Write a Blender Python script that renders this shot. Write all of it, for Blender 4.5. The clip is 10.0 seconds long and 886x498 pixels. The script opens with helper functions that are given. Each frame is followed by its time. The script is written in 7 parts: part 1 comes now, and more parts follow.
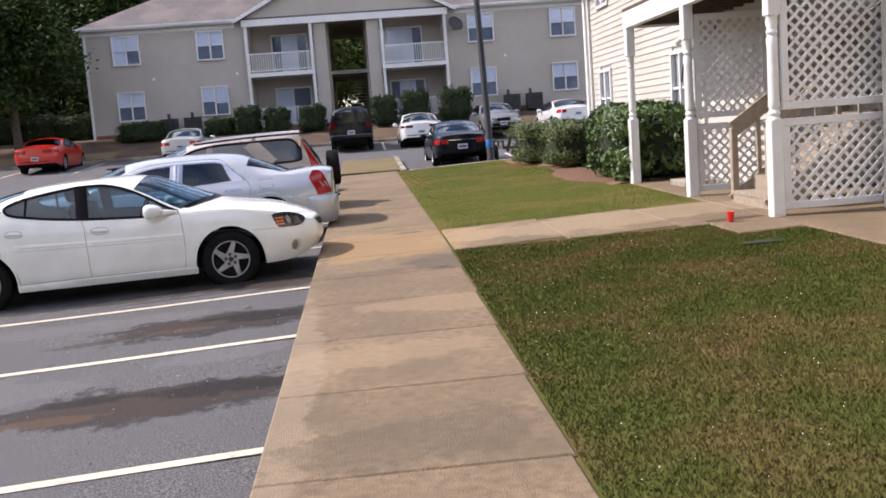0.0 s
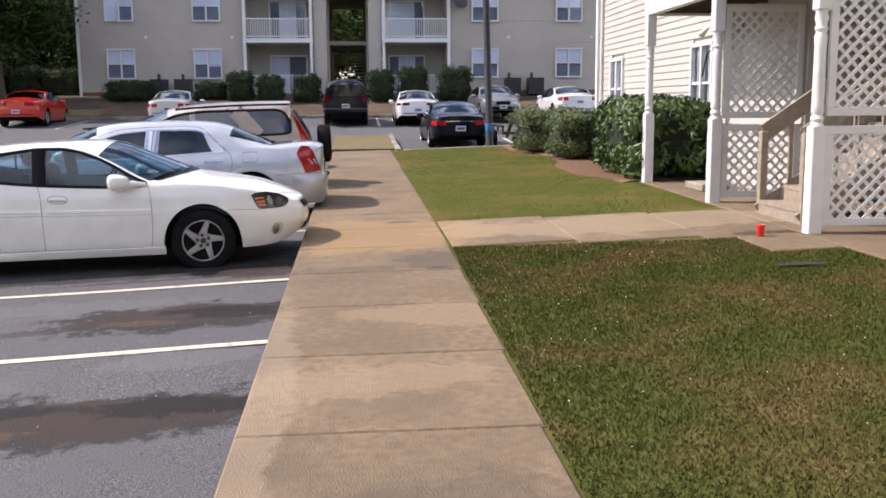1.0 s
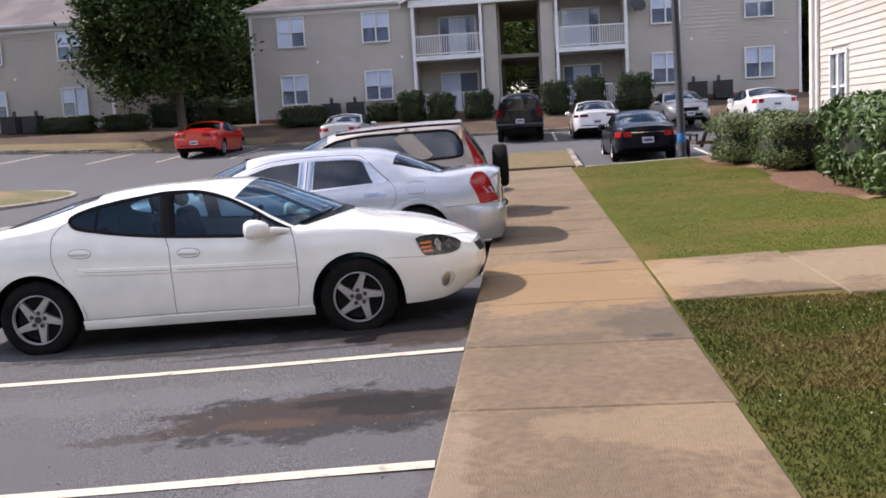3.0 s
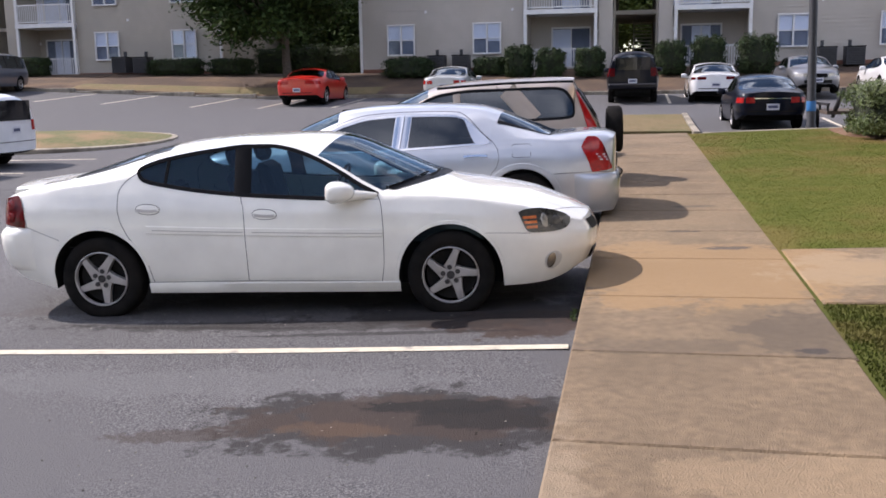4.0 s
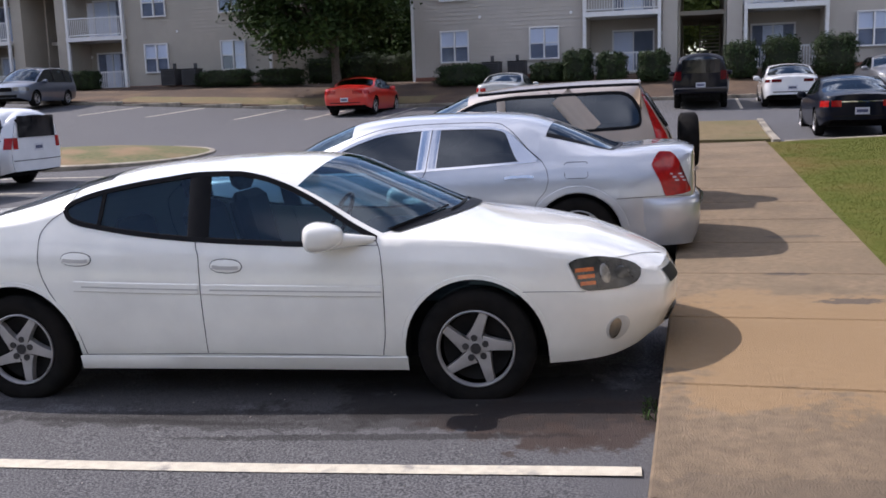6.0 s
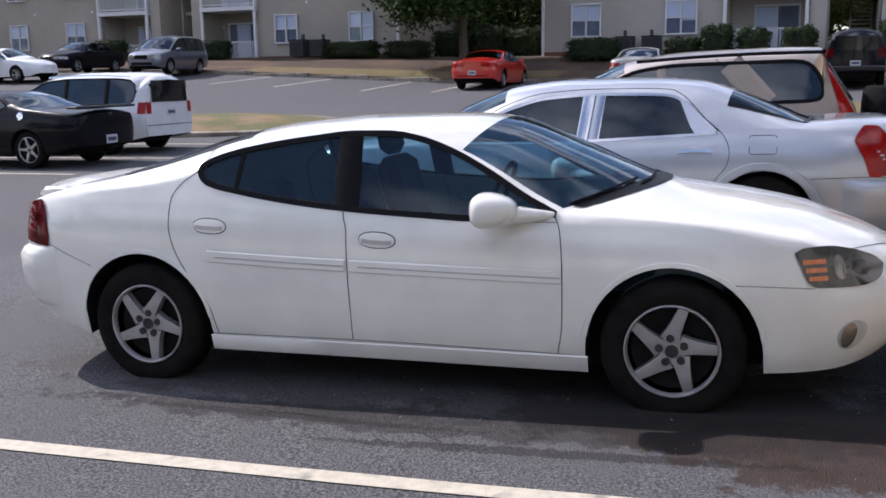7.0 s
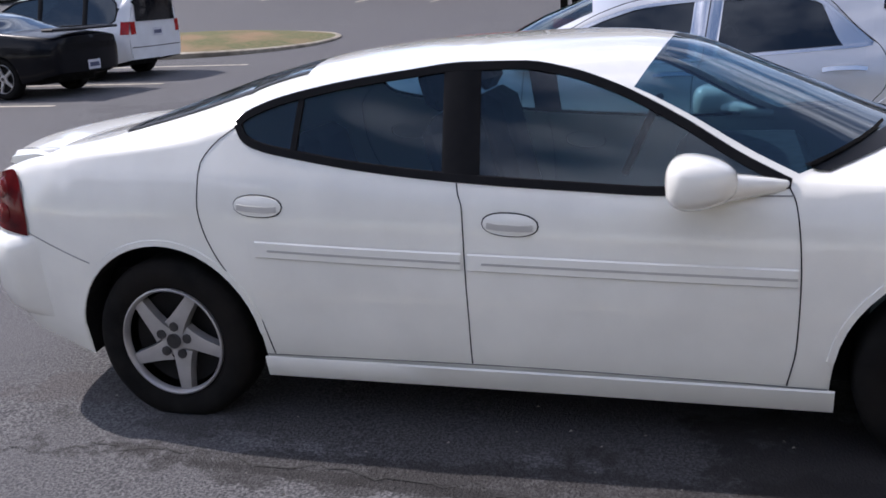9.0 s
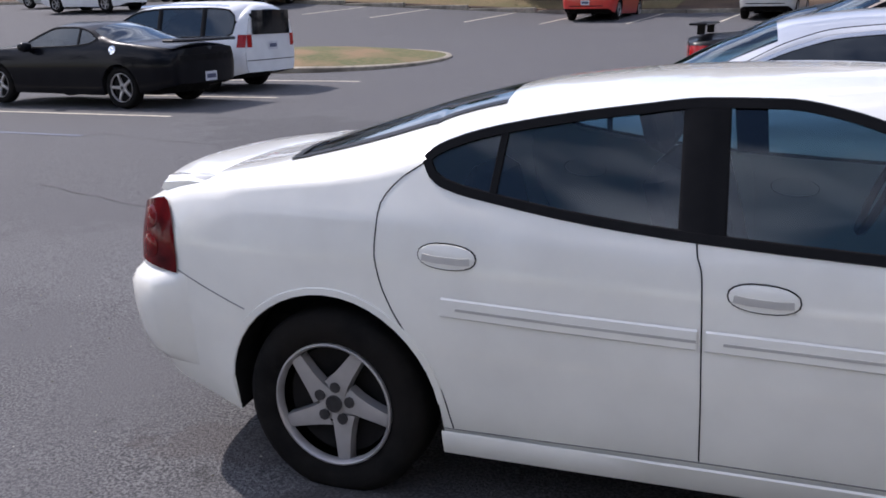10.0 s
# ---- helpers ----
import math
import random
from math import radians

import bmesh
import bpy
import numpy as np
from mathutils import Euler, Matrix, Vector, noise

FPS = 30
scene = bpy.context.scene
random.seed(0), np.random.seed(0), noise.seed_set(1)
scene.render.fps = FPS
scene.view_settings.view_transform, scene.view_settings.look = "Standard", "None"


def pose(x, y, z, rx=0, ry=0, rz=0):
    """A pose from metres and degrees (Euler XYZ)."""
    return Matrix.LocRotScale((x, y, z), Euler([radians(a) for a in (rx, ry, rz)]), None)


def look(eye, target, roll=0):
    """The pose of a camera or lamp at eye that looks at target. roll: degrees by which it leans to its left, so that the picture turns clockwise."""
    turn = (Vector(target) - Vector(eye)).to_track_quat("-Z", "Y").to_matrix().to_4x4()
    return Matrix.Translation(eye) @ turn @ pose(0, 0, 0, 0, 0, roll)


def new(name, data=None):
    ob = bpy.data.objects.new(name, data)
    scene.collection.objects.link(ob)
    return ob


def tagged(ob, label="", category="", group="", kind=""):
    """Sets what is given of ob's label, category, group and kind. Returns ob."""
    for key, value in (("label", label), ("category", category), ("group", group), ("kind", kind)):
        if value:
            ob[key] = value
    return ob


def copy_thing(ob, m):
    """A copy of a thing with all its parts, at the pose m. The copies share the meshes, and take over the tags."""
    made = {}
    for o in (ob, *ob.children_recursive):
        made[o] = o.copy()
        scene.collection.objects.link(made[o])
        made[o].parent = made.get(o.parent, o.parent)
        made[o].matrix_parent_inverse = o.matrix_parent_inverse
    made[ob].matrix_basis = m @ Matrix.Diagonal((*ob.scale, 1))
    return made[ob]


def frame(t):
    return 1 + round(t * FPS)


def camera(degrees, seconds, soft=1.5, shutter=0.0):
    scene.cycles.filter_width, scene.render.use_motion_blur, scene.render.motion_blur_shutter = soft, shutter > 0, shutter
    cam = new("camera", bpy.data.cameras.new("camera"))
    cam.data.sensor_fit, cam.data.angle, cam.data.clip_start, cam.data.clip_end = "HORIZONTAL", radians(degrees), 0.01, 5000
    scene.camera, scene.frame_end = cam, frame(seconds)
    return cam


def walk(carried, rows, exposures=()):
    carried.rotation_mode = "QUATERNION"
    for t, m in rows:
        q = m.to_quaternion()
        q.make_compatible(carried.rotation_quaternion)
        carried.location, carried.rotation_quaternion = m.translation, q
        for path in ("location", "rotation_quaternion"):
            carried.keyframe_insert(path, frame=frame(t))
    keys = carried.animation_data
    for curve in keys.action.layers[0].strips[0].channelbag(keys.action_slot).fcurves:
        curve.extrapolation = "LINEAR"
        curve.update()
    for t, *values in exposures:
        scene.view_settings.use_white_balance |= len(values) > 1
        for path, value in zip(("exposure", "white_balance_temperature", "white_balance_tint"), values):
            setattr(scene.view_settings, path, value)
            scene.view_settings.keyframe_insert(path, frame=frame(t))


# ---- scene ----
cam = camera(49.7, 10.0, soft=1.7)
METRES, EYE, TILT, LEAN, TURN = 9.70, 1.6, 0.0, 0.0, -4.4
ROWS = [
    (0.0, 0.0, 0.0, 0.0, -0.54, -7.23, 4.25),
    (0.5, -0.0075, 0.0574, 0.002, 2.48, -7.45, 3.2),
    (1.0, -0.0104, 0.1166, 0.0039, -0.85, -8.47, 0.41),
    (1.5, -0.0159, 0.1734, 0.0051, 5.81, -8.8, 0.98),
    (2.0, -0.0237, 0.2267, 0.0036, 5.96, -7.71, -1.09),
    (2.5, -0.0297, 0.2849, 0.0058, 6.48, -7.24, 1.91),
    (4.0, -0.0637, 0.4444, 0.0083, 15.55, -9.76, 0.96),
    (4.5, -0.0705, 0.4972, 0.0052, 17.18, -11.59, -0.07),
    (5.0, -0.0781, 0.5494, 0.0047, 18.27, -11.42, 2.46),
    (6.5, -0.1222, 0.6869, 0.0051, 20.69, -8.54, 0.6),
    (7.0, -0.1605, 0.7158, -0.0083, 26.19, -10.35, 0.8),
    (7.5, -0.1945, 0.7505, -0.008, 22.9, -15.86, 0.55),
    (8.0, -0.2259, 0.7785, -0.0066, 26.95, -15.18, 1.25),
    (8.5, -0.259, 0.8032, -0.0093, 25.79, -15.91, 0.55),
    (9.0, -0.2853, 0.8322, -0.009, 25.19, -15.59, 2.31),
    (9.5, -0.3102, 0.8516, -0.0077, 28.02, -16.89, 1.43),
    (10.0, -0.349, 0.8647, -0.0096, 30.89, -14.25, 0.72),
]
EXPOSURES = [(0.0, 0.54, 6850, 20), (5.0, 0.41, 6600, 20), (6.5, 0.17, 6400, 19), (10.0, 0.14, 6370, 19)]
walk(cam, [(t, pose(0, 0, EYE, TILT, LEAN, TURN) @ pose(METRES * x, METRES * y, METRES * z, 90 + pitch, roll, yaw)) for t, x, y, z, yaw, pitch, roll in ROWS], EXPOSURES)

# ---- sky and sun ----
SUN_TO = Vector((-0.94, 0.25, 1.0)).normalized()      # the way to the sun
world = bpy.data.worlds.new("sky")
scene.world = world
world.use_nodes = True
wn, wl = world.node_tree.nodes, world.node_tree.links
wn.clear()
sky = wn.new("ShaderNodeTexSky")
sky.sky_type, sky.sun_disc = "NISHITA", False
sky.sun_elevation = math.asin(SUN_TO.z)
sky.sun_rotation = math.atan2(SUN_TO.x, SUN_TO.y)
sky.air_density, sky.dust_density, sky.ozone_density = 1.0, 0.4, 1.5
tc = wn.new("ShaderNodeTexCoord")
squash = wn.new("ShaderNodeMapping")
squash.inputs["Scale"].default_value = (1.0, 1.0, 3.6)
cloud = wn.new("ShaderNodeTexNoise")
cloud.inputs["Scale"].default_value, cloud.inputs["Detail"].default_value, cloud.inputs["Roughness"].default_value = 2.3, 8.0, 0.55
ramp = wn.new("ShaderNodeValToRGB")
ramp.color_ramp.elements[0].position, ramp.color_ramp.elements[1].position = 0.48, 0.66
mixw = wn.new("ShaderNodeMix")
mixw.data_type = "RGBA"
mixw.inputs[7].default_value = (12.5, 12.8, 13.8, 1)
bg = wn.new("ShaderNodeBackground")
bg.inputs["Strength"].default_value = 0.15
out = wn.new("ShaderNodeOutputWorld")
wl.new(tc.outputs["Generated"], squash.inputs["Vector"])
wl.new(squash.outputs["Vector"], cloud.inputs["Vector"])
wl.new(cloud.outputs["Fac"], ramp.inputs["Fac"])
wl.new(ramp.outputs["Color"], mixw.inputs["Factor"])
wl.new(sky.outputs["Color"], mixw.inputs[6])
wl.new(mixw.outputs[2], bg.inputs["Color"])
wl.new(bg.outputs["Background"], out.inputs["Surface"])
sun = new("sun", bpy.data.lights.new("sun", "SUN"))
sun.data.energy, sun.data.angle, sun.data.color = 4.3, radians(0.7), (1.0, 0.96, 0.90)
sun.matrix_world = look(SUN_TO * 100, (0, 0, 0))


# ---- materials ----
def surf(name, c1, c2, scale=6.0, rough=0.7, bump=0.0, bscale=60.0, metal=0.0, c3=None, scale3=0.6, island=0.0, coat=0.0, spec=0.5, lo=0.35, hi=0.65, lo3=0.45, hi3=0.62, own=0.0):
    """A procedural surface in real-world metres: two colours by fine noise, a third by large noise, relief, and a shift for each loose piece."""
    m = bpy.data.materials.new(name)
    m.use_nodes = True
    n, l = m.node_tree.nodes, m.node_tree.links
    b = n["Principled BSDF"]
    geo = n.new("ShaderNodeNewGeometry")

    def noise_ramp(sc, a, z, detail=6.0):
        t = n.new("ShaderNodeTexNoise")
        t.inputs["Scale"].default_value, t.inputs["Detail"].default_value = sc, detail
        l.new(geo.outputs["Position"], t.inputs["Vector"])
        r = n.new("ShaderNodeMapRange")
        r.inputs["From Min"].default_value, r.inputs["From Max"].default_value = a, z
        l.new(t.outputs["Fac"], r.inputs["Value"])
        return r.outputs["Result"], t.outputs["Fac"]

    def mix(f, a, z):
        x = n.new("ShaderNodeMix")
        x.data_type = "RGBA"
        for sock, v in ((x.inputs["Factor"], f), (x.inputs[6], a), (x.inputs[7], z)):
            if isinstance(v, (tuple, float)):
                sock.default_value = (*v, 1) if isinstance(v, tuple) else v
            else:
                l.new(v, sock)
        return x.outputs[2]

    col = mix(noise_ramp(scale, lo, hi)[0], c1, c2)
    if c3:
        col = mix(noise_ramp(scale3, lo3, hi3, 4.0)[0], col, c3)
    if island or own:
        hsv = n.new("ShaderNodeHueSaturation")
        r = n.new("ShaderNodeMapRange")
        w = island or own
        r.inputs["To Min"].default_value, r.inputs["To Max"].default_value = 1 - w, 1 + w
        if island:
            l.new(geo.outputs["Random Per Island"], r.inputs["Value"])
        else:
            oi = n.new("ShaderNodeObjectInfo")
            l.new(oi.outputs["Random"], r.inputs["Value"])
        l.new(r.outputs["Result"], hsv.inputs["Value"])
        l.new(col, hsv.inputs["Color"])
        col = hsv.outputs["Color"]
    l.new(col, b.inputs["Base Color"])
    b.inputs["Roughness"].default_value, b.inputs["Metallic"].default_value = rough, metal
    b.inputs["Specular IOR Level"].default_value = spec
    b.inputs["Coat Weight"].default_value, b.inputs["Coat Roughness"].default_value = coat, 0.04
    if bump:
        bp = n.new("ShaderNodeBump")
        bp.inputs["Strength"].default_value, bp.inputs["Distance"].default_value = bump, 0.01
        l.new(noise_ramp(bscale, 0, 1, 3.0)[1], bp.inputs["Height"])
        l.new(bp.outputs["Normal"], b.inputs["Normal"])
    return m


def glassy(name, tint, gloss=1.0, ior=1.5):
    """Thin tinted glass: see-through with Fresnel gloss."""
    m = bpy.data.materials.new(name)
    m.use_nodes = True
    n, l = m.node_tree.nodes, m.node_tree.links
    n.clear()
    o, mx, tr, gl, lw, pw, ma = (n.new("ShaderNode" + k) for k in ("OutputMaterial", "MixShader", "BsdfTransparent", "BsdfGlossy", "LayerWeight", "Math", "Math"))
    tr.inputs["Color"].default_value = (*tint, 1)
    gl.inputs["Roughness"].default_value = 0.015
    gl.inputs["Color"].default_value = (gloss * 0.82, gloss * 0.92, gloss, 1)
    lw.inputs["Blend"].default_value = 0.5
    f0 = ((ior - 1) / (ior + 1)) ** 2
    pw.operation, pw.inputs[1].default_value = "POWER", 5.0
    ma.operation, ma.inputs[1].default_value, ma.inputs[2].default_value = "MULTIPLY_ADD", 1 - f0, f0
    l.new(lw.outputs["Facing"], pw.inputs[0])
    l.new(pw.outputs[0], ma.inputs[0])
    l.new(ma.outputs[0], mx.inputs["Fac"])
    l.new(tr.outputs["BSDF"], mx.inputs[1])
    l.new(gl.outputs["BSDF"], mx.inputs[2])
    l.new(mx.outputs["Shader"], o.inputs["Surface"])
    return m


def paint(name, c, rough=0.32, metal=0.0, coat=1.0):
    d = tuple(v * 0.9 for v in c)
    return surf(name, c, d, 3.0, rough, 0.0, 60, metal, coat=coat)


def stained(m, stains):
    """Lets soft-edged stains of their own shape into a surface: rows of centre, radii, turn, strength, colour."""
    n, l = m.node_tree.nodes, m.node_tree.links
    b = n["Principled BSDF"]
    col = b.inputs["Base Color"].links[0].from_socket
    geo = n.new("ShaderNodeNewGeometry")
    for cx, cy, rx, ry, ang, strength, colour in stains:
        ns = n.new("ShaderNodeTexNoise")
        ns.inputs["Scale"].default_value, ns.inputs["Detail"].default_value, ns.inputs["Roughness"].default_value = 1.5 / min(ry, 0.8) ** 0.8, 9.0, 0.72
        l.new(geo.outputs["Position"], ns.inputs["Vector"])
        mp = n.new("ShaderNodeMapping")
        mp.vector_type = "TEXTURE"
        mp.inputs["Location"].default_value, mp.inputs["Rotation"].default_value, mp.inputs["Scale"].default_value = (cx, cy, 0), (0, 0, radians(ang)), (rx, ry, 1000)
        l.new(geo.outputs["Position"], mp.inputs["Vector"])
        ln = n.new("ShaderNodeVectorMath"); ln.operation = "LENGTH"
        l.new(mp.outputs["Vector"], ln.inputs[0])
        ad = n.new("ShaderNodeMath"); ad.operation = "MULTIPLY_ADD"; ad.inputs[1].default_value = 2.4
        l.new(ns.outputs["Fac"], ad.inputs[0]); l.new(ln.outputs["Value"], ad.inputs[2])
        r = n.new("ShaderNodeMapRange")
        r.inputs["From Min"].default_value, r.inputs["From Max"].default_value = 2.17, 1.99
        r.inputs["To Max"].default_value = strength
        l.new(ad.outputs[0], r.inputs["Value"])
        x = n.new("ShaderNodeMix"); x.data_type = "RGBA"
        x.inputs[7].default_value = (*colour, 1)
        l.new(r.outputs["Result"], x.inputs["Factor"]); l.new(col, x.inputs[6])
        col = x.outputs[2]
    l.new(col, b.inputs["Base Color"])


M_ASPHALT = surf("asphalt", (0.046, 0.046, 0.050), (0.165, 0.163, 0.167), 90.0, 0.85, 1.0, 110, lo=0.40, hi=0.62, c3=(0.098, 0.097, 0.102), scale3=0.45, spec=0.25)
DARK, BROWN, RUST = (0.021, 0.019, 0.019), (0.044, 0.031, 0.025), (0.13, 0.075, 0.04)
INK = (0.012, 0.011, 0.011)
stained(M_ASPHALT, [(-7.0, 13.6, 2.5, 1.2, 15, 0.3, (0.14, 0.14, 0.145)), (-4.0, 7.2, 2.0, 0.7, 4, 0.4, (0.14, 0.14, 0.145)), (-2.9, 9.6, 1.6, 0.3, 4, 0.4, (0.14, 0.14, 0.145)), (-9.5, 19.0, 3.0, 1.5, -20, 0.35, (0.05, 0.05, 0.053)), (-1.2, 7.75, 0.7, 0.25, 4, 0.4, (0.15, 0.15, 0.155)),
    (-1.55, 9.05, 1.15, 0.52, 4, 0.85, DARK), (-1.45, 9.1, 1.05, 0.38, 4, 0.8, BROWN), (-1.30, 9.28, 0.50, 0.13, 4, 0.9, INK), (-1.0, 9.12, 0.4, 0.2, 4, 0.8, INK), (-1.75, 8.9, 0.36, 0.12, 0, 0.3, RUST), (-2.6, 8.75, 0.4, 0.1, 10, 0.6, BROWN),
    (-1.6, 6.55, 1.2, 0.52, 4, 0.85, DARK), (-1.6, 6.55, 1.05, 0.38, 4, 0.85, BROWN), (-2.2, 6.35, 0.4, 0.12, 0, 0.35, RUST), (-1.15, 6.7, 0.55, 0.2, 4, 0.85, INK), (-2.1, 6.75, 0.4, 0.12, 4, 0.8, INK),
    (-1.4, 11.35, 1.3, 0.50, 4, 0.8, DARK), (-1.05, 11.05, 0.75, 0.42, 4, 0.85, (0.045, 0.028, 0.021)), (-1.5, 11.2, 0.9, 0.13, 8, 0.6, INK), (-2.6, 10.95, 2.2, 0.16, 4, 0.6, DARK), (-4.9, 11.35, 0.5, 0.2, 20, 0.3, (0.07, 0.055, 0.05)), (-2.4, 11.5, 2.6, 0.6, 4, 0.5, DARK), (-2.0, 10.75, 1.2, 0.05, 6, 0.6, INK), (-3.4, 10.85, 1.0, 0.04, 2, 0.5, INK)])
M_CRACK = surf("crack_fill", (0.012, 0.012, 0.012), (0.03, 0.03, 0.03), 30, 0.8)
M_LINE = surf("worn_white_line", (0.60, 0.55, 0.44), (0.49, 0.445, 0.355), 20.0, 0.75, 0.5, 150, c3=(0.28, 0.26, 0.23), scale3=9.0, lo3=0.56, hi3=0.72)
M_CONC = surf("weathered_concrete", (0.248, 0.180, 0.115), (0.155, 0.114, 0.074), 16.0, 0.9, 1.0, 110, c3=(0.145, 0.108, 0.071), scale3=1.3, own=0.05, lo3=0.42, hi3=0.72, lo=0.30, hi=0.70, spec=0.3)
stained(M_CONC, [(0.15, 12.1, 1.5, 1.3, 0, 0.7, (0.31, 0.20, 0.10)), (0.1, 14.6, 1.3, 2.0, 0, 0.2, (0.28, 0.21, 0.13)), (0.85, 10.2, 0.5, 0.6, 10, 0.6, (0.085, 0.07, 0.055)), (-0.2, 9.9, 0.7, 0.18, 5, 0.45, (0.10, 0.08, 0.06)),
    (0.55, 13.0, 0.24, 0.09, 5, 0.75, (0.07, 0.062, 0.058)), (0.2, 13.9, 0.18, 0.07, 5, 0.7, (0.08, 0.068, 0.06)), (0.72, 9.85, 0.10, 0.06, 0, 0.8, (0.05, 0.045, 0.045)), (0.4, 15.6, 0.28, 0.1, 5, 0.6, (0.09, 0.075, 0.06)),
    (-0.1, 6.4, 0.9, 0.35, 5, 0.4, (0.34, 0.245, 0.155)), (0.6, 8.0, 0.8, 0.4, -10, 0.4, (0.33, 0.24, 0.15)), (-0.6, 6.0, 0.25, 2.5, 0, 0.4, (0.34, 0.27, 0.19)), (0.2, 4.6, 0.9, 0.4, 15, 0.45, (0.10, 0.078, 0.055)), (3.0, 12.0, 2.4, 0.8, 0, 0.5, (0.34, 0.26, 0.17))])
M_KERB = surf("kerb_concrete", (0.36, 0.32, 0.25), (0.25, 0.22, 0.175), 8.0, 0.85, 0.5, 90, c3=(0.16, 0.14, 0.11), scale3=1.5)
M_SOIL = surf("lawn_soil", (0.062, 0.074, 0.017), (0.084, 0.088, 0.024), 9.0, 0.95, 0.8, 70, c3=(0.132, 0.097, 0.038), scale3=1.3, lo3=0.44, hi3=0.68, spec=0.1)
M_BLADE = surf("grass_blades", (0.066, 0.084, 0.018), (0.088, 0.098, 0.025), 2.5, 0.8, c3=(0.140, 0.103, 0.041), scale3=1.3, island=0.10, lo3=0.44, hi3=0.68, spec=0.05)
M_BLADE_L = surf("drier_grass_blades", (0.078, 0.093, 0.016), (0.102, 0.110, 0.023), 1.2, 0.8, c3=(0.160, 0.116, 0.042), scale3=0.6, island=0.06, lo3=0.46, hi3=0.68, spec=0.1)
M_SOIL_L = surf("dry_lawn_soil", (0.076, 0.090, 0.016), (0.098, 0.104, 0.022), 3.0, 0.95, 0.5, 70, c3=(0.155, 0.112, 0.040), scale3=0.6, lo3=0.48, hi3=0.70, spec=0.1)
M_CLOVER = surf("clover_heads", (0.75, 0.75, 0.68), (0.6, 0.6, 0.5), 30, 0.8)
M_DRY = surf("dry_grass", (0.175, 0.122, 0.056), (0.125, 0.094, 0.039), 5.0, 0.95, 0.8, 60, c3=(0.115, 0.100, 0.036), scale3=0.6)
M_MULCH = surf("pine_straw", (0.17, 0.085, 0.045), (0.10, 0.052, 0.03), 14.0, 0.95, 1.0, 60, c3=(0.21, 0.13, 0.07), scale3=0.8)
# darker copy of the pine straw; the tree's shade on the bank is coloured in
M_BANK = surf("shaded_pine_straw", (0.075, 0.044, 0.027), (0.045, 0.028, 0.018), 14.0, 0.95, 1.0, 60, c3=(0.11, 0.068, 0.038), scale3=0.5)
M_BLEAF = surf("shrub_leaves", (0.035, 0.075, 0.018), (0.075, 0.125, 0.03), 3.0, 0.42, island=0.45)
M_BLEAF_D = surf("dark_hedge_leaves", (0.020, 0.034, 0.015), (0.038, 0.058, 0.022), 3.0, 0.7, island=0.35, spec=0.15)
M_BLEAF_B = surf("small_hedge_leaves", (0.06, 0.095, 0.025), (0.10, 0.13, 0.04), 3.0, 0.55, island=0.4)
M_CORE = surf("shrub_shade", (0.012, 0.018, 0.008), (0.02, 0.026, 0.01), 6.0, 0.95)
M_TLEAF = surf("tree_leaves", (0.022, 0.042, 0.012), (0.05, 0.082, 0.02), 1.2, 0.7, island=0.4, spec=0.15)
M_BARK = surf("bark", (0.10, 0.08, 0.06), (0.05, 0.04, 0.032), 12.0, 0.95, 1.0, 40)
M_SIDE = surf("tan_siding", (0.45, 0.415, 0.365), (0.425, 0.39, 0.34), 2.0, 0.6, c3=(0.40, 0.365, 0.315), scale3=0.35)
M_SIDE_L = surf("pale_tan_siding", (0.42, 0.38, 0.315), (0.395, 0.36, 0.295), 2.0, 0.6, c3=(0.36, 0.33, 0.275), scale3=0.35)
M_BOARD = surf("cream_lap_board", (0.54, 0.52, 0.475), (0.505, 0.485, 0.44), 3.0, 0.5, c3=(0.49, 0.46, 0.41), scale3=0.8, own=0.03)
M_WHITE = surf("white_trim_paint", (0.74, 0.74, 0.735), (0.69, 0.69, 0.675), 6.0, 0.5, 0.15, 60, c3=(0.64, 0.62, 0.58), scale3=1.2, lo3=0.55, hi3=0.8)
M_SHINGLE = surf("roof_shingle", (0.13, 0.115, 0.115), (0.085, 0.078, 0.08), 9.0, 0.95, 0.8, 25, c3=(0.16, 0.135, 0.13), scale3=0.5)
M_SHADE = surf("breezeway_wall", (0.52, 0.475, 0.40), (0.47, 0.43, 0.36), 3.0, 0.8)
M_BLIND = surf("white_blinds", (0.80, 0.83, 0.90), (0.74, 0.77, 0.84), 4.0, 0.6)
# dim room and bluish reflection of the panes, put into one colour
M_DARKIN = surf("pane_shade_backing", (0.20, 0.225, 0.28), (0.16, 0.18, 0.225), 3.0, 0.8)
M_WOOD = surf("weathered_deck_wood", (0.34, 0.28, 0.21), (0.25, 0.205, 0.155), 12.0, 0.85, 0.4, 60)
# wood darkened for the deck's shaded underside; the trailer bed uses it too
M_WOOD_D = surf("shade_dark_wood", (0.10, 0.07, 0.05), (0.06, 0.045, 0.035), 6.0, 0.9)
M_BRICK = surf("brick_footing", (0.25, 0.11, 0.075), (0.19, 0.085, 0.06), 12.0, 0.9, 0.6, 40)
M_ACUNIT = surf("dark_condenser_metal", (0.035, 0.037, 0.04), (0.055, 0.055, 0.06), 20.0, 0.6, 0.5, 60)
M_POLE = surf("black_pole_paint", (0.018, 0.018, 0.02), (0.03, 0.03, 0.032), 10.0, 0.45)
M_TAPE = surf("blue_tape", (0.03, 0.17, 0.42), (0.02, 0.14, 0.36), 8.0, 0.4)
M_CUP = surf("red_plastic", (0.72, 0.03, 0.02), (0.62, 0.025, 0.02), 8.0, 0.35)
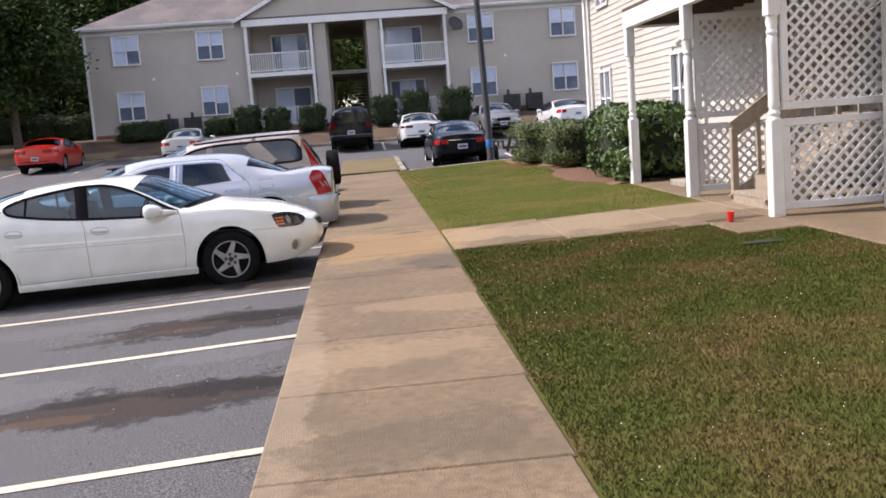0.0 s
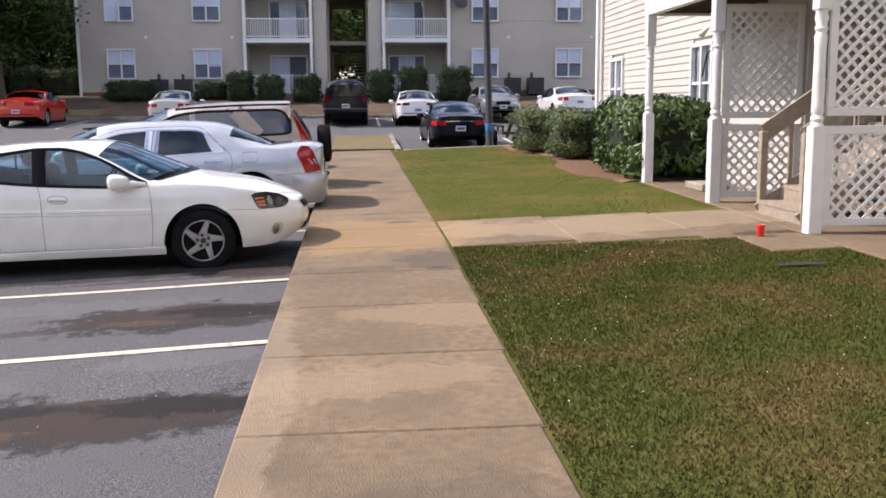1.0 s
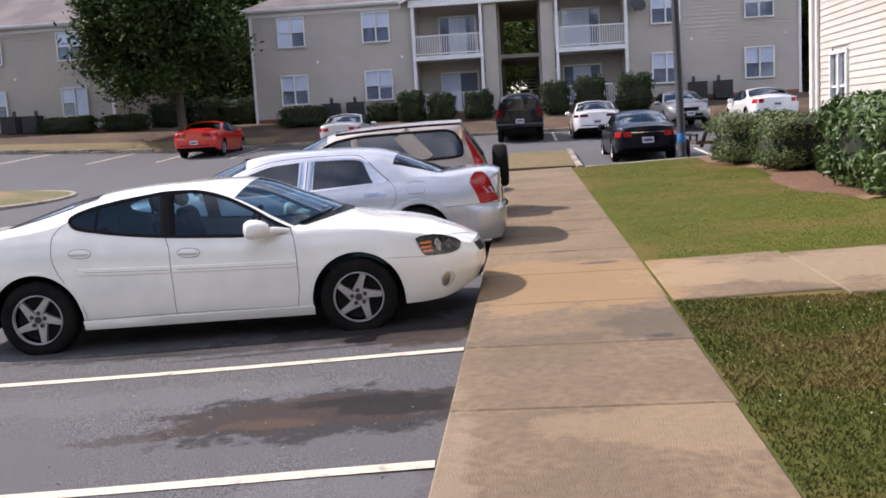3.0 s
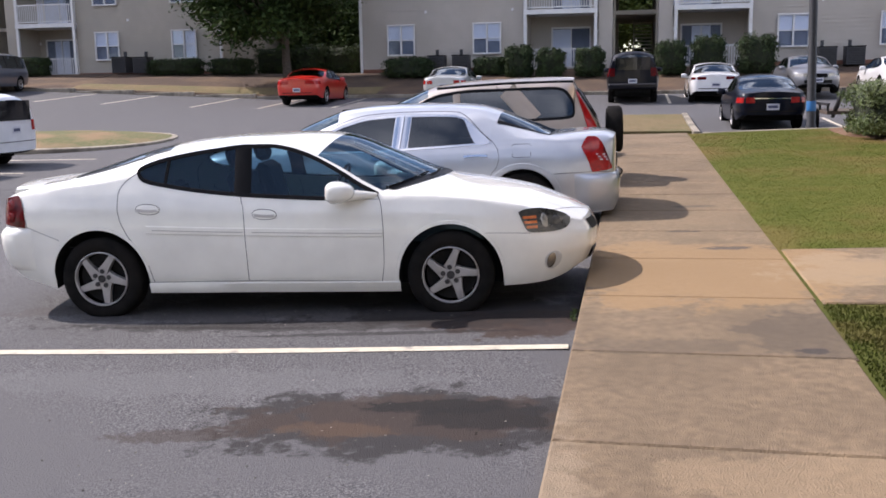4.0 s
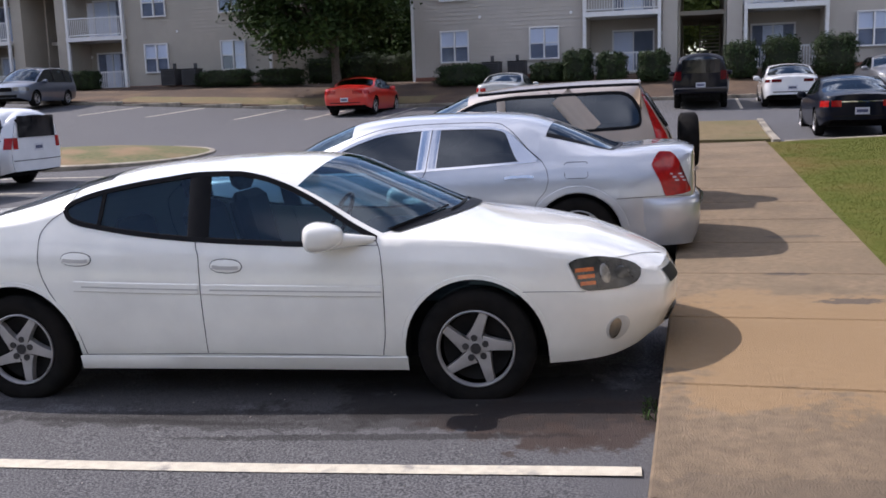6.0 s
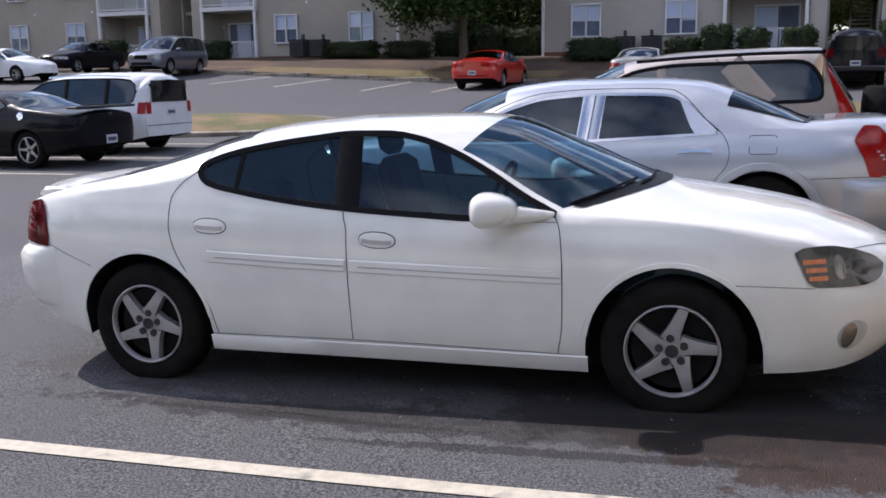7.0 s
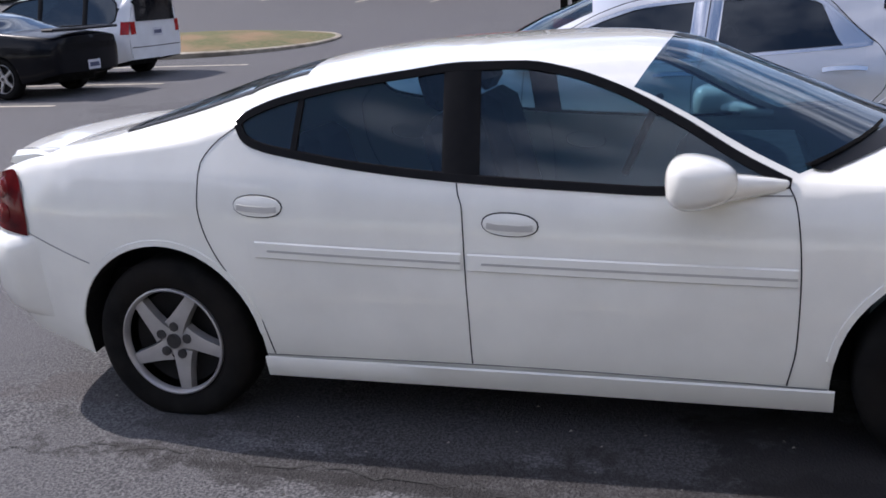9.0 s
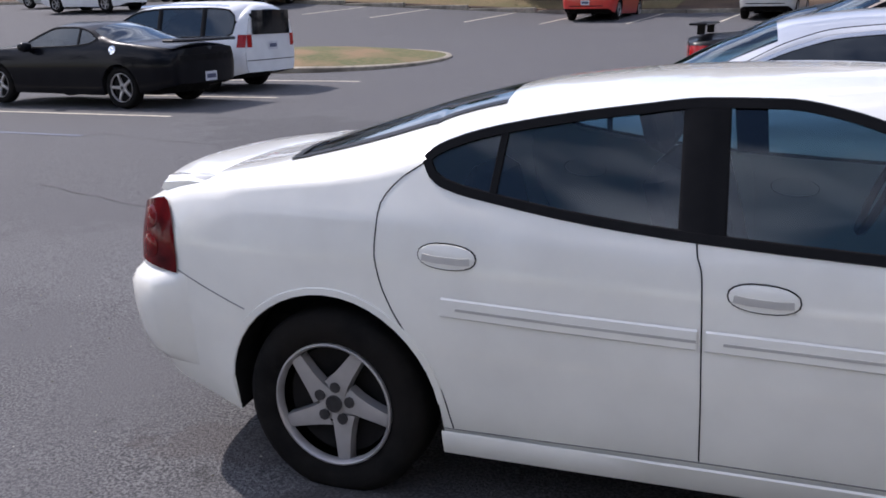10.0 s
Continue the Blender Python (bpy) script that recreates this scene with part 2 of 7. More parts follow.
M_RUBBER = surf("tyre_rubber", (0.009, 0.009, 0.009), (0.015, 0.0145, 0.014), 12.0, 0.85, 0.3, 50, c3=(0.016, 0.0145, 0.0135), scale3=4.0, spec=0.06)
M_ALLOY = surf("alloy_wheel", (0.46, 0.45, 0.45), (0.38, 0.37, 0.365), 8.0, 0.4, metal=0.55, c3=(0.24, 0.22, 0.205), scale3=6.0, lo3=0.55, hi3=0.8)
M_ALLOY_D = surf("dark_wheel_barrel", (0.016, 0.015, 0.015), (0.008, 0.008, 0.008), 8.0, 0.75, metal=0.1, spec=0.2)
M_LUG = surf("dark_lug_nuts", (0.05, 0.05, 0.055), (0.08, 0.08, 0.085), 20.0, 0.35, metal=0.8)
M_CHROME = surf("chrome", (0.72, 0.73, 0.75), (0.66, 0.67, 0.69), 5.0, 0.1, metal=1.0)
M_BLACK = surf("black_plastic_trim", (0.006, 0.006, 0.007), (0.009, 0.009, 0.010), 10.0, 0.35, spec=0.08)
M_SEAM = surf("panel_gap", (0.010, 0.010, 0.010), (0.018, 0.018, 0.018), 10.0, 0.9, spec=0.1)
M_SEAM_L = surf("grey_panel_line", (0.28, 0.28, 0.275), (0.22, 0.22, 0.215), 10.0, 0.8)
M_INSIDE = surf("grey_car_cloth", (0.032, 0.033, 0.040), (0.048, 0.048, 0.056), 20.0, 0.9)
M_TAILGLASS = surf("dark_privacy_glass", (0.006, 0.007, 0.009), (0.009, 0.010, 0.012), 3.0, 0.08, spec=0.5)
M_GLASS = glassy("tinted_side_glass", (0.38, 0.53, 0.59), 1.0, 1.6)
M_GLASS_D = glassy("dark_tinted_glass", (0.05, 0.06, 0.065), 1.0, 1.75)
M_WSHIELD = glassy("windscreen_glass", (0.32, 0.50, 0.58), 1.0, 1.7)
M_PANE = glassy("window_pane", (0.92, 0.94, 0.97), 1.0, 1.45)
M_LENS = glassy("clear_lens", (0.85, 0.85, 0.82), 1.0, 1.5)
M_RED = surf("red_lamp_lens", (0.42, 0.012, 0.01), (0.27, 0.008, 0.008), 20.0, 0.15, coat=0.35, spec=0.2)
M_DRED = surf("smoked_red_lens", (0.13, 0.006, 0.008), (0.045, 0.003, 0.005), 9.0, 0.15, coat=0.12, spec=0.1)
M_AMBER = surf("amber_reflector", (0.75, 0.20, 0.04), (0.6, 0.14, 0.03), 30.0, 0.25, coat=1.0)
M_REFL = surf("lamp_reflector", (0.42, 0.40, 0.36), (0.25, 0.24, 0.21), 14.0, 0.25, metal=0.7)
M_PLATE = surf("number_plate", (0.62, 0.63, 0.66), (0.5, 0.5, 0.55), 30.0, 0.5)
M_BAR = surf("dark_bar", (0.08, 0.09, 0.16), (0.06, 0.07, 0.12), 30.0, 0.5)


# ---- building blocks ----
def part(name, bm, material, parent=None, label="", smooth=None):
    """Links a bmesh as one mesh object, under parent if given."""
    me = bpy.data.meshes.new(name)
    bm.to_mesh(me)
    bm.free()
    return dress(name, me, material, parent, label, smooth)


def dress(name, me, material, parent=None, label="", smooth=None):
    if material:
        me.materials.append(material)
    if smooth:
        me.shade_smooth()
        if smooth is not True:
            me.set_sharp_from_angle(angle=radians(smooth))
    ob = new(name, me)
    if parent:
        ob.parent = parent
    if label:
        ob["label"] = label
    return ob


def raw(name, verts, faces, material, parent=None, label="", smooth=None):
    me = bpy.data.meshes.new(name)
    me.from_pydata([tuple(map(float, v)) for v in verts], [], faces)
    me.update()
    return dress(name, me, material, parent, label, smooth)


def empty(name, m, label, category, group=""):
    ob = new(name)
    ob.empty_display_size = 0.2
    ob.matrix_world = m
    return tagged(ob, label, category, group)


def box(bm, c, s, bevel=0.0, m=None):
    """A box of size s round c, with bevelled edges, added to bm."""
    r = bmesh.ops.create_cube(bm, size=1.0)
    bmesh.ops.transform(bm, matrix=(m or Matrix()) @ Matrix.Translation(c) @ Matrix.Diagonal((*s, 1)), verts=r["verts"])
    if bevel:
        bmesh.ops.bevel(bm, geom=list({e for v in r["verts"] for e in v.link_edges}), offset=bevel, segments=1, affect="EDGES")


def boxed(name, c, s, material, parent=None, label="", bevel=0.0, m=None):
    bm = bmesh.new()
    box(bm, c, s, bevel, m)
    return part(name, bm, material, parent, label)


def spin(profile, n=24, axis="z"):
    """Verts and faces of a lathe; profile: (radius, height) pairs."""
    vs, fs = [], []
    k = len(profile)
    for i in range(n):
        a = 2 * math.pi * i / n
        for r, h in profile:
            vs.append((r * math.cos(a), r * math.sin(a), h) if axis == "z" else (r * math.cos(a), h, r * math.sin(a)))
    for i in range(n):
        for j in range(k - 1):
            a, b = i * k + j, ((i + 1) % n) * k + j
            fs.append((a, b, b + 1, a + 1))
    return vs, fs


def clamp(v, a=0.0, b=1.0):
    return max(a, min(b, v))


def curve(*pts):
    """A smooth monotone curve through (x, value) pairs, flat past its ends."""
    xs, ys = [float(p[0]) for p in pts], [float(p[1]) for p in pts]
    h = [b - a for a, b in zip(xs, xs[1:])]
    d = [(b - a) / w for a, b, w in zip(ys, ys[1:], h)]
    n = len(xs)
    m = [0.0] * n
    m[0], m[-1] = d[0], d[-1]
    for i in range(1, n - 1):
        if d[i - 1] * d[i] > 0:
            w1, w2 = 2 * h[i] + h[i - 1], h[i] + 2 * h[i - 1]
            m[i] = (w1 + w2) / (w1 / d[i - 1] + w2 / d[i])

    def f(x):
        if x <= xs[0]:
            return ys[0]
        if x >= xs[-1]:
            return ys[-1]
        i = max(j for j in range(n - 1) if xs[j] <= x)
        t = (x - xs[i]) / h[i]
        return (ys[i] * (1 + 2 * t) * (1 - t) ** 2 + h[i] * m[i] * t * (1 - t) ** 2
                + ys[i + 1] * t * t * (3 - 2 * t) + h[i] * m[i + 1] * t * t * (t - 1))
    return f


# ---- lie of the land ----
DIP = curve((-18, -0.33), (-8, -0.17), (-5, -0.11), (-3, -0.07), (-0.7, 0.0))
RISE = curve((26, 0.0), (30, 0.05), (36, 0.24), (46, 0.62))


def lot(x, y):
    """Height of the asphalt."""
    z = 0.016 * y - 0.19 + DIP(x) * clamp(1 - (y - 24) / 14) + RISE(y)
    return z + 0.045 * clamp(-16 - x, 0, 16) * clamp((y - 26) / 14) + 0.004 * clamp(x - 3, 0, 8) * clamp((y - 33) / 8)


def lawn(x, y):
    """Height of the sidewalk's top and the grass beside it."""
    return 0.016 * y - 0.02 + 0.022 * clamp(x + 0.65, 0, 1.62) + 0.035 * clamp(x - 1.0, 0, 3.7)


def sheet(name, x0, x1, y0, y1, step, zf, material, skirt=0.0, inside=None):
    nx, ny = max(1, round((x1 - x0) / step)), max(1, round((y1 - y0) / step))
    vs = [(x0 + (x1 - x0) * i / nx, y0 + (y1 - y0) * j / ny) for j in range(ny + 1) for i in range(nx + 1)]
    fs = [(j * (nx + 1) + i, j * (nx + 1) + i + 1, (j + 1) * (nx + 1) + i + 1, (j + 1) * (nx + 1) + i) for j in range(ny) for i in range(nx)]
    vs3 = [(x, y, zf(x, y)) for x, y in vs]
    if skirt:
        rim = [i for i in range(nx + 1)] + [j * (nx + 1) + nx for j in range(1, ny + 1)] + [ny * (nx + 1) + i for i in range(nx - 1, -1, -1)] + [j * (nx + 1) for j in range(ny - 1, 0, -1)]
        base = len(vs3)
        vs3 += [(vs3[i][0], vs3[i][1], vs3[i][2] - skirt) for i in rim]
        k = len(rim)
        fs += [(rim[(i + 1) % k], rim[i], base + i, base + (i + 1) % k) for i in range(k)]
    return raw(name, vs3, fs, material, smooth=40)


# ---- cars: x ahead of the rear axle, y to the left, z up from the ground ----
SIDE = curve((0.0, 0.93), (0.12, 0.965), (0.3, 0.985), (0.55, 1.0), (0.8, 0.985), (1.0, 0.945))


def plan_sweep(sh, name, end, back, prof, material, parent, label=""):
    """A bumper that follows the car's plan round one end; prof: (height, how far proud), fading out along the flanks."""
    x = sh.x1 if end else sh.x0
    sg = 1 if end else -1
    path = [(x - sg * back * (1 - i / 10), 1, i / 10) for i in range(11)]
    vs = []
    cols = []
    for xx, _, f in path:
        cols.append([(xx + sg * p * f * 0.5, -(sh.y(xx, z) + p * min(1.0, f * 2.5) * 0.8), z) for z, p in prof])
    n = 14
    for i in range(1, n):
        q = 2 * i / n - 1
        cols.append([(lambda c, p: (c[0] + sg * p, c[1] * (1 + p), c[2]))(cap_pt(sh, end, q * sh.y(x, z) * 0.999, z), p) for z, p in prof])
    for xx, _, f in reversed(path):
        cols.append([(xx + sg * p * f * 0.5, sh.y(xx, z) + p * min(1.0, f * 2.5) * 0.8, z) for z, p in prof])
    for c in cols:
        vs += c
    return raw(name, vs, grid_faces(len(cols), len(prof), 0, end == 0), material, parent, label, smooth=50)


class Shell:
    """The outer skin of a car as a function of place, from its side and plan curves."""

    def __init__(self, c):
        self.c = c
        self.x0, self.x1 = c["ends"]
        self.top, self.belt, self.half, self.low = curve(*c["top"]), curve(*c["belt"]), curve(*c["half"]), curve(*c["low"])
        self.edge, self.glo, self.gup, self.bow = curve(*c["edge"]), curve(*c["glo"]), curve(*c["gup"]), curve(*c["bow"])
        self.g0, self.g1 = c["glo"][0][0], c["glo"][-1][0]
        self.lean = c.get("lean", 0.42)

    def y(self, x, z):
        w, s, b = self.half(x), self.belt(x), self.low(x)
        if z <= s:
            return w * SIDE(clamp((z - b) / max(s - b, 0.05)))
        return w * 0.945 - self.lean * (z - s)

    def bottom(self, x):
        z = self.low(x)
        r = self.c["arch"]
        for w in self.c["axles"]:
            if abs(x - w) < r:
                z = max(z, self.c["radius"] + math.sqrt(r * r - (x - w) ** 2))
        return z

    def lower_edge(self, x):
        return self.glo(x) if self.g0 < x < self.g1 else self.edge(x)

    def upper_edge(self, x):
        return self.gup(x) if self.g0 < x < self.g1 else self.edge(x)

    def crown(self, x, s):
        """A point of the roof, bonnet or boot: s runs from the side edge to the middle."""
        s = min(s, 1.0)
        e = self.upper_edge(x)
        y0 = self.y(x, e)
        f = 1 - (1 - s) ** self.c.get("round", 2.3)
        z = e + (self.top(x) - e) * f
        return (x + self.bow(x) * (1 - (1 - s) ** 2) + self.rake(x, z), y0 * (1 - s), z)

    def columns(self, step):
        r = self.c["arch"]
        xs = set(np.linspace(self.x0, self.x1, round((self.x1 - self.x0) / step)).round(3).tolist())
        for w in self.c["axles"]:
            xs = {x for x in xs if abs(x - w) > r + step * 0.3}
            xs |= {round(w + r * math.cos(math.pi * k / 14), 4) for k in range(15)}
            xs |= {round(w - r - 0.004, 4), round(w + r + 0.004, 4)}
        for e in (*self.c["ws"], *self.c["rs"], self.g0, self.g1, self.g0 + 0.012, self.g0 + 0.04, self.g1 - 0.02):
            xs = {x for x in xs if abs(x - e) > 0.02 or any(abs(x - w) <= r + 0.005 for w in self.c["axles"])} | {round(e, 4)}
        for e, sg in ((self.x0, 1), (self.x1, -1)):
            xs |= {round(e + sg * d, 4) for d in (0.012, 0.03, 0.06)}
        return sorted(xs)

    def rake(self, x, z):
        """How far the nose leans back above its middle and tucks in below, and the tail leans forward."""
        k, q = self.c.get("rake"), self.c.get("tail_rake")
        if q and x < q[0]:
            return (q[0] - x) / (q[0] - self.x0) * q[2] * max(z - q[1], 0)
        if not k or x < k[0]:
            return 0.0
        f = (x - k[0]) / (self.x1 - k[0])
        return -f * (k[2] * max(z - k[1], 0) + k[3] * max(k[1] - 0.12 - z, 0))

    def on(self, x, z, side, off):
        return (x + self.rake(x, z), side * (self.y(x, z) + off), z)


def grid_faces(n, m, base=0, flip=False):
    f = [(base + i * m + j, base + (i + 1) * m + j, base + (i + 1) * m + j + 1, base + i * m + j + 1) for i in range(n - 1) for j in range(m - 1)]
    return [q[::-1] for q in f] if flip else f


def patch(sh, name, lo, up, xs, side, off, material, parent, label="", rows=4):
    """A panel laid on the flank between two height curves."""
    vs = []
    for x in xs:
        a, b = lo(x), up(x)
        vs += [sh.on(x, a + (b - a) * j / rows, side, off) for j in range(rows + 1)]
    return raw(name, vs, grid_faces(len(xs), rows + 1, 0, side < 0), material, parent, label, smooth=True)


def oval(sh, name, cx, cz, rx, rz, side, off, material, parent, label="", tilt=0.0, power=2.0):
    """A domed oval on the flank."""
    vs, n = [(sh.on(cx, cz, side, off * 1.6))], 20
    for k, o in ((0.7, off * 1.3), (1.0, off), (1.04, -0.004)):
        for i in range(n):
            a = 2 * math.pi * i / n
            ca, sa = math.cos(a), math.sin(a)
            dx, dz = k * rx * math.copysign(abs(ca) ** (2 / power), ca), k * rz * math.copysign(abs(sa) ** (2 / power), sa)
            vs.append(sh.on(cx + dx, cz + dz + tilt * dx, side, o))
    fs = [(0, 1 + i, 1 + (i + 1) % n) for i in range(n)]
    for r in (0, 1):
        for i in range(n):
            a, b = 1 + r * n + i, 1 + r * n + (i + 1) % n
            fs.append((a, a + n, b + n, b))
    return raw(name, vs, [f[::-1] for f in fs] if side > 0 else fs, material, parent, label, smooth=50)


def ribbon(sh, name, pts, side, width, off, material, parent, label="", depth=0.0):
    """A strip along a line of (x, z) on the flank."""
    vs = []
    k = len(pts)
    for i, (x, z) in enumerate(pts):
        a, b = pts[max(i - 1, 0)], pts[min(i + 1, k - 1)]
        d = math.hypot(b[0] - a[0], b[1] - a[1]) or 1
        nx, nz = -(b[1] - a[1]) / d * width / 2, (b[0] - a[0]) / d * width / 2
        vs += [sh.on(x + nx * 1.2, z + nz * 1.2, side, off - 0.006), sh.on(x + nx, z + nz, side, off), sh.on(x - nx, z - nz, side, off), sh.on(x - nx * 1.2, z - nz * 1.2, side, off - 0.006)]
    return raw(name, vs, grid_faces(k, 4, 0, side > 0), material, parent, label, smooth=40)


def smooth_line(pts, n=24):
    xs = curve(*[(i, p[0]) for i, p in enumerate(pts)])
    zs = curve(*[(i, p[1]) for i, p in enumerate(pts)])
    return [(xs(i * (len(pts) - 1) / n), zs(i * (len(pts) - 1) / n)) for i in range(n + 1)]


WHEELS = {}


def wheel(parent, c, x, y, side, style):
    """One wheel: barrel with tyre and rim. The outer face looks along side * y."""
    key = (style, c["radius"])
    R, rr, w = c["radius"], c["rim"], 0.105
    if key not in WHEELS:
        tv, tf = spin([(rr - 0.005, -w * 0.85), (rr + 0.02, -w), (R - 0.045, -w * 1.06), (R - 0.012, -w * 0.9), (R, -w * 0.6), (R, w * 0.6), (R - 0.012, w * 0.9), (R - 0.045, w * 1.06), (rr + 0.02, w), (rr - 0.005, w * 0.85)], 40, "y")
        tyre = raw("tyre", tv, tf, M_RUBBER, smooth=60)
        bv, bf = spin([(rr - 0.002, -w * 0.9), (rr - 0.03, -w * 0.5), (rr - 0.035, w * 0.35), (rr - 0.03, w * 0.38), (0.10, w * 0.15), (0.0, w * 0.15)], 32, "y")
        barrel = raw("wheel", bv, bf, M_ALLOY_D, smooth=50)
        bm = bmesh.new()
        lv, lf = spin([(rr - 0.001, w * 0.86), (rr - 0.002, w * 0.98), (rr - 0.008, w * 1.0), (rr - 0.015, w * 0.92), (rr - 0.018, w * 0.72)], 40, "y")
        vv = [bm.verts.new(v) for v in lv]
        for f in lf:
            bm.faces.new([vv[i] for i in f])
        hv, hf = spin([(0.0, w * 0.80), (0.03, w * 0.80), (0.066, w * 0.72), (0.078, w * 0.5)], 20, "y")
        vv = [bm.verts.new(v) for v in hv]
        for f in hf:
            try:
                bm.faces.new([vv[i] for i in f])
            except ValueError:
                pass
        n = {"star": 5, "five": 5, "seven": 7, "ten": 10, "steel": 9}[style]
        for k in range(n):
            a0 = 2 * math.pi * k / n + math.pi / 2
            # a blade, broad at the hub and hooked to one side at the rim
            if style == "star":
                # a straight broad blade that leaves the hub aslant and widens to the rim
                ca, sa = math.cos(a0), math.sin(a0)
                base, tip = Vector((ca, sa)) * 0.048, Vector((math.cos(a0 + 0.50), math.sin(a0 + 0.50))) * (rr - 0.018)
                d = (tip - base).normalized()
                side = Vector((-d.y, d.x))
                rows = []
                for t, wd, hh in ((0.0, 0.098, 0.80), (0.25, 0.076, 0.85), (0.55, 0.062, 0.87), (0.85, 0.053, 0.86), (1.0, 0.050, 0.84)):
                    c_ = base.lerp(tip, t)
                    ring = []
                    for q, yy in ((-0.5, hh - 0.4), (-0.46, hh - 0.03), (0.0, hh), (0.46, hh - 0.03), (0.5, hh - 0.4)):
                        p = c_ + side * wd * q
                        if p.length > rr - 0.008:
                            p = p.normalized() * (rr - 0.008)
                        ring.append(bm.verts.new((p.x, yy * w, p.y)))
                    rows.append(ring)
                for p, q in zip(rows, rows[1:]):
                    for j in range(4):
                        bm.faces.new((p[j], p[j + 1], q[j + 1], q[j]))
                continue
            else:
                h = 0.55 * math.pi / n
                prof = [(0.055, -h * 1.5, h * 1.5, 0.74), (0.12, -h * 0.62, h * 0.62, 0.86), (rr - 0.05, -h * 0.30, h * 0.30, 0.9), (rr - 0.016, -h * 0.34, h * 0.34, 0.86)]
            rows = []
            for r, b0, b1, hh in prof:
                mid = (b0 + b1) / 2
                rows.append([bm.verts.new((r * math.cos(a0 + b), yy * w, r * math.sin(a0 + b))) for b, yy in ((b0, hh - 0.34), (b0, hh - 0.05), (mid, hh), (b1, hh - 0.05), (b1, hh - 0.34))])
            for p, q in zip(rows, rows[1:]):
                for j in range(4):
                    bm.faces.new((p[j], p[j + 1], q[j + 1], q[j]))
        bmesh.ops.recalc_face_normals(bm, faces=bm.faces)
        rim = part("rim", bm, M_ALLOY, smooth=35)
        bm = bmesh.new()
        bmesh.ops.create_cone(bm, cap_ends=True, segments=8, radius1=0.020, radius2=0.018, depth=0.03, matrix=Matrix.Rotation(math.pi / 2, 4, "X"))
        lug = part("lug_nut", bm, M_LUG, smooth=40)
        bm = bmesh.new()
        bmesh.ops.create_cone(bm, cap_ends=True, segments=16, radius1=0.031, radius2=0.027, depth=0.025, matrix=Matrix.Translation((0, w * 0.76, 0)) @ Matrix.Rotation(math.pi / 2, 4, "X"))
        lugs = part("hub_cap", bm, M_LUG, smooth=40)
        WHEELS[key] = [o.data for o in (barrel, tyre, rim, lugs, lug)]
        for o in (barrel, tyre, rim, lugs, lug):
            bpy.data.objects.remove(o)
    d = WHEELS[key]
    hub = new("wheel", d[0])
    hub.parent = parent
    hub.matrix_basis = pose(x, y, R, 0, c.get("turned", 17.0) + x * 5, 0 if side > 0 else 180)
    hub["label"] = "alloy road wheel"
    if style == "star":
        for k in range(5):
            a = 2 * math.pi * k / 5 + math.pi / 2 + 0.12
            o = new("lug_nut", d[4])
            o.parent = hub
            o.matrix_basis = pose(0.060 * math.cos(a), w * 0.72, 0.060 * math.sin(a))
    for nm, me in zip(("tyre", "rim", "hub_cap"), d[1:4]):
        o = new(nm, me)
        o.parent = hub
    return hub


def cap_pt(sh, end, y, z, off=0.0):
    """A point on the nose (end 1) or tail (end 0)."""
    x = sh.x1 if end else sh.x0
    y0 = max(sh.y(x, min(z, sh.edge(x))), 0.05)
    s = 1 - min(abs(y) / y0, 1.0)
    return (x + sh.bow(x) * (1 - (1 - s) ** 2) + (off if end else -off) + sh.rake(x, z), y, z)


def cap_panel(sh, name, end, y0, y1, z0, z1, off, material, parent, label="", zlean=0.0):
    n = 8
    vs = [cap_pt(sh, end, y0 + (y1 - y0) * i / n, z0 + (z1 - z0) * j / 2, off) for i in range(n + 1) for j in range(3)]
    vs += [cap_pt(sh, end, y0 + (y1 - y0) * i / n, (z0, z1)[j], off - 0.02) for i in range(n + 1) for j in range(2)]
    fs = grid_faces(n + 1, 3, 0, end == 0)
    b = 3 * (n + 1)
    for i in range(n):
        fs += [(3 * i, 3 * i + 3, b + 2 * i + 2, b + 2 * i), (3 * i + 2, b + 2 * i + 1, b + 2 * i + 3, 3 * i + 5)]
    return raw(name, vs, fs, material, parent, label)


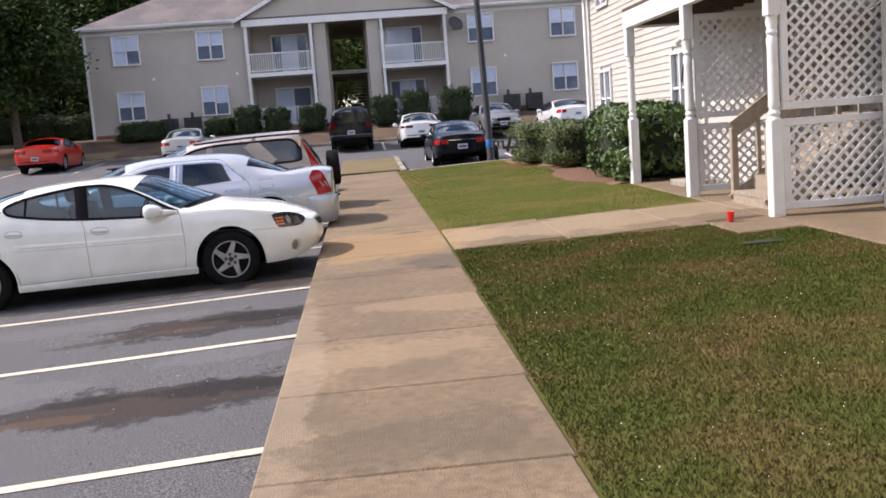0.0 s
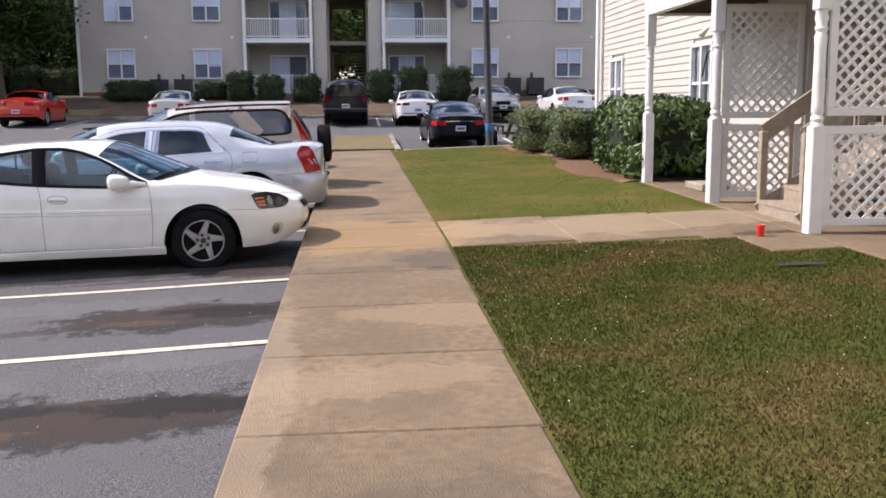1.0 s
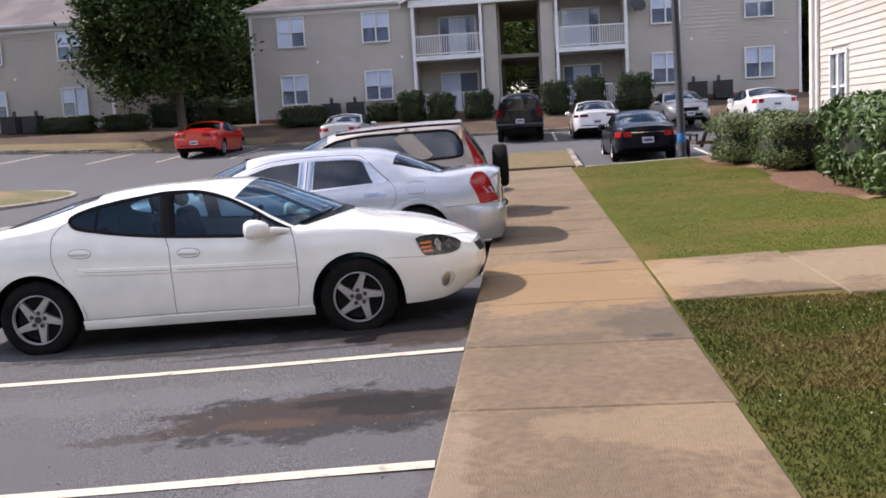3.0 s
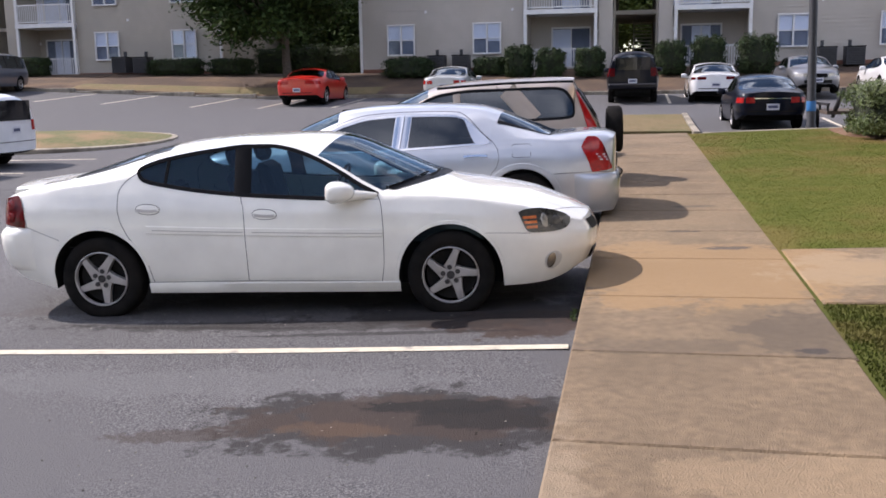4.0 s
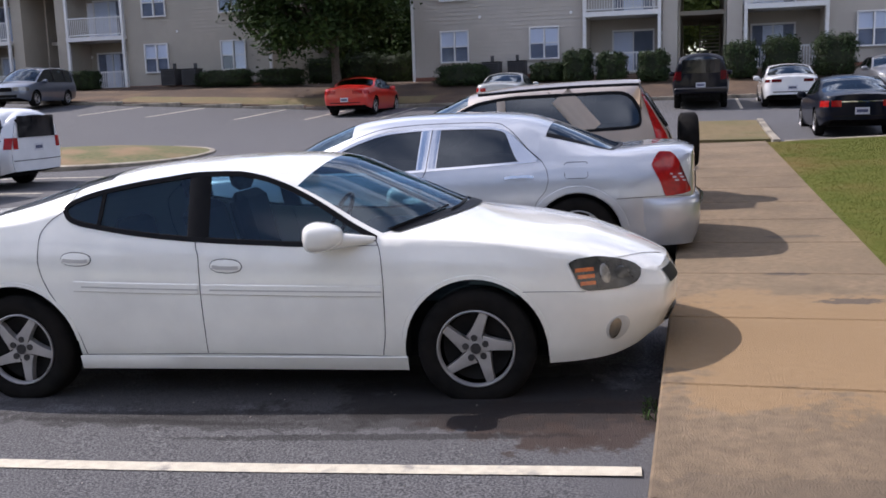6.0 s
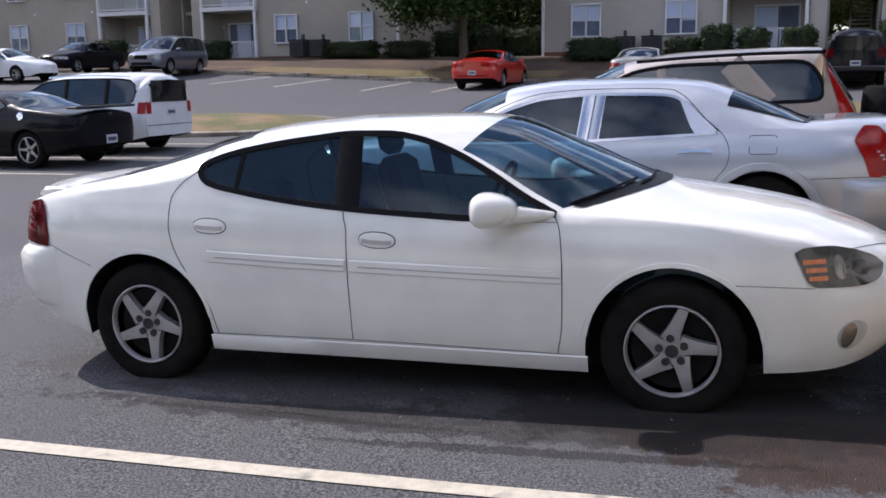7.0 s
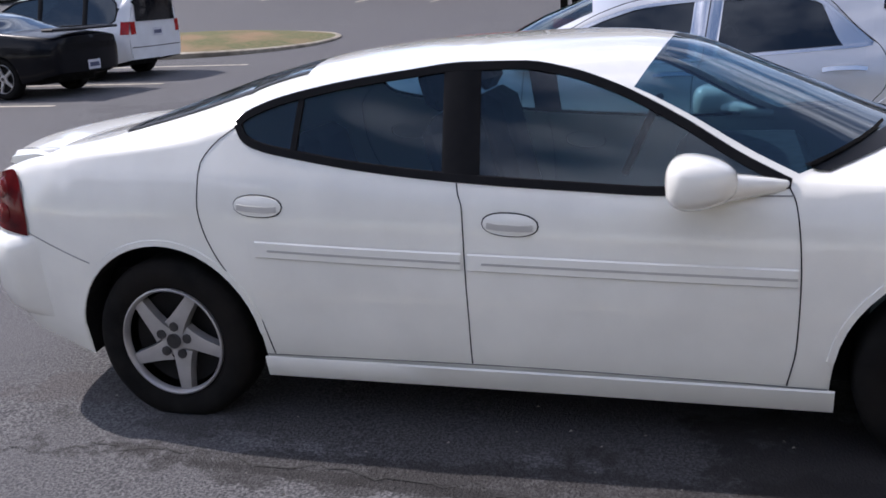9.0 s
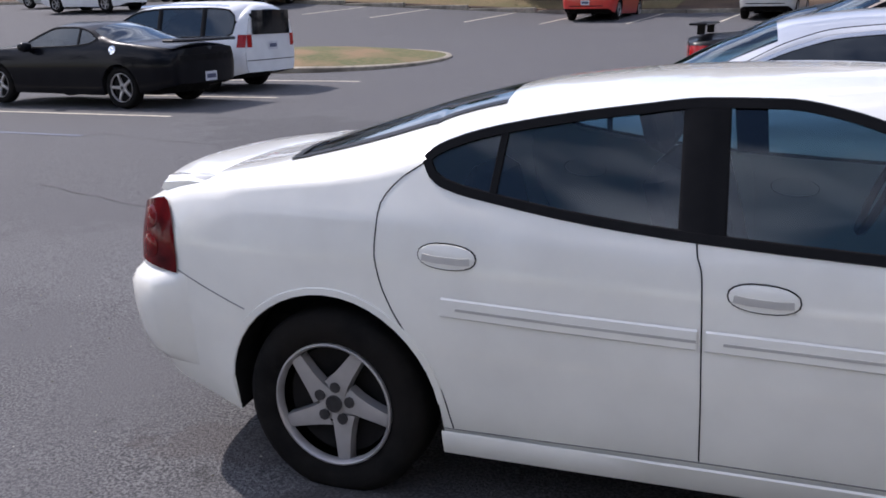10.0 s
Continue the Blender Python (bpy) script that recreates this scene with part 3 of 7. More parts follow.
def car(name, label, category, m, c, colour, step=0.09, group="parked cars"):
    """A whole car from its curves: skin, glass, lamps, wheels, trim and cabin."""
    root = empty(name, m, label, category, group)
    sh = Shell(c)
    xs = sh.columns(step)
    NS, NT = c.get("rows", (10, 9))
    glass = c.get("glass", M_GLASS)

    body_v, body_f = [], []

    def add(vs, fs):
        b = len(body_v)
        body_v.extend(vs)
        body_f.extend([tuple(i + b for i in f) for f in fs])

    for side in (1, -1):
        vs, fl_ = [], []
        for x in xs:
            zb, ze = sh.bottom(x), sh.lower_edge(x)
            yb = sh.y(x, zb)
            fl_ += [(x + sh.rake(x, zb), side * max(yb - 0.16, 0.0), zb + 0.02), (x + sh.rake(x, zb), side * yb, zb)]
            vs += [sh.on(x, zb + (ze - zb) * (j / NS), side, 0) for j in range(NS + 1)]
        add(vs, grid_faces(len(xs), NS + 1, 0, side < 0))
        raw("arch_liner", fl_, grid_faces(len(xs), 2), M_SEAM, root, "dark wheel-arch liner")
    ww, wr = c["ws"], c["rs"]
    pil = c.get("pillar", 0.10)
    pil_r = c.get("rear_pillar", pil)

    def shares(x):
        """The steps across the roof at x: the first strip is the pillar beside the glass."""
        p0 = pil_r if x < (ww[0] + wr[1]) / 2 else pil
        return [0.0, p0] + [p0 + (1 - p0) * k / (NT - 1) for k in range(1, NT)]
    ss = shares(ww[0])
    for side in (1, -1):
        vs = []
        for x in xs:
            vs += [(p[0], side * p[1], p[2]) for p in (sh.crown(x, s) for s in shares(x))]
        m_ = len(ss)
        fs = []
        for i in range(len(xs) - 1):
            mid = (xs[i] + xs[i + 1]) / 2
            for j in range(m_ - 1):
                if j >= 1 and (ww[0] < mid < ww[1] or wr[0] < mid < wr[1]):
                    continue
                q = (i * m_ + j, (i + 1) * m_ + j, (i + 1) * m_ + j + 1, i * m_ + j + 1)
                fs.append(q[::-1] if side < 0 else q)
        add(vs, fs)
    for end in (0, 1):
        x = sh.x1 if end else sh.x0
        zb, ze = sh.bottom(x), sh.lower_edge(x)
        vs = []
        ny = 14
        for j in range(NS + 1):
            r = j / NS
            z = zb + (ze - zb) * r
            y0 = sh.y(x, z)
            for i in range(ny + 1):
                q = 2 * i / ny - 1
                s = 1 - abs(q)
                zz = z + r ** 6 * (sh.top(x) - ze) * (1 - (1 - s) ** c.get("round", 2.3))
                vs.append((x + sh.bow(x) * (1 - (1 - s) ** 2) + sh.rake(x, zz), q * y0, zz))
        add(vs, grid_faces(NS + 1, ny + 1, 0, end == 1))
    me = bpy.data.meshes.new("body")
    me.from_pydata(body_v, [], body_f)
    bm = bmesh.new()
    bm.from_mesh(me)
    bmesh.ops.remove_doubles(bm, verts=bm.verts, dist=0.0015)
    bmesh.ops.recalc_face_normals(bm, faces=bm.faces)
    part("body", bm, colour, root, c.get("body_label", ""), smooth=68)

    # windscreen and rear window
    for nm, (a, b) in (("windscreen", ww), ("rear_window", wr)):
        cols = [x for x in xs if a - 1e-6 <= x <= b + 1e-6]
        k = 16
        vs = []
        pn = pil if nm == "windscreen" else pil_r
        for x in cols:
            for i in range(k + 1):
                q = 2 * i / k - 1
                p = sh.crown(x, pn + (1 - pn) * (1 - abs(q)))
                vs.append((p[0], math.copysign(p[1], q), p[2] + 0.001))
        raw(nm, vs, grid_faces(len(cols), k + 1), M_WSHIELD if nm == "windscreen" and not c.get("dark") else c.get("rear_glass", M_GLASS_D), root, smooth=True)

    # black seal along both sides and the foot of the rear window
    if c.get("rear_pillar"):
        cols = [x for x in xs if wr[0] - 1e-6 <= x <= wr[1] + 1e-6]
        for side in (1, -1):
            vs = []
            for x in cols:
                for s in (pil_r - 0.012, pil_r + 0.045):
                    p = sh.crown(x, s)
                    vs.append((p[0], side * p[1], p[2] + 0.004))
            raw("window_seal", vs, grid_faces(len(cols), 2), M_BLACK, root, smooth=True)
        vs = []
        for i in range(17):
            q = 2 * i / 16 - 1
            for x in (wr[0] - 0.008, wr[0] + 0.03):
                p = sh.crown(x, pil_r + (1 - pil_r) * (1 - abs(q)))
                vs.append((p[0], math.copysign(p[1], q), p[2] + 0.005))
        raw("window_seal", vs, grid_faces(17, 2), M_BLACK, root, smooth=True)

    # side glass, its dark surround and the posts between
    for side in (1, -1):
        gx = [x for x in xs if sh.g0 <= x <= sh.g1]
        cuts = [sh.g0] + [p[0] for p in c["posts"]] + [sh.g1]
        names = c.get("panes", ["side_window"] * 9)
        for (a, b), nm in zip(zip(cuts, cuts[1:]), names):
            cols = sorted({a, b} | {x for x in gx if a < x < b})
            if len(cols) < 3:
                cols = sorted(set(cols) | {(a + b) / 2})
            patch(sh, nm, sh.glo, sh.gup, cols, side, -0.006, glass, root, rows=4)
        ring = [(x, sh.glo(x)) for x in gx] + [(x, sh.gup(x)) for x in reversed(gx)]
        ring = ring + [ring[0]]
        ribbon(sh, "window_trim", ring, side, c.get("trim", 0.03), 0.004, c.get("trim_mat", M_BLACK), root)
        for x, w, ln in c["posts"]:
            a, b = sh.glo(x), sh.gup(x)
            ribbon(sh, "window_post", [(x + ln * (t - 0.5) * (b - a), a + (b - a) * t) for t in (0, 0.25, 0.5, 0.75, 1.0)], side, w, 0.003, c.get("post_mat", M_BLACK), root)

    # wheels
    for i, x in enumerate(c["axles"]):
        for side in (1, -1):
            wheel(root, c, x, side * c["track"] / 2, side, c["style"])
    # floor pan and cabin
    bm = bmesh.new()
    t = c["track"] / 2 - 0.14
    box(bm, ((sh.x0 + sh.x1 - 0.425) / 2, 0, 0.46), (sh.x1 - sh.x0 - 0.675, 2 * t, 0.20))
    box(bm, ((sh.x0 + sh.x1) / 2, 0, 0.31), (sh.x1 - sh.x0 - 1.0, 2 * t, 0.16))
    belt = sh.belt((sh.g0 + sh.g1) / 2)
    bx = (c["axles"][0] + c["radius"] * 1.3, c["axles"][1] - c["radius"] * 1.25)
    box(bm, (sum(bx) / 2, 0, 0.38), (bx[1] - bx[0], 2 * sh.half(sum(bx) / 2) * 0.93, 0.24))
    part("floor_pan", bm, M_SEAM, root, "dark underside")
    bm = bmesh.new()
    dash = sh.c["ws"][1] - 0.12
    box(bm, (dash, 0, belt - 0.16), (0.55, 1.25, 0.24), 0.05)
    part("dashboard", bm, M_INSIDE, root)
    for sx, nm in ((c.get("seat", 1.25), "front_seat"), (c.get("bench", 0.25), "rear_seat")):
        for sy in (0.36, -0.36):
            bm = bmesh.new()
            tilt = Matrix.Rotation(radians(-14), 4, "Y")
            box(bm, (sx + 0.25, sy, belt - 0.42), (0.5, 0.5, 0.18), 0.05)
            box(bm, (0, 0, 0.0), (0.14, 0.48, 0.62 if nm == "front_seat" else 0.5), 0.06, Matrix.Translation((sx - 0.05, sy, belt - (0.10 if nm == "front_seat" else 0.2))) @ tilt)
            if nm == "front_seat":
                box(bm, (0, 0, 0.0), (0.10, 0.27, 0.19), 0.045, Matrix.Translation((sx - 0.15, sy, belt + 0.30)) @ tilt)
            part(nm, bm, M_INSIDE, root)
    sv, sf = spin([(0.175, -0.012), (0.19, -0.016), (0.2, 0.0), (0.19, 0.016), (0.175, 0.012), (0.175, -0.012)], 24)
    st = raw("steering_wheel", sv, sf, M_BLACK, root, smooth=True)
    st.matrix_basis = pose(dash - 0.42, 0.36, belt - 0.02, 0, -66, 0)
    # mirrors
    mx, mz = c["mirror"]
    for side in (1, -1):
        bm = bmesh.new()
        bmesh.ops.create_icosphere(bm, subdivisions=3, radius=1.0)
        for v in bm.verts:
            x, y, z = v.co
            back = 0.55 if x < 0 else 1.0
            v.co = (0.14 * (math.copysign(abs(x) ** 0.8, x)) * back, 0.115 * math.copysign(abs(y) ** 0.7, y), 0.085 * math.copysign(abs(z) ** 0.7, z) * (1 - 0.25 * max(x, 0)))
        y0 = sh.y(mx, mz)
        bmesh.ops.translate(bm, verts=bm.verts, vec=(mx, side * (y0 + 0.15), mz))
        foot = c.get("mirror_foot", mx + 0.16)
        rings = []
        for f in (0.0, 0.25, 0.5, 0.75, 1.0):
            ax, ay, az = mx + 0.06 + (foot - mx - 0.06) * f, y0 + 0.11 * (1 - f) ** 1.3 + 0.004, mz - 0.028 - 0.014 * f
            hz, hy = 0.052 - 0.034 * f, 0.07 * (1 - f) + 0.012
            rings.append([bm.verts.new((ax, side * (ay + hy * math.cos(a)), az + hz * math.sin(a))) for a in (math.pi * j / 5 for j in range(10))])
        for p, q in zip(rings, rings[1:]):
            for j in range(10):
                bm.faces.new((p[j], p[(j + 1) % 10], q[(j + 1) % 10], q[j]))
        bm.faces.new(rings[-1])
        bmesh.ops.recalc_face_normals(bm, faces=bm.faces)
        part("wing_mirror", bm, c.get("mirror_mat", colour), root, smooth=45)
    # number plates as plain bars
    for end, nm in ((0, "number_plate"),) + (((1, "number_plate"),) if c.get("front_plate") else ()):
        z = c.get("plate", 0.62)
        p = cap_panel(sh, nm, end, -0.155, 0.155, z - 0.08, z + 0.08, 0.012, M_PLATE, root, "pale number plate")
        cap_panel(sh, "plate_bar", end, -0.12, 0.12, z - 0.035, z + 0.035, 0.016, M_BAR, p)
    return root, sh, xs


def flat(v):
    return lambda x: v


# ---- ground, asphalt and kerbs ----
def bank(x, y):
    return lot(x, 45.6) + 0.14 + clamp((y - 45.7) / 6.0) * (2.32 - lot(x, 45.6) - 0.14 + 0.02 * clamp(-16 - x, 0, 12))


def far_ground(x, y):
    r = math.hypot(x, y - 25)
    return -0.9 - 0.002 * max(r - 70, 0)


tagged(sheet("ground", -700, 700, -700, 700, 35, far_ground, M_DRY), "dry grass ground reaching the horizon", "ground", kind="structure")
tagged(sheet("parking_lot", -62, 34, -16, 45.7, 0.8, lot, M_ASPHALT, 0.9), "grey worn asphalt parking lot", "parking lot", kind="structure")
tagged(sheet("mulch_bank", -64, 36, 45.72, 60, 0.9, bank, M_BANK, 1.0), "pine-straw bank rising to the buildings", "bank", kind="structure")
tagged(sheet("bank_grass", -26.5, -11.5, 45.95, 47.6, 0.5, lambda x, y: bank(x, y) + 0.035 * math.sin(math.pi * clamp((y - 45.95) / 1.65)) + 0.006, M_DRY), "dry grass strip along the far kerb", "grass", kind="structure")
bm = bmesh.new()
for i in range(33):
    x = -62 + 3.0 * i
    box(bm, (x + 1.5, 45.62, lot(x + 1.5, 45.6) + 0.02), (2.985, 0.17, 0.26), 0.02)
tagged(part("far_kerb", bm, M_KERB), "weathered concrete kerb before the bank", "kerb", kind="structure")


def line(name, x, y, ang, length, width=0.105, t=0.006, label="worn white parking line"):
    n = max(3, round(length / 0.4))
    d, s = Vector((math.cos(radians(ang)), math.sin(radians(ang)))), Vector((-math.sin(radians(ang)), math.cos(radians(ang))))
    vs = []
    rnd = random.Random(round(x * 31 + y * 7))
    for i in range(n + 1):
        p = Vector((x, y)) + d * (length * i / n)
        for k in (-0.5, 0.5):
            q = p + s * width * (k + rnd.uniform(-0.03, 0.03))
            vs.append((q.x, q.y, lot(q.x, q.y) + t))
    return tagged(raw(name, vs, grid_faces(n + 1, 2, 0, True), M_LINE), label, "line", kind="structure")


for y in (5.22, 8.06, 10.43, 13.75, 16.9, 20.2, 23.6):
    line("parking_line", -0.68, y, 184.3, 5.3)
for x in (-24.7, -21.65, -17.75, -14.85, -11.8, -8.9, -5.6, 1.0, 4.2, 7.6):
    line("parking_line", x, 45.3, 270, 4.9, 0.1)
for y in (20.2, 23.0, 25.9):
    line("parking_line", -13.3, y, 180, 5.4)
line("parking_line", 5.2, 29.6, 91, 4.6)
blue = line("parking_line", -13.0, 18.1, 180, 5.4, 0.1, 0.006, "faded blue parking line")
blue.data.materials[0] = surf("faded_blue_line", (0.10, 0.13, 0.20), (0.12, 0.13, 0.16), 20.0, 0.8, 0.5, 150)


def blot(name, cx, cy, rx, ry, material, label, zf, seed, t=0.004, n=40, rough=0.35):
    """A stain or patch with a ragged outline lying on the ground."""
    rnd = random.Random(seed)
    ph = [rnd.uniform(0, 6.28) for _ in range(6)]
    vs = [(cx, cy, zf(cx, cy) + t)]
    for k in (0.35, 0.7, 1.0):
        for i in range(n):
            a = 2 * math.pi * i / n
            w = 1 + rough * k * sum(math.sin((j + 2) * a + ph[j]) / (j + 2) for j in range(6))
            x, y = cx + rx * k * w * math.cos(a), cy + ry * k * w * math.sin(a)
            vs.append((x, y, zf(x, y) + t))
    fs = [(0, 1 + i, 1 + (i + 1) % n) for i in range(n)]
    for r in (0, 1):
        for i in range(n):
            a, b = 1 + r * n + i, 1 + r * n + (i + 1) % n
            fs.append((a, a + n, b + n, b))
    return tagged(raw(name, vs, fs, material), label, "stain", kind="structure")




def crack(pts, seed, wide=0.014):
    rnd = random.Random(seed)
    vs = []
    path = smooth_line(pts, 46)
    for i, (x, y) in enumerate(path):
        x, y = x + rnd.uniform(-0.035, 0.035), y + rnd.uniform(-0.035, 0.035)
        a, b = path[max(i - 1, 0)], path[min(i + 1, len(path) - 1)]
        d = math.hypot(b[0] - a[0], b[1] - a[1]) or 1
        w = wide * rnd.uniform(0.3, 1.2) / 2
        for k in (1, -1):
            px, py = x - k * (b[1] - a[1]) / d * w, y + k * (b[0] - a[0]) / d * w
            vs.append((px, py, lot(px, py) + 0.004))
    tagged(raw("asphalt_crack", vs, grid_faces(len(path), 2), M_CRACK), "thin dark crack in the asphalt", "crack", kind="structure")


crack([(-10.5, 15.2), (-8.3, 14.6), (-7.0, 14.3), (-5.9, 13.9)], 1)
crack([(-13.0, 18.4), (-10.8, 17.9), (-9.4, 17.9)], 2)
crack([(-10.0, 16.5), (-8.8, 17.3), (-8.4, 18.3)], 3, 0.01)
crack([(-5.2, 10.6), (-4.4, 10.85), (-3.2, 10.9), (-2.4, 10.7)], 5, 0.008)

# small stones and grit on the asphalt
rnd = random.Random(5)
gv, gf = [], []
for _ in range(900):
    x, y, r = rnd.uniform(-7.5, -0.75), rnd.uniform(4.5, 13.5), rnd.uniform(0.003, 0.009)
    z, b = lot(x, y), len(gv)
    gv += [(x + r, y, z), (x - r * 0.6, y + r, z), (x - r * 0.7, y - r * 0.8, z), (x + rnd.uniform(-r, r) * 0.3, y, z + r)]
    gf += [(b, b + 1, b + 3), (b + 1, b + 2, b + 3), (b + 2, b, b + 3)]
tagged(raw("grit", gv, gf, surf("grit_stone", (0.10, 0.09, 0.08), (0.3, 0.28, 0.24), 40, 0.9, island=0.6)), "loose grit and small stones on asphalt", "gravel", kind="stuff")

# ---- near lawn, sidewalk and paths ----
tagged(sheet("lawn", 0.80, 5.2, -6, 12.2, 0.4, lambda x, y: lawn(x, y) - 0.018, M_SOIL, 0.6), "patchy green and brown lawn by the sidewalk", "lawn", kind="structure")
tagged(sheet("further_lawn", 0.80, 5.2, 12.2, 27.6, 0.4, lambda x, y: lawn(x, y) - 0.014, M_SOIL_L, 0.6), "dry yellow-green lawn past the path", "lawn", kind="structure")
tagged(sheet("lawn_behind", 5.2, 30, -16, 27.6, 1.2, lambda x, y: lawn(x, y) - 0.02, M_SOIL, 0.6), "ground beside the near building", "lawn", kind="structure")
tagged(sheet("end_strip", -0.68, 1.12, 28.75, 34.2, 0.4, lambda x, y: lot(x, y) + 0.15, M_DRY, 0.3), "dry grass strip past the sidewalk's end", "grass", kind="structure")
pave = tagged(new("pavement"), "buff weathered concrete sidewalk in slabs", "sidewalk", kind="structure")


def slab(x0, x1, y0, y1, material, skew=0.0, thick=0.19, zf=lawn, parent=None, name="slab"):
    """One concrete slab that follows the fall of the ground, with eased edges."""
    e, g = 0.012, 0.005
    vs = []
    for ins, dz in ((0, -thick), (0, -e), (e, 0)):
        for x, y in ((x0 + g + ins, y0 + g + ins), (x1 - g - ins, y0 + g + ins + skew), (x1 - g - ins, y1 - g - ins + skew), (x0 + g + ins, y1 - g - ins)):
            vs.append((x, y, zf(x, y) + dz))
    fs = [(8, 9, 10, 11)] + [(r * 4 + i, r * 4 + (i + 1) % 4, r * 4 + 4 + (i + 1) % 4, r * 4 + 4 + i) for r in (0, 1) for i in range(4)]
    return raw(name, vs, fs, material, parent or pave)


kerb_ = tagged(new("lawn_kerb"), "concrete kerb at the lawn's far end", "kerb", kind="structure")
for i in range(3):
    slab(1.13, 1.30, 28.3 + 2 * i, 30.3 + 2 * i, M_KERB, 0, 0.3, lambda x, y: lot(x, y) + 0.18, kerb_, "kerb_stone")
for i in range(10):
    slab(1.32 + 2 * i, 3.32 + 2 * i, 27.6, 27.76, M_KERB, 0, 0.4, lambda x, y: max(lot(x, y) + 0.15, lawn(x, y)), kerb_, "kerb_stone")
ys = [5.63 + 1.388 * k for k in range(-8, 17)]
for a, b in zip(ys, ys[1:]):
    slab(-0.63, 0.965 - 0.014 * clamp(10.9 - a, 0, 9), a, min(b, 28.7), M_CONC, -0.08)
for a, b in ((0.985, 2.3), (2.3, 3.6), (3.6, 4.62)):
    slab(a, b, 11.0 - 0.14 * (a - 1), 12.95 - 0.1 * (a - 1), M_CONC, 0)
slab(4.62, 7.4, 7.6, 10.45, M_CONC)
slab(4.62, 7.4, 10.46, 13.4, M_CONC)
slab(4.62, 6.0, 13.42, 16.5, M_CONC)
slab(3.9, 4.61, 9.75, 10.9, M_CONC)
blot("lawn_scuff", 3.85, 9.05, 0.16, 0.10, M_CORE, "small dark patch in the grass", lawn, 60, 0.004, 24, 0.6)


def blades(name, n, region, zf, h0, h1, w, material, label, seed, keep=None):
    """Many single grass blades, each bent, in one object."""
    rnd = np.random.default_rng(seed)
    x0, x1, y0, y1 = region
    x, y = rnd.uniform(x0, x1, n), y0 + (y1 - y0) * rnd.random(n) ** 1.35
    if keep:
        ok = np.array([keep(a, b) for a, b in zip(x, y)])
        x, y = x[ok], y[ok]
        n = len(x)
    z = np.array([zf(a, b) for a, b in zip(x, y)]) - 0.016
    a, h = rnd.uniform(0, 2 * np.pi, n), rnd.uniform(h0, h1, n)
    ww = w * rnd.uniform(0.6, 1.3, n) * (0.7 + 0.06 * y)
    lx, ly = rnd.normal(0, 0.45, n) * h, rnd.normal(0, 0.45, n) * h
    dx, dy = np.cos(a) * ww, np.sin(a) * ww
    v = np.stack([np.stack([x - dx, y - dy, z], 1), np.stack([x + dx, y + dy, z], 1), np.stack([x + lx * 0.4 + dx * 0.7, y + ly * 0.4 + dy * 0.7, z + h * 0.65], 1), np.stack([x + lx, y + ly, z + h], 1), np.stack([x + lx * 0.4 - dx * 0.7, y + ly * 0.4 - dy * 0.7, z + h * 0.65], 1)], 1).reshape(-1, 3)
    me = bpy.data.meshes.new(name)
    me.from_pydata(v.tolist(), [], [(5 * i, 5 * i + 1, 5 * i + 2, 5 * i + 3, 5 * i + 4) for i in range(n)])
    return tagged(dress(name, me, material), label, "grass", kind="stuff")


def on_path(x, y):
    return x > 0.97 - 0.014 * clamp(10.9 - y, 0, 9) and not (10.98 - 0.14 * (x - 1) < y < 12.97 - 0.1 * (x - 1) or (x > 3.88 and 9.7 < y < 13) or (x > 4.6 and y > 7.5))


blades("grass", 210000, (0.82, 5.0, 1.8, 11.2), lawn, 0.011, 0.025, 0.0040, M_BLADE, "short patchy grass, green and straw-brown", 1, on_path)
blades("grass_far", 90000, (0.97, 4.7, 12.5, 27.4), lawn, 0.006, 0.011, 0.0028, M_BLADE_L, "short yellow-green grass of the further lawn", 2, on_path)
blades("strip_grass", 1500, (-0.6, 1.1, 28.9, 34.0), lambda x, y: lot(x, y) + 0.15, 0.015, 0.03, 0.0015, M_DRY, "thin dry grass of the end strip", 3)
blades("kerb_weeds", 46, (-0.72, -0.645, 11.1, 11.4), lambda x, y: lot(x, y), 0.02, 0.055, 0.004, M_BLEAF, "weeds growing at the sidewalk's edge", 6)
rnd = random.Random(9)
cv, cf = [], []
for _ in range(200):
    x, y = rnd.uniform(1.0, 3.2), 2.0 + 8.6 * rnd.random()
    if rnd.random() < (x - 1.0) / 3.2:
        continue
    z, r, b = lawn(x, y) + rnd.uniform(0.02, 0.05), rnd.uniform(0.003, 0.0056), len(cv)
    cv += [(x + r, y, z), (x, y + r, z), (x - r, y, z), (x, y - r, z), (x, y, z + r), (x, y, z - r * 0.7)]
    for i in range(4):
        cf += [(b + i, b + (i + 1) % 4, b + 4), (b + (i + 1) % 4, b + i, b + 5)]
tagged(raw("clover_flowers", cv, cf, M_CLOVER), "small white clover heads in the grass", "flowers", kind="stuff")
tagged(sheet("shrub_bed", 3.75, 5.9, 16.5, 27.4, 0.35, lambda x, y: lawn(x, y) + 0.012 - 0.06 * clamp((4.3 + 0.25 * math.sin(y * 0.9) - x) / 0.3), M_MULCH), "pine-straw bed under the shrubs", "bed", kind="structure")

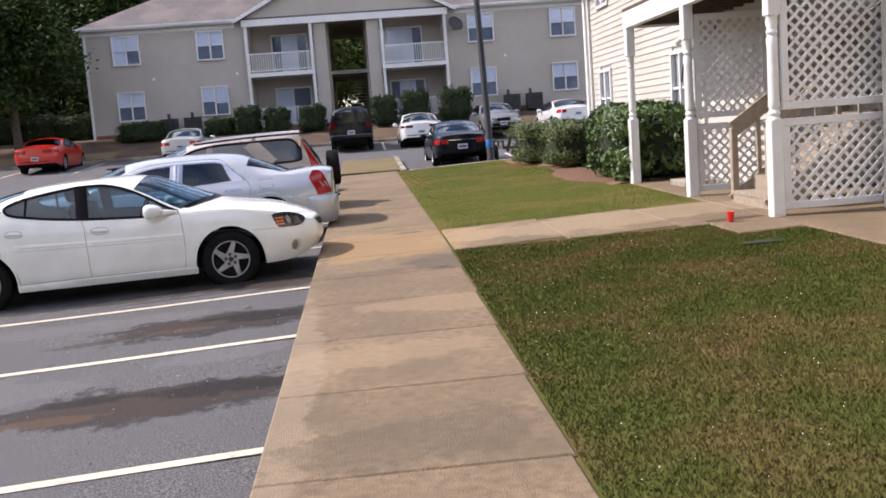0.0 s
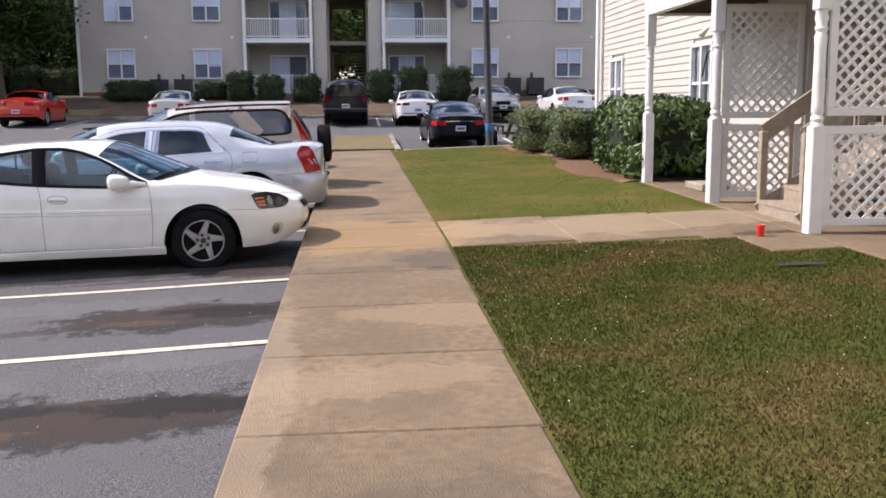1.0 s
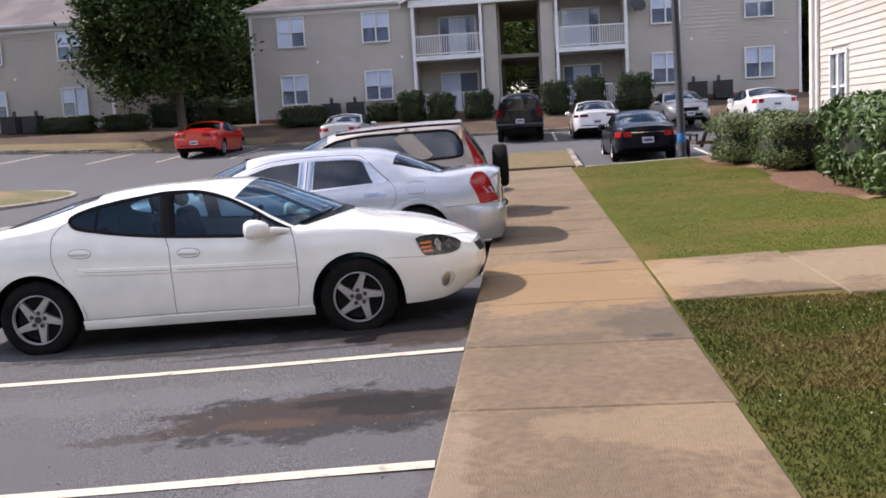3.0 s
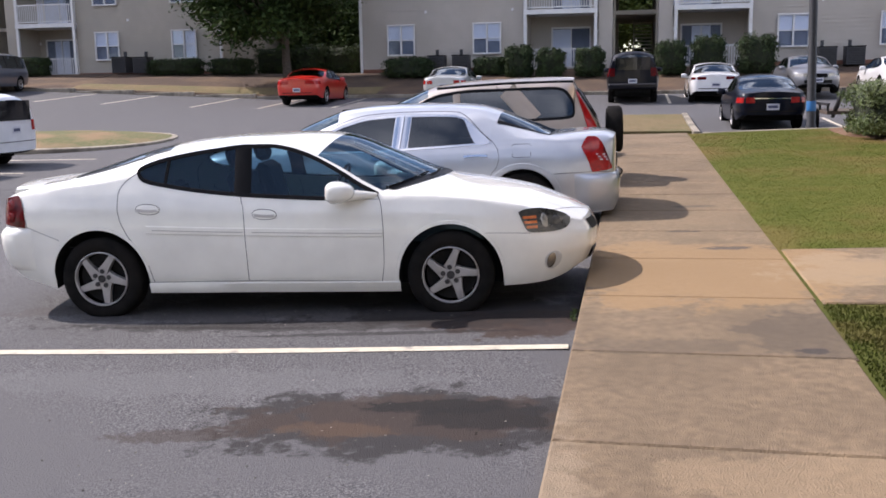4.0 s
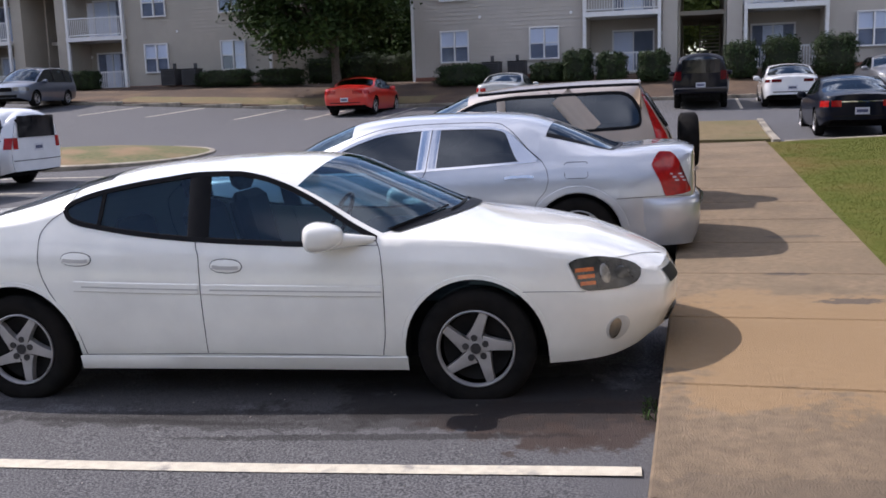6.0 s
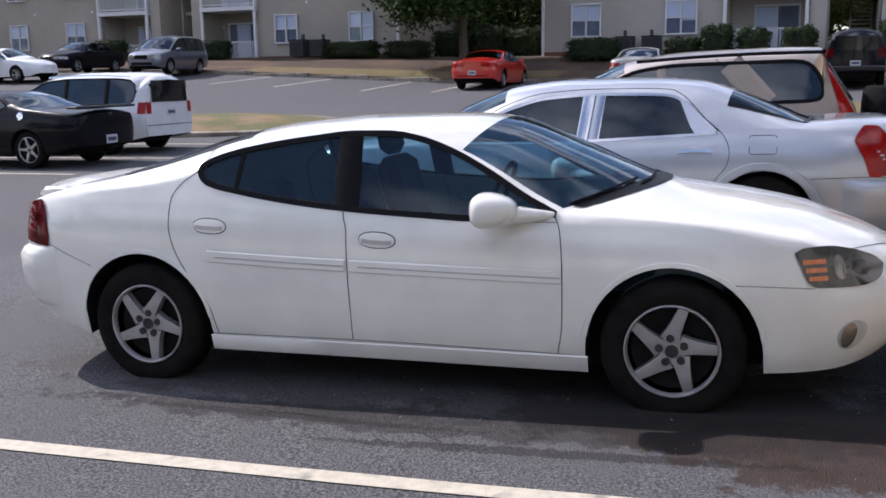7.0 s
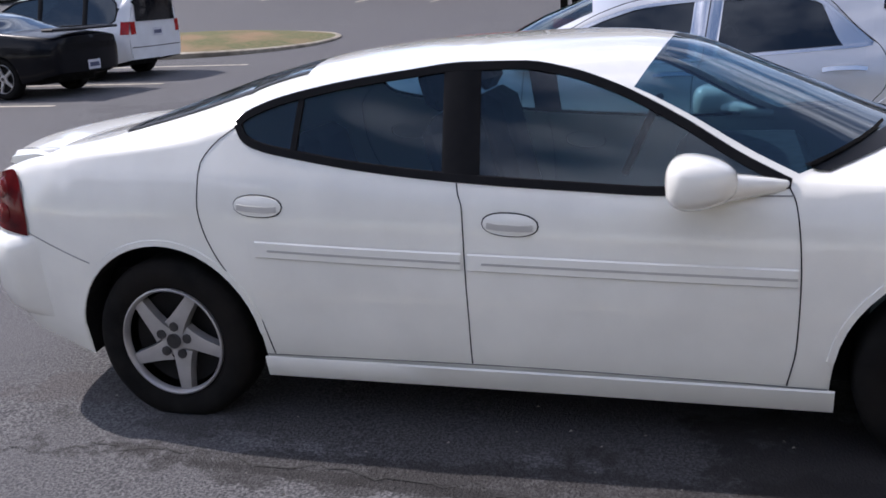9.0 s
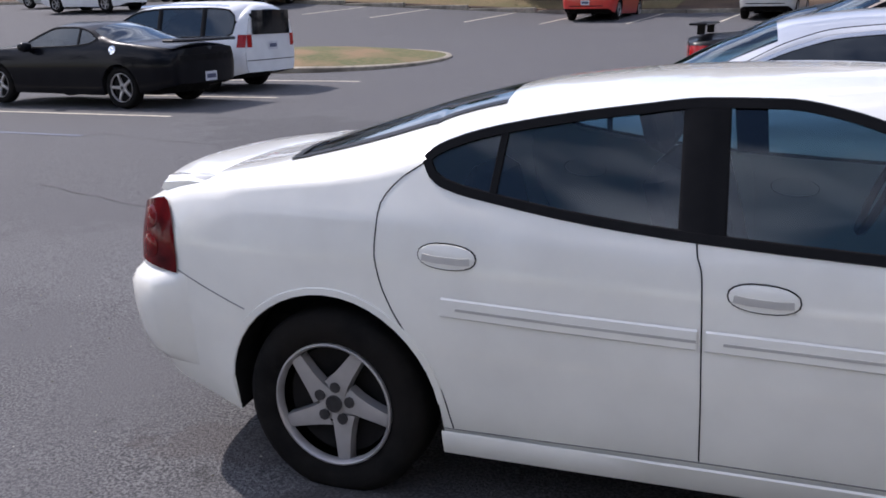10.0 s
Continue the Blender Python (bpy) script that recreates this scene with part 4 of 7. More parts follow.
# ---- kerbed grass island across the aisle ----
isl = empty("traffic_island", pose(-17.2, 29.9, lot(-17.2, 29.9) - 0.02, 2.2, 0, 4), "kerbed island with patchy brown and green grass", "traffic island")
out_, inn = [], []
for i in range(48):
    a = 2 * math.pi * i / 48
    k = 1.0 if math.cos(a) < 0 else 0.92
    x, y = 3.75 * math.copysign(abs(math.cos(a)) ** 0.85, math.cos(a)), 2.75 * math.copysign(abs(math.sin(a)) ** 0.9, math.sin(a))
    out_.append((x, y))
vs = [(x * k1, y * k2, z) for x, y in out_ for k1, k2, z in ((1, 1, -0.35), (1, 1, 0.10), (0.985, 0.965, 0.125), (0.965, 0.915, 0.12))]
raw("kerb", vs, [(4 * i + j, 4 * ((i + 1) % 48) + j, 4 * ((i + 1) % 48) + j + 1, 4 * i + j + 1) for i in range(48) for j in range(3)], M_KERB, isl)
vs = [(0, 0, 0.34)] + [(x * k, y * k * 0.96, 0.115 + 0.225 * (1 - (k / 0.97) ** 2)) for k in (0.3, 0.55, 0.8, 0.965) for x, y in out_]
raw("turf", vs, [(0, 1 + i, 1 + (i + 1) % 48) for i in range(48)] + [(1 + r * 48 + i, 49 + r * 48 + i, 49 + r * 48 + (i + 1) % 48, 1 + r * 48 + (i + 1) % 48) for r in range(3) for i in range(48)], surf("island_turf", (0.075, 0.092, 0.026), (0.15, 0.125, 0.05), 9.0, 0.95, 1.2, 40, c3=(0.215, 0.14, 0.07), scale3=0.8), isl, smooth=True)


# ---- windows, balconies, houses ----
def window(parent, x, y, z, w, h, shade=(0.5, 0.5), face="-y", muntin=True):
    """A paired sash window: frame, sashes, panes with blinds behind. x, y, z: its lower middle, on the wall."""
    rot = pose(x, y, z, 0, 0, 0 if face == "-y" else -90)
    bm = bmesh.new()
    f = 0.07
    for cx, cz, sx, sz in ((0, f / 2, w, f), (0, h - f / 2, w, f), (-w / 2 + f / 2, h / 2, f, h - 2 * f), (w / 2 - f / 2, h / 2, f, h - 2 * f), (0, h / 2, f, h - 2 * f)):
        box(bm, (cx, -0.03, cz), (sx, 0.08, sz), 0.008)
    for s in (-1, 1):
        box(bm, (s * w / 4, -0.015, h * 0.5), (w / 2 - f * 1.5, 0.05, 0.045))
    fr = part("window", bm, M_WHITE, parent, "white-framed paired sash window")
    fr.matrix_basis = rot
    for s, k in zip((-1, 1), shade):
        pw = w / 2 - f * 1.5
        boxed("pane", (s * w / 4, 0.008, h / 2), (pw, 0.006, h - 2 * f), M_PANE, fr)
        if k > 0:
            boxed("blind", (s * w / 4, 0.045, h - f - (h - 2 * f) * k / 2), (pw, 0.01, (h - 2 * f) * k), M_BLIND, fr, "drawn white blind")
        # backing sheet whose colour paints the dimness behind the lower glass
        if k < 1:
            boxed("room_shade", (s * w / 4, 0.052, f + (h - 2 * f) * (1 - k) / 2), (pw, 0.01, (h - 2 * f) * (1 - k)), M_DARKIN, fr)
        if muntin:
            boxed("muntin", (s * w / 4, -0.004, h / 2), (0.018, 0.02, h - 2 * f), M_WHITE, fr)
    return fr


BAL = {}


def railing(parent, x0, x1, y, z, h, gap=0.115, face="y"):
    """A white railing: two rails and single balusters."""
    bm = bmesh.new()
    L = x1 - x0
    box(bm, (L / 2, 0, h), (L, 0.07, 0.06), 0.006)
    box(bm, (L / 2, 0, 0.10), (L, 0.05, 0.06), 0.006)
    r = part("railing", bm, M_WHITE, parent, "white balcony railing")
    r.matrix_basis = pose(x0, y, z) if face == "y" else pose(x0, y, z, 0, 0, 90)
    key = round(h, 3)
    if key not in BAL:
        bm = bmesh.new()
        box(bm, (0, 0, (h + 0.1) / 2), (0.035, 0.035, h - 0.12))
        me = bpy.data.meshes.new("baluster")
        bm.to_mesh(me)
        bm.free()
        me.materials.append(M_WHITE)
        BAL[key] = me
    n = int(L / gap)
    for i in range(n):
        o = new("baluster", BAL[key])
        o.parent = r
        o.matrix_basis = pose((i + 0.5) * L / n, 0, 0)
    return r


def lap(name, x0, x1, y, z0, z1, mat, parent, pitch=0.19, proud=0.03):
    """A wall's skin of overlapping boards, each foot standing proud."""
    vs, fs = [], []
    n = round((z1 - z0) / pitch)
    for i in range(n):
        a, b = z0 + (z1 - z0) * i / n, z0 + (z1 - z0) * (i + 1) / n
        k = len(vs)
        vs += [(x0, y, a), (x1, y, a), (x0, y - proud, a), (x1, y - proud, a), (x0, y - 0.004, b), (x1, y - 0.004, b)]
        fs += [(k, k + 1, k + 3, k + 2), (k + 2, k + 3, k + 5, k + 4)]
    return raw(name, vs, fs, mat, parent, "lapped siding boards")


def house(name, label, ox, oy, base, mat, wins, flip=False, half=13.55):
    """A two-storey block: walls, hipped roof, gabled porch bay with balconies and an open passage through its middle."""
    h = empty(name, pose(ox, oy, base), label, "apartment building", "apartment buildings")
    depth, ev = 12.5, 5.62
    bay, pas = 5.25, 1.08
    for s in (-1, 1):
        # front wall pieces beside the bay, with real window openings left to the frames' depth
        a, b = sorted((s * half, s * bay))
        boxed("wall", ((a + b) / 2, 0.12, ev / 2 - 0.2), (b - a, 0.24, ev + 0.4), mat, h)
        boxed("wall", (s * (half - 0.12), depth / 2 + 0.1, ev / 2 - 0.2), (0.24, depth - 0.3, ev + 0.4), mat, h)
        lap("siding", a + (0.12 if s < 0 else 0.0), b - (0.12 if s > 0 else 0.0), -0.003, 0.16, ev - 0.36, mat, h)
        lap("siding", min(s * (bay - 0.1), s * (pas + 0.2)), max(s * (bay - 0.1), s * (pas + 0.2)), 1.895, 0.0, ev - 0.2, mat, h)
        boxed("corner_trim", (s * (half - 0.02), -0.01, ev / 2 - 0.2), (0.13, 0.13, ev + 0.36), M_WHITE, h)
        boxed("porch_wall", ((bay + pas) / 2 * s, 2.0, ev / 2 - 0.2), (bay - pas, 0.2, ev + 0.4), mat, h)
        boxed("passage_wall", (s * pas, depth / 2 + 0.6, ev / 2 - 0.2), (0.2, depth - 2.6, ev + 0.4), M_SHADE, h)
        boxed("passage_wall", (s * (pas + 0.32), 0.95, ev / 2 - 0.2), (0.66, 2.1, ev + 0.4), mat, h)
        boxed("bay_side_wall", (s * (bay + 0.0), 1.0, ev / 2 - 0.2), (0.18, 1.75, ev + 0.4), mat, h)
        boxed("foundation", ((a + b) / 2, 0.10, -0.02), (b - a - 0.02, 0.30, 0.36), M_BRICK, h, "red brick footing")
    for s in (-1, 1):
        a, b = sorted((s * (half - 0.26), s * pas))
        boxed("rear_wall", ((a + b) / 2, depth, ev / 2 - 0.2), (b - a, 0.24, ev + 0.4), mat, h)
    # roof: hipped main body
    o, e = 0.35, ev + 0.02
    vs = [(-half - o, -o, e), (half + o, -o, e), (half + o, depth + o, e), (-half - o, depth + o, e), (-half + 6.2, depth / 2, e + 3.4), (half - 6.2, depth / 2, e + 3.4)]
    vs += [(x, y, z - 0.06) for x, y, z in vs[:4]]
    roof = raw("roof", vs, [(0, 1, 5, 4), (1, 2, 5), (2, 3, 4, 5), (3, 0, 4), (0, 6, 7, 1), (1, 7, 8, 2), (2, 8, 9, 3), (3, 9, 6, 0), (6, 9, 8, 7)], M_SHINGLE, h, "brown-grey shingle roof")
    for a, b in ((-half - o, -bay - 0.4), (bay + 0.4, half + o)):
        boxed("fascia", ((a + b) / 2, -o - 0.02, e - 0.07), (b - a, 0.05, 0.16), M_WHITE, roof)
        boxed("gutter", ((a + b) / 2, -o - 0.09, e - 0.03), (b - a, 0.10, 0.09), M_WHITE, roof)
        boxed("frieze", ((a + b) / 2, -0.015, e - 0.24), (b - a - 0.3, 0.05, 0.26), M_WHITE, h)
    # porch gable
    gz, gp = ev - 0.16, 2.95
    vs = [(-bay - 0.55, -0.55, gz), (0, -0.55, gz + gp), (bay + 0.55, -0.55, gz), (-bay - 0.55, depth / 2, gz), (0, depth / 2, gz + gp), (bay + 0.55, depth / 2, gz)]
    vs += [(x, y, z + 0.14) for x, y, z in vs]
    raw("porch_roof", vs, [(0, 3, 4, 1), (1, 4, 5, 2), (6, 7, 10, 9), (7, 8, 11, 10), (0, 1, 7, 6), (1, 2, 8, 7), (0, 6, 9, 3), (2, 5, 11, 8)], M_SHINGLE, h, "shingled gable roof")
    for s in (-1, 1):
        L = math.hypot(bay + 0.55, gp)
        k = boxed("gable_trim", (0, 0, 0), (L + 0.1, 0.05, 0.18), M_WHITE, h)
        k.matrix_basis = Matrix.Translation((s * (bay + 0.55) / 2, -0.585, gz + gp / 2 + 0.03)) @ Matrix.Rotation(s * math.atan2(gp, bay + 0.55), 4, "Y")
    raw("gable_wall", [(-bay - 0.2, -0.28, gz + 0.1), (bay + 0.2, -0.28, gz + 0.1), (0, -0.28, gz + gp - 0.05), (-bay - 0.2, -0.10, gz + 0.1), (bay + 0.2, -0.10, gz + 0.1), (0, -0.10, gz + gp - 0.05)], [(0, 1, 2), (3, 5, 4), (0, 3, 4, 1)], mat, h)
    boxed("porch_beam", (0, -0.26, gz - 0.06), (2 * bay + 0.3, 0.26, 0.34), M_WHITE, h)
    boxed("porch_ceiling", (0, 0.9, gz + 0.02), (2 * bay, 2.1, 0.06), M_SHADE, h)
    for s in (-1, 1):
        for px in (bay - 0.02, pas + 0.78):
            boxed("porch_post", (s * px, -0.26, gz / 2 - 0.35), (0.15, 0.15, gz + 0.45), M_WHITE, h, "", 0.01)
        c0, c1 = sorted((s * (pas + 0.70), s * (bay + 0.05)))
        bal = boxed("balcony", ((c0 + c1) / 2, 0.82, 2.72), (c1 - c0, 2.36, 0.22), M_WHITE, h, "white-edged balcony")
        boxed("porch_floor", ((c0 + c1) / 2, 0.82, -0.10), (c1 - c0, 2.3, 0.18), M_CONC, h)
        railing(h, c0 + 0.1, c1 - 0.1, -0.26, 2.83, 0.98)
        railing(h, c0 + 0.1, c1 - 0.1, -0.26, 0.0, 0.95)
        for z in (0.05, 2.9):
            cx = s * 3.15
            bm = bmesh.new()
            for bx, bz, sx, sz in ((-0.95, 1.0, 0.08, 2.0), (0.95, 1.0, 0.08, 2.0), (0, 2.0, 1.98, 0.09), (0, 1.0, 0.06, 1.9)):
                box(bm, (bx, 0, bz), (sx, 0.06, sz))
            d = part("patio_door", bm, M_WHITE, h, "white sliding glass door")
            d.matrix_basis = pose(cx, 1.80, z)
            boxed("pane", (-0.48, 0.0, 1.0), (0.9, 0.008, 1.85), M_PANE, d)
            boxed("pane", (0.48, 0.01, 1.0), (0.9, 0.008, 1.85), M_PANE, d)
            boxed("blind", (-0.48 if s * (1 if z > 1 else -1) > 0 else 0.0, 0.014 + 0.012, 1.0), (0.9 if z < 1 or s < 0 else 1.85, 0.008, 1.85), M_BLIND, d, "vertical blinds")
            # same dim backing: room shade as colour behind the door glass
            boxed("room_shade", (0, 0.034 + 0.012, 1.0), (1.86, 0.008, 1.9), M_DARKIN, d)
            l_ = raw("porch_lamp", *spin([(0.0, 0.0), (0.05, 0.0), (0.06, 0.1), (0.03, 0.16), (0.0, 0.17)], 10), M_WHITE, h)
            l_.matrix_basis = pose(cx - s * 1.35, 1.84, z + 1.75)
    # stair flight in the passage
    bm = bmesh.new()
    for i in range(14):
        box(bm, (0.42, 3.2 + 0.27 * i, 0.1 + 0.19 * i), (0.95, 0.28, 0.05))
    box(bm, (0.42, 4.95, 1.38), (0.06, 4.6, 0.25), 0, Matrix.Translation((-0.5, 4.95, 1.38)) @ Matrix.Rotation(radians(35), 4, "X") @ Matrix.Translation((0, -4.95, -1.38)))
    part("stair", bm, M_SHADE, h)
    boxed("passage_floor", (0, 6.2, 2.74), (2.0, 8.0, 0.2), M_SHADE, h)
    boxed("passage_ground", (0, 6.2, -0.12), (2.0, 12.4, 0.18), M_CONC, h)
    boxed("passage_ceiling", (0, 6.6, ev - 0.1), (2.0, 11.0, 0.08), M_SHADE, h)
    for cx, lowk, upk in wins:
        window(h, cx, -0.10, 0.80, 1.42, 1.52, lowk, muntin=False)
        window(h, cx, -0.10, 3.68, 1.42, 1.52, upk, muntin=False)
        v = raw("wall_vent", *spin([(0.0, -0.05), (0.07, -0.05), (0.08, 0.0)], 10, "y"), M_WHITE, h)
        v.matrix_basis = pose(cx + 1.25, -0.005, 2.9)
    return h


W_ = 0.52
b1 = house("apartment_block", "tan two-storey apartment block with white-railed balconies", -0.28, 51.9, 2.32, M_SIDE,
           [(-11.45, (W_, W_), (1.0, W_)), (-7.13, (W_, 0.6), (0.5, 0.5)), (7.15, (W_, W_), (0.5, 0.5)), (11.6, (W_, W_), (W_, W_))])
b2 = house("apartment_block", "pale tan two-storey apartment block past the tree", -35.15, 52.5, 2.45, M_SIDE_L,
           [(-11.45, (W_, W_), (W_, W_)), (-7.13, (W_, W_), (W_, W_)), (7.05, (W_, W_), (W_, W_)), (11.5, (W_, 1.0), (W_, W_))])
dv, df = spin([(0.0, -0.06), (0.25, -0.03), (0.42, 0.06), (0.43, 0.07), (0.25, 0.0), (0.0, -0.03)], 20, "y")
dish = raw("satellite_dish", dv, df, M_ACUNIT, smooth=True)
dish.matrix_world = pose(5.55, 51.35, 7.05, -28, 0, 25)
tagged(dish, "dark satellite dish on the porch corner", "satellite dish")
boxed("dish_arm", (0, 0.22, -0.15), (0.05, 0.5, 0.05), M_ACUNIT, dish)


def condenser(x, y, z):
    c = empty("air_conditioner", pose(x, y, z), "dark outdoor air-conditioning unit by the wall", "air conditioner", "air conditioners")
    boxed("casing", (0, 0, 0.42), (0.80, 0.80, 0.80), M_ACUNIT, c, "", 0.03)
    for i in range(9):
        boxed("louvre", (0, -0.405, 0.12 + 0.075 * i), (0.70, 0.02, 0.02), M_BLACK, c)
    boxed("top_plate", (0, 0, 0.84), (0.84, 0.84, 0.04), M_BLACK, c, "", 0.01)
    boxed("meter_box", (-0.1, 0.55, 1.0), (0.14, 0.10, 0.3), M_ACUNIT, c)


for x, y in ((-9.75, 51.0), (-8.55, 51.0), (8.2, 51.0), (9.4, 51.0), (-26.8, 51.5), (-25.6, 51.5)):
    condenser(x, y, bank(x, y) + 0.02)


# ---- shrubs and trees ----
def leaves(centres, normals, size, rnd, long=1.6):
    """Verts and faces of small folded leaves, one at each centre."""
    vs, fs = [], []
    for c, nrm in zip(centres, normals):
        nv = (Vector(nrm) + Vector((rnd.gauss(0, 0.6), rnd.gauss(0, 0.6), rnd.gauss(0, 0.6)))).normalized()
        t = nv.orthogonal()
        t.rotate(Matrix.Rotation(rnd.uniform(0, 6.28), 3, nv))
        u = nv.cross(t)
        s = size * rnd.uniform(0.6, 1.35)
        c = Vector(c)
        b = len(vs)
        vs += [c - t * s * long, c + u * s * 0.5 - nv * s * 0.12, c + t * s * long, c - u * s * 0.5 - nv * s * 0.12]
        fs += [(b, b + 1, b + 2, b + 3)]
    return vs, fs


def shrub(name, label, x, y, z, rx, ry, h, n, size, material, seed, square=0.5, group=""):
    """A clipped shrub: stems, a heart coloured dark for the inner shade, and a skin of single leaves with an uneven
    outline.
    """
    rnd = random.Random(seed)
    r = empty(name, pose(x, y, z), label, "shrub", group)
    noise_at = lambda d: 1 + 0.16 * noise.noise(Vector(d) * 2.3 + Vector((seed, 0, 0))) + 0.08 * noise.noise(Vector(d) * 5.0 + Vector((0, seed, 0)))

    def skin(d, k):
        p = [math.copysign(abs(v) ** square, v) for v in d]
        m = noise_at(d) * k
        return (rx * p[0] * m, ry * p[1] * m, h * 0.5 + h * 0.5 * p[2] * m)
    # near-black core inside the leaves; its colour stands in for inner shade
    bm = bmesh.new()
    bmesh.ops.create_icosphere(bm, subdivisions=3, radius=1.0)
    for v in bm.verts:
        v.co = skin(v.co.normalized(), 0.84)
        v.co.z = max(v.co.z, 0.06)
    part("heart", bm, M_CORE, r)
    bm = bmesh.new()
    for i in range(5):
        a = i * 1.3
        bmesh.ops.create_cone(bm, segments=6, radius1=0.025, radius2=0.02, depth=0.4, matrix=pose(0.25 * rx * math.cos(a), 0.25 * ry * math.sin(a), 0.15, 10 * math.sin(a), 10 * math.cos(a)))
    part("stems", bm, M_BARK, r)
    cs, ns = [], []
    for _ in range(n):
        d = Vector((rnd.gauss(0, 1), rnd.gauss(0, 1), rnd.gauss(0, 1))).normalized()
        p = skin(d, rnd.uniform(0.84, 1.05) if rnd.random() < 0.93 else rnd.uniform(1.03, 1.12))
        if p[2] > 0.05:
            cs.append(p)
            ns.append(d)
    part_v, part_f = leaves(cs, ns, size, rnd)
    raw("foliage", part_v, part_f, material, r)
    return r


shrub("shrub", "glossy green shrub beside the porch", 5.15, 17.6, lawn(5.1, 17.6), 0.75, 1.25, 1.32, 9000, 0.036, M_BLEAF, 1)
shrub("shrub", "glossy green shrub beside the porch, taller", 5.5, 19.6, lawn(5.2, 19.6), 0.62, 1.05, 1.28, 6500, 0.036, M_BLEAF, 2)
shrub("shrub", "rounded small-leaved shrub in the straw bed", 4.95, 22.0, lawn(4.9, 22.0), 0.72, 0.85, 1.02, 12000, 0.018, M_BLEAF_B, 3)
shrub("shrub", "rounded small-leaved shrub at the bed's end", 4.75, 24.7, lawn(4.7, 24.7), 0.85, 1.0, 1.05, 12000, 0.018, M_BLEAF_B, 4)
for k, (x, y, rx, ry, h) in enumerate(((-10.95, 50.0, 1.20, 0.55, 1.0), (-7.05, 50.4, 0.8, 0.45, 0.85), (-5.56, 49.5, 0.66, 0.6, 1.5), (-4.1, 49.4, 0.66, 0.6, 1.35), (-2.3, 49.4, 0.66, 0.6, 1.35), (1.3, 49.4, 0.68, 0.6, 1.55), (2.94, 49.6, 0.78, 0.65, 1.7), (5.0, 49.3, 0.85, 0.7, 1.75),
                                       (-23.6, 51.2, 1.55, 0.5, 0.85), (-20.6, 51.4, 1.2, 0.5, 0.85), (-31.5, 50.8, 0.8, 0.6, 1.0), (-19.4, 54.4, 1.0, 0.8, 1.4), (-17.6, 55.0, 1.0, 0.8, 1.6), (-16.0, 55.4, 1.0, 0.8, 1.5), (-14.9, 56.2, 0.8, 0.8, 1.6), (-38.6, 51.0, 0.9, 0.6, 1.2))):
    shrub("hedge_bush", "dark clipped evergreen bush before the building", x, y, bank(x, y) - 0.03, rx, ry, h, 3200, 0.035, M_BLEAF_D, 20 + k, 0.6, "foundation bushes")


def tree(name, label, x, y, z, trunk, crown_c, crown_r, n, size, seed, tall=1.0, material=None):
    """A tapered trunk with limbs and a crown of many leaves in uneven clumps."""
    rnd = random.Random(seed)
    t = empty(name, pose(x, y, z), label, "tree", "trees")
    bm = bmesh.new()

    def limb(a, b, r0, r1, k=5):
        rings = []
        for i in range(k + 1):
            f = i / k
            p = a.lerp(b, f) + Vector((rnd.uniform(-1, 1), rnd.uniform(-1, 1), 0)) * 0.05 * (0 < i < k)
            r = r0 + (r1 - r0) * f
            rings.append([bm.verts.new(p + Vector((r * math.cos(2 * math.pi * j / 8), r * math.sin(2 * math.pi * j / 8), 0))) for j in range(8)])
        for p, q in zip(rings, rings[1:]):
            for j in range(8):
                bm.faces.new((p[j], p[(j + 1) % 8], q[(j + 1) % 8], q[j]))

    top = Vector((0, 0, trunk))
    limb(Vector((0, 0, -0.4)), top, 0.26 * tall, 0.17 * tall)
    clumps = []
    for i in range(16):
        a = 2.4 * i
        d = Vector((math.cos(a), math.sin(a), rnd.uniform(-0.55, 0.95))).normalized()
        e = Vector(crown_c) + Vector((d.x * crown_r[0], d.y * crown_r[1], d.z * crown_r[2])) * rnd.uniform(0.55, 0.8)
        limb(top - Vector((0, 0, rnd.uniform(0, 0.5))), e, 0.09 * tall, 0.02)
        clumps.append(e)
    part("trunk", bm, M_BARK, t, smooth=True)
    while len(clumps) < 62:
        d = Vector((rnd.gauss(0, 1), rnd.gauss(0, 1), rnd.gauss(0, 1))).normalized() * rnd.random() ** 0.4
        clumps.append(Vector(crown_c) + Vector((d.x * crown_r[0], d.y * crown_r[1], d.z * crown_r[2])))
    cs, ns = [], []
    for i in range(n):
        c = clumps[i % len(clumps)]
        d = Vector((rnd.gauss(0, 1), rnd.gauss(0, 1), rnd.gauss(0, 0.8)))
        p = c + d * crown_r[0] * 0.14
        cs.append(p)
        ns.append((0, 0, 1))
    lv, lf = leaves(cs, ns, size, rnd, 1.1)
    raw("crown", lv, lf, material or M_TLEAF, t)
    return t


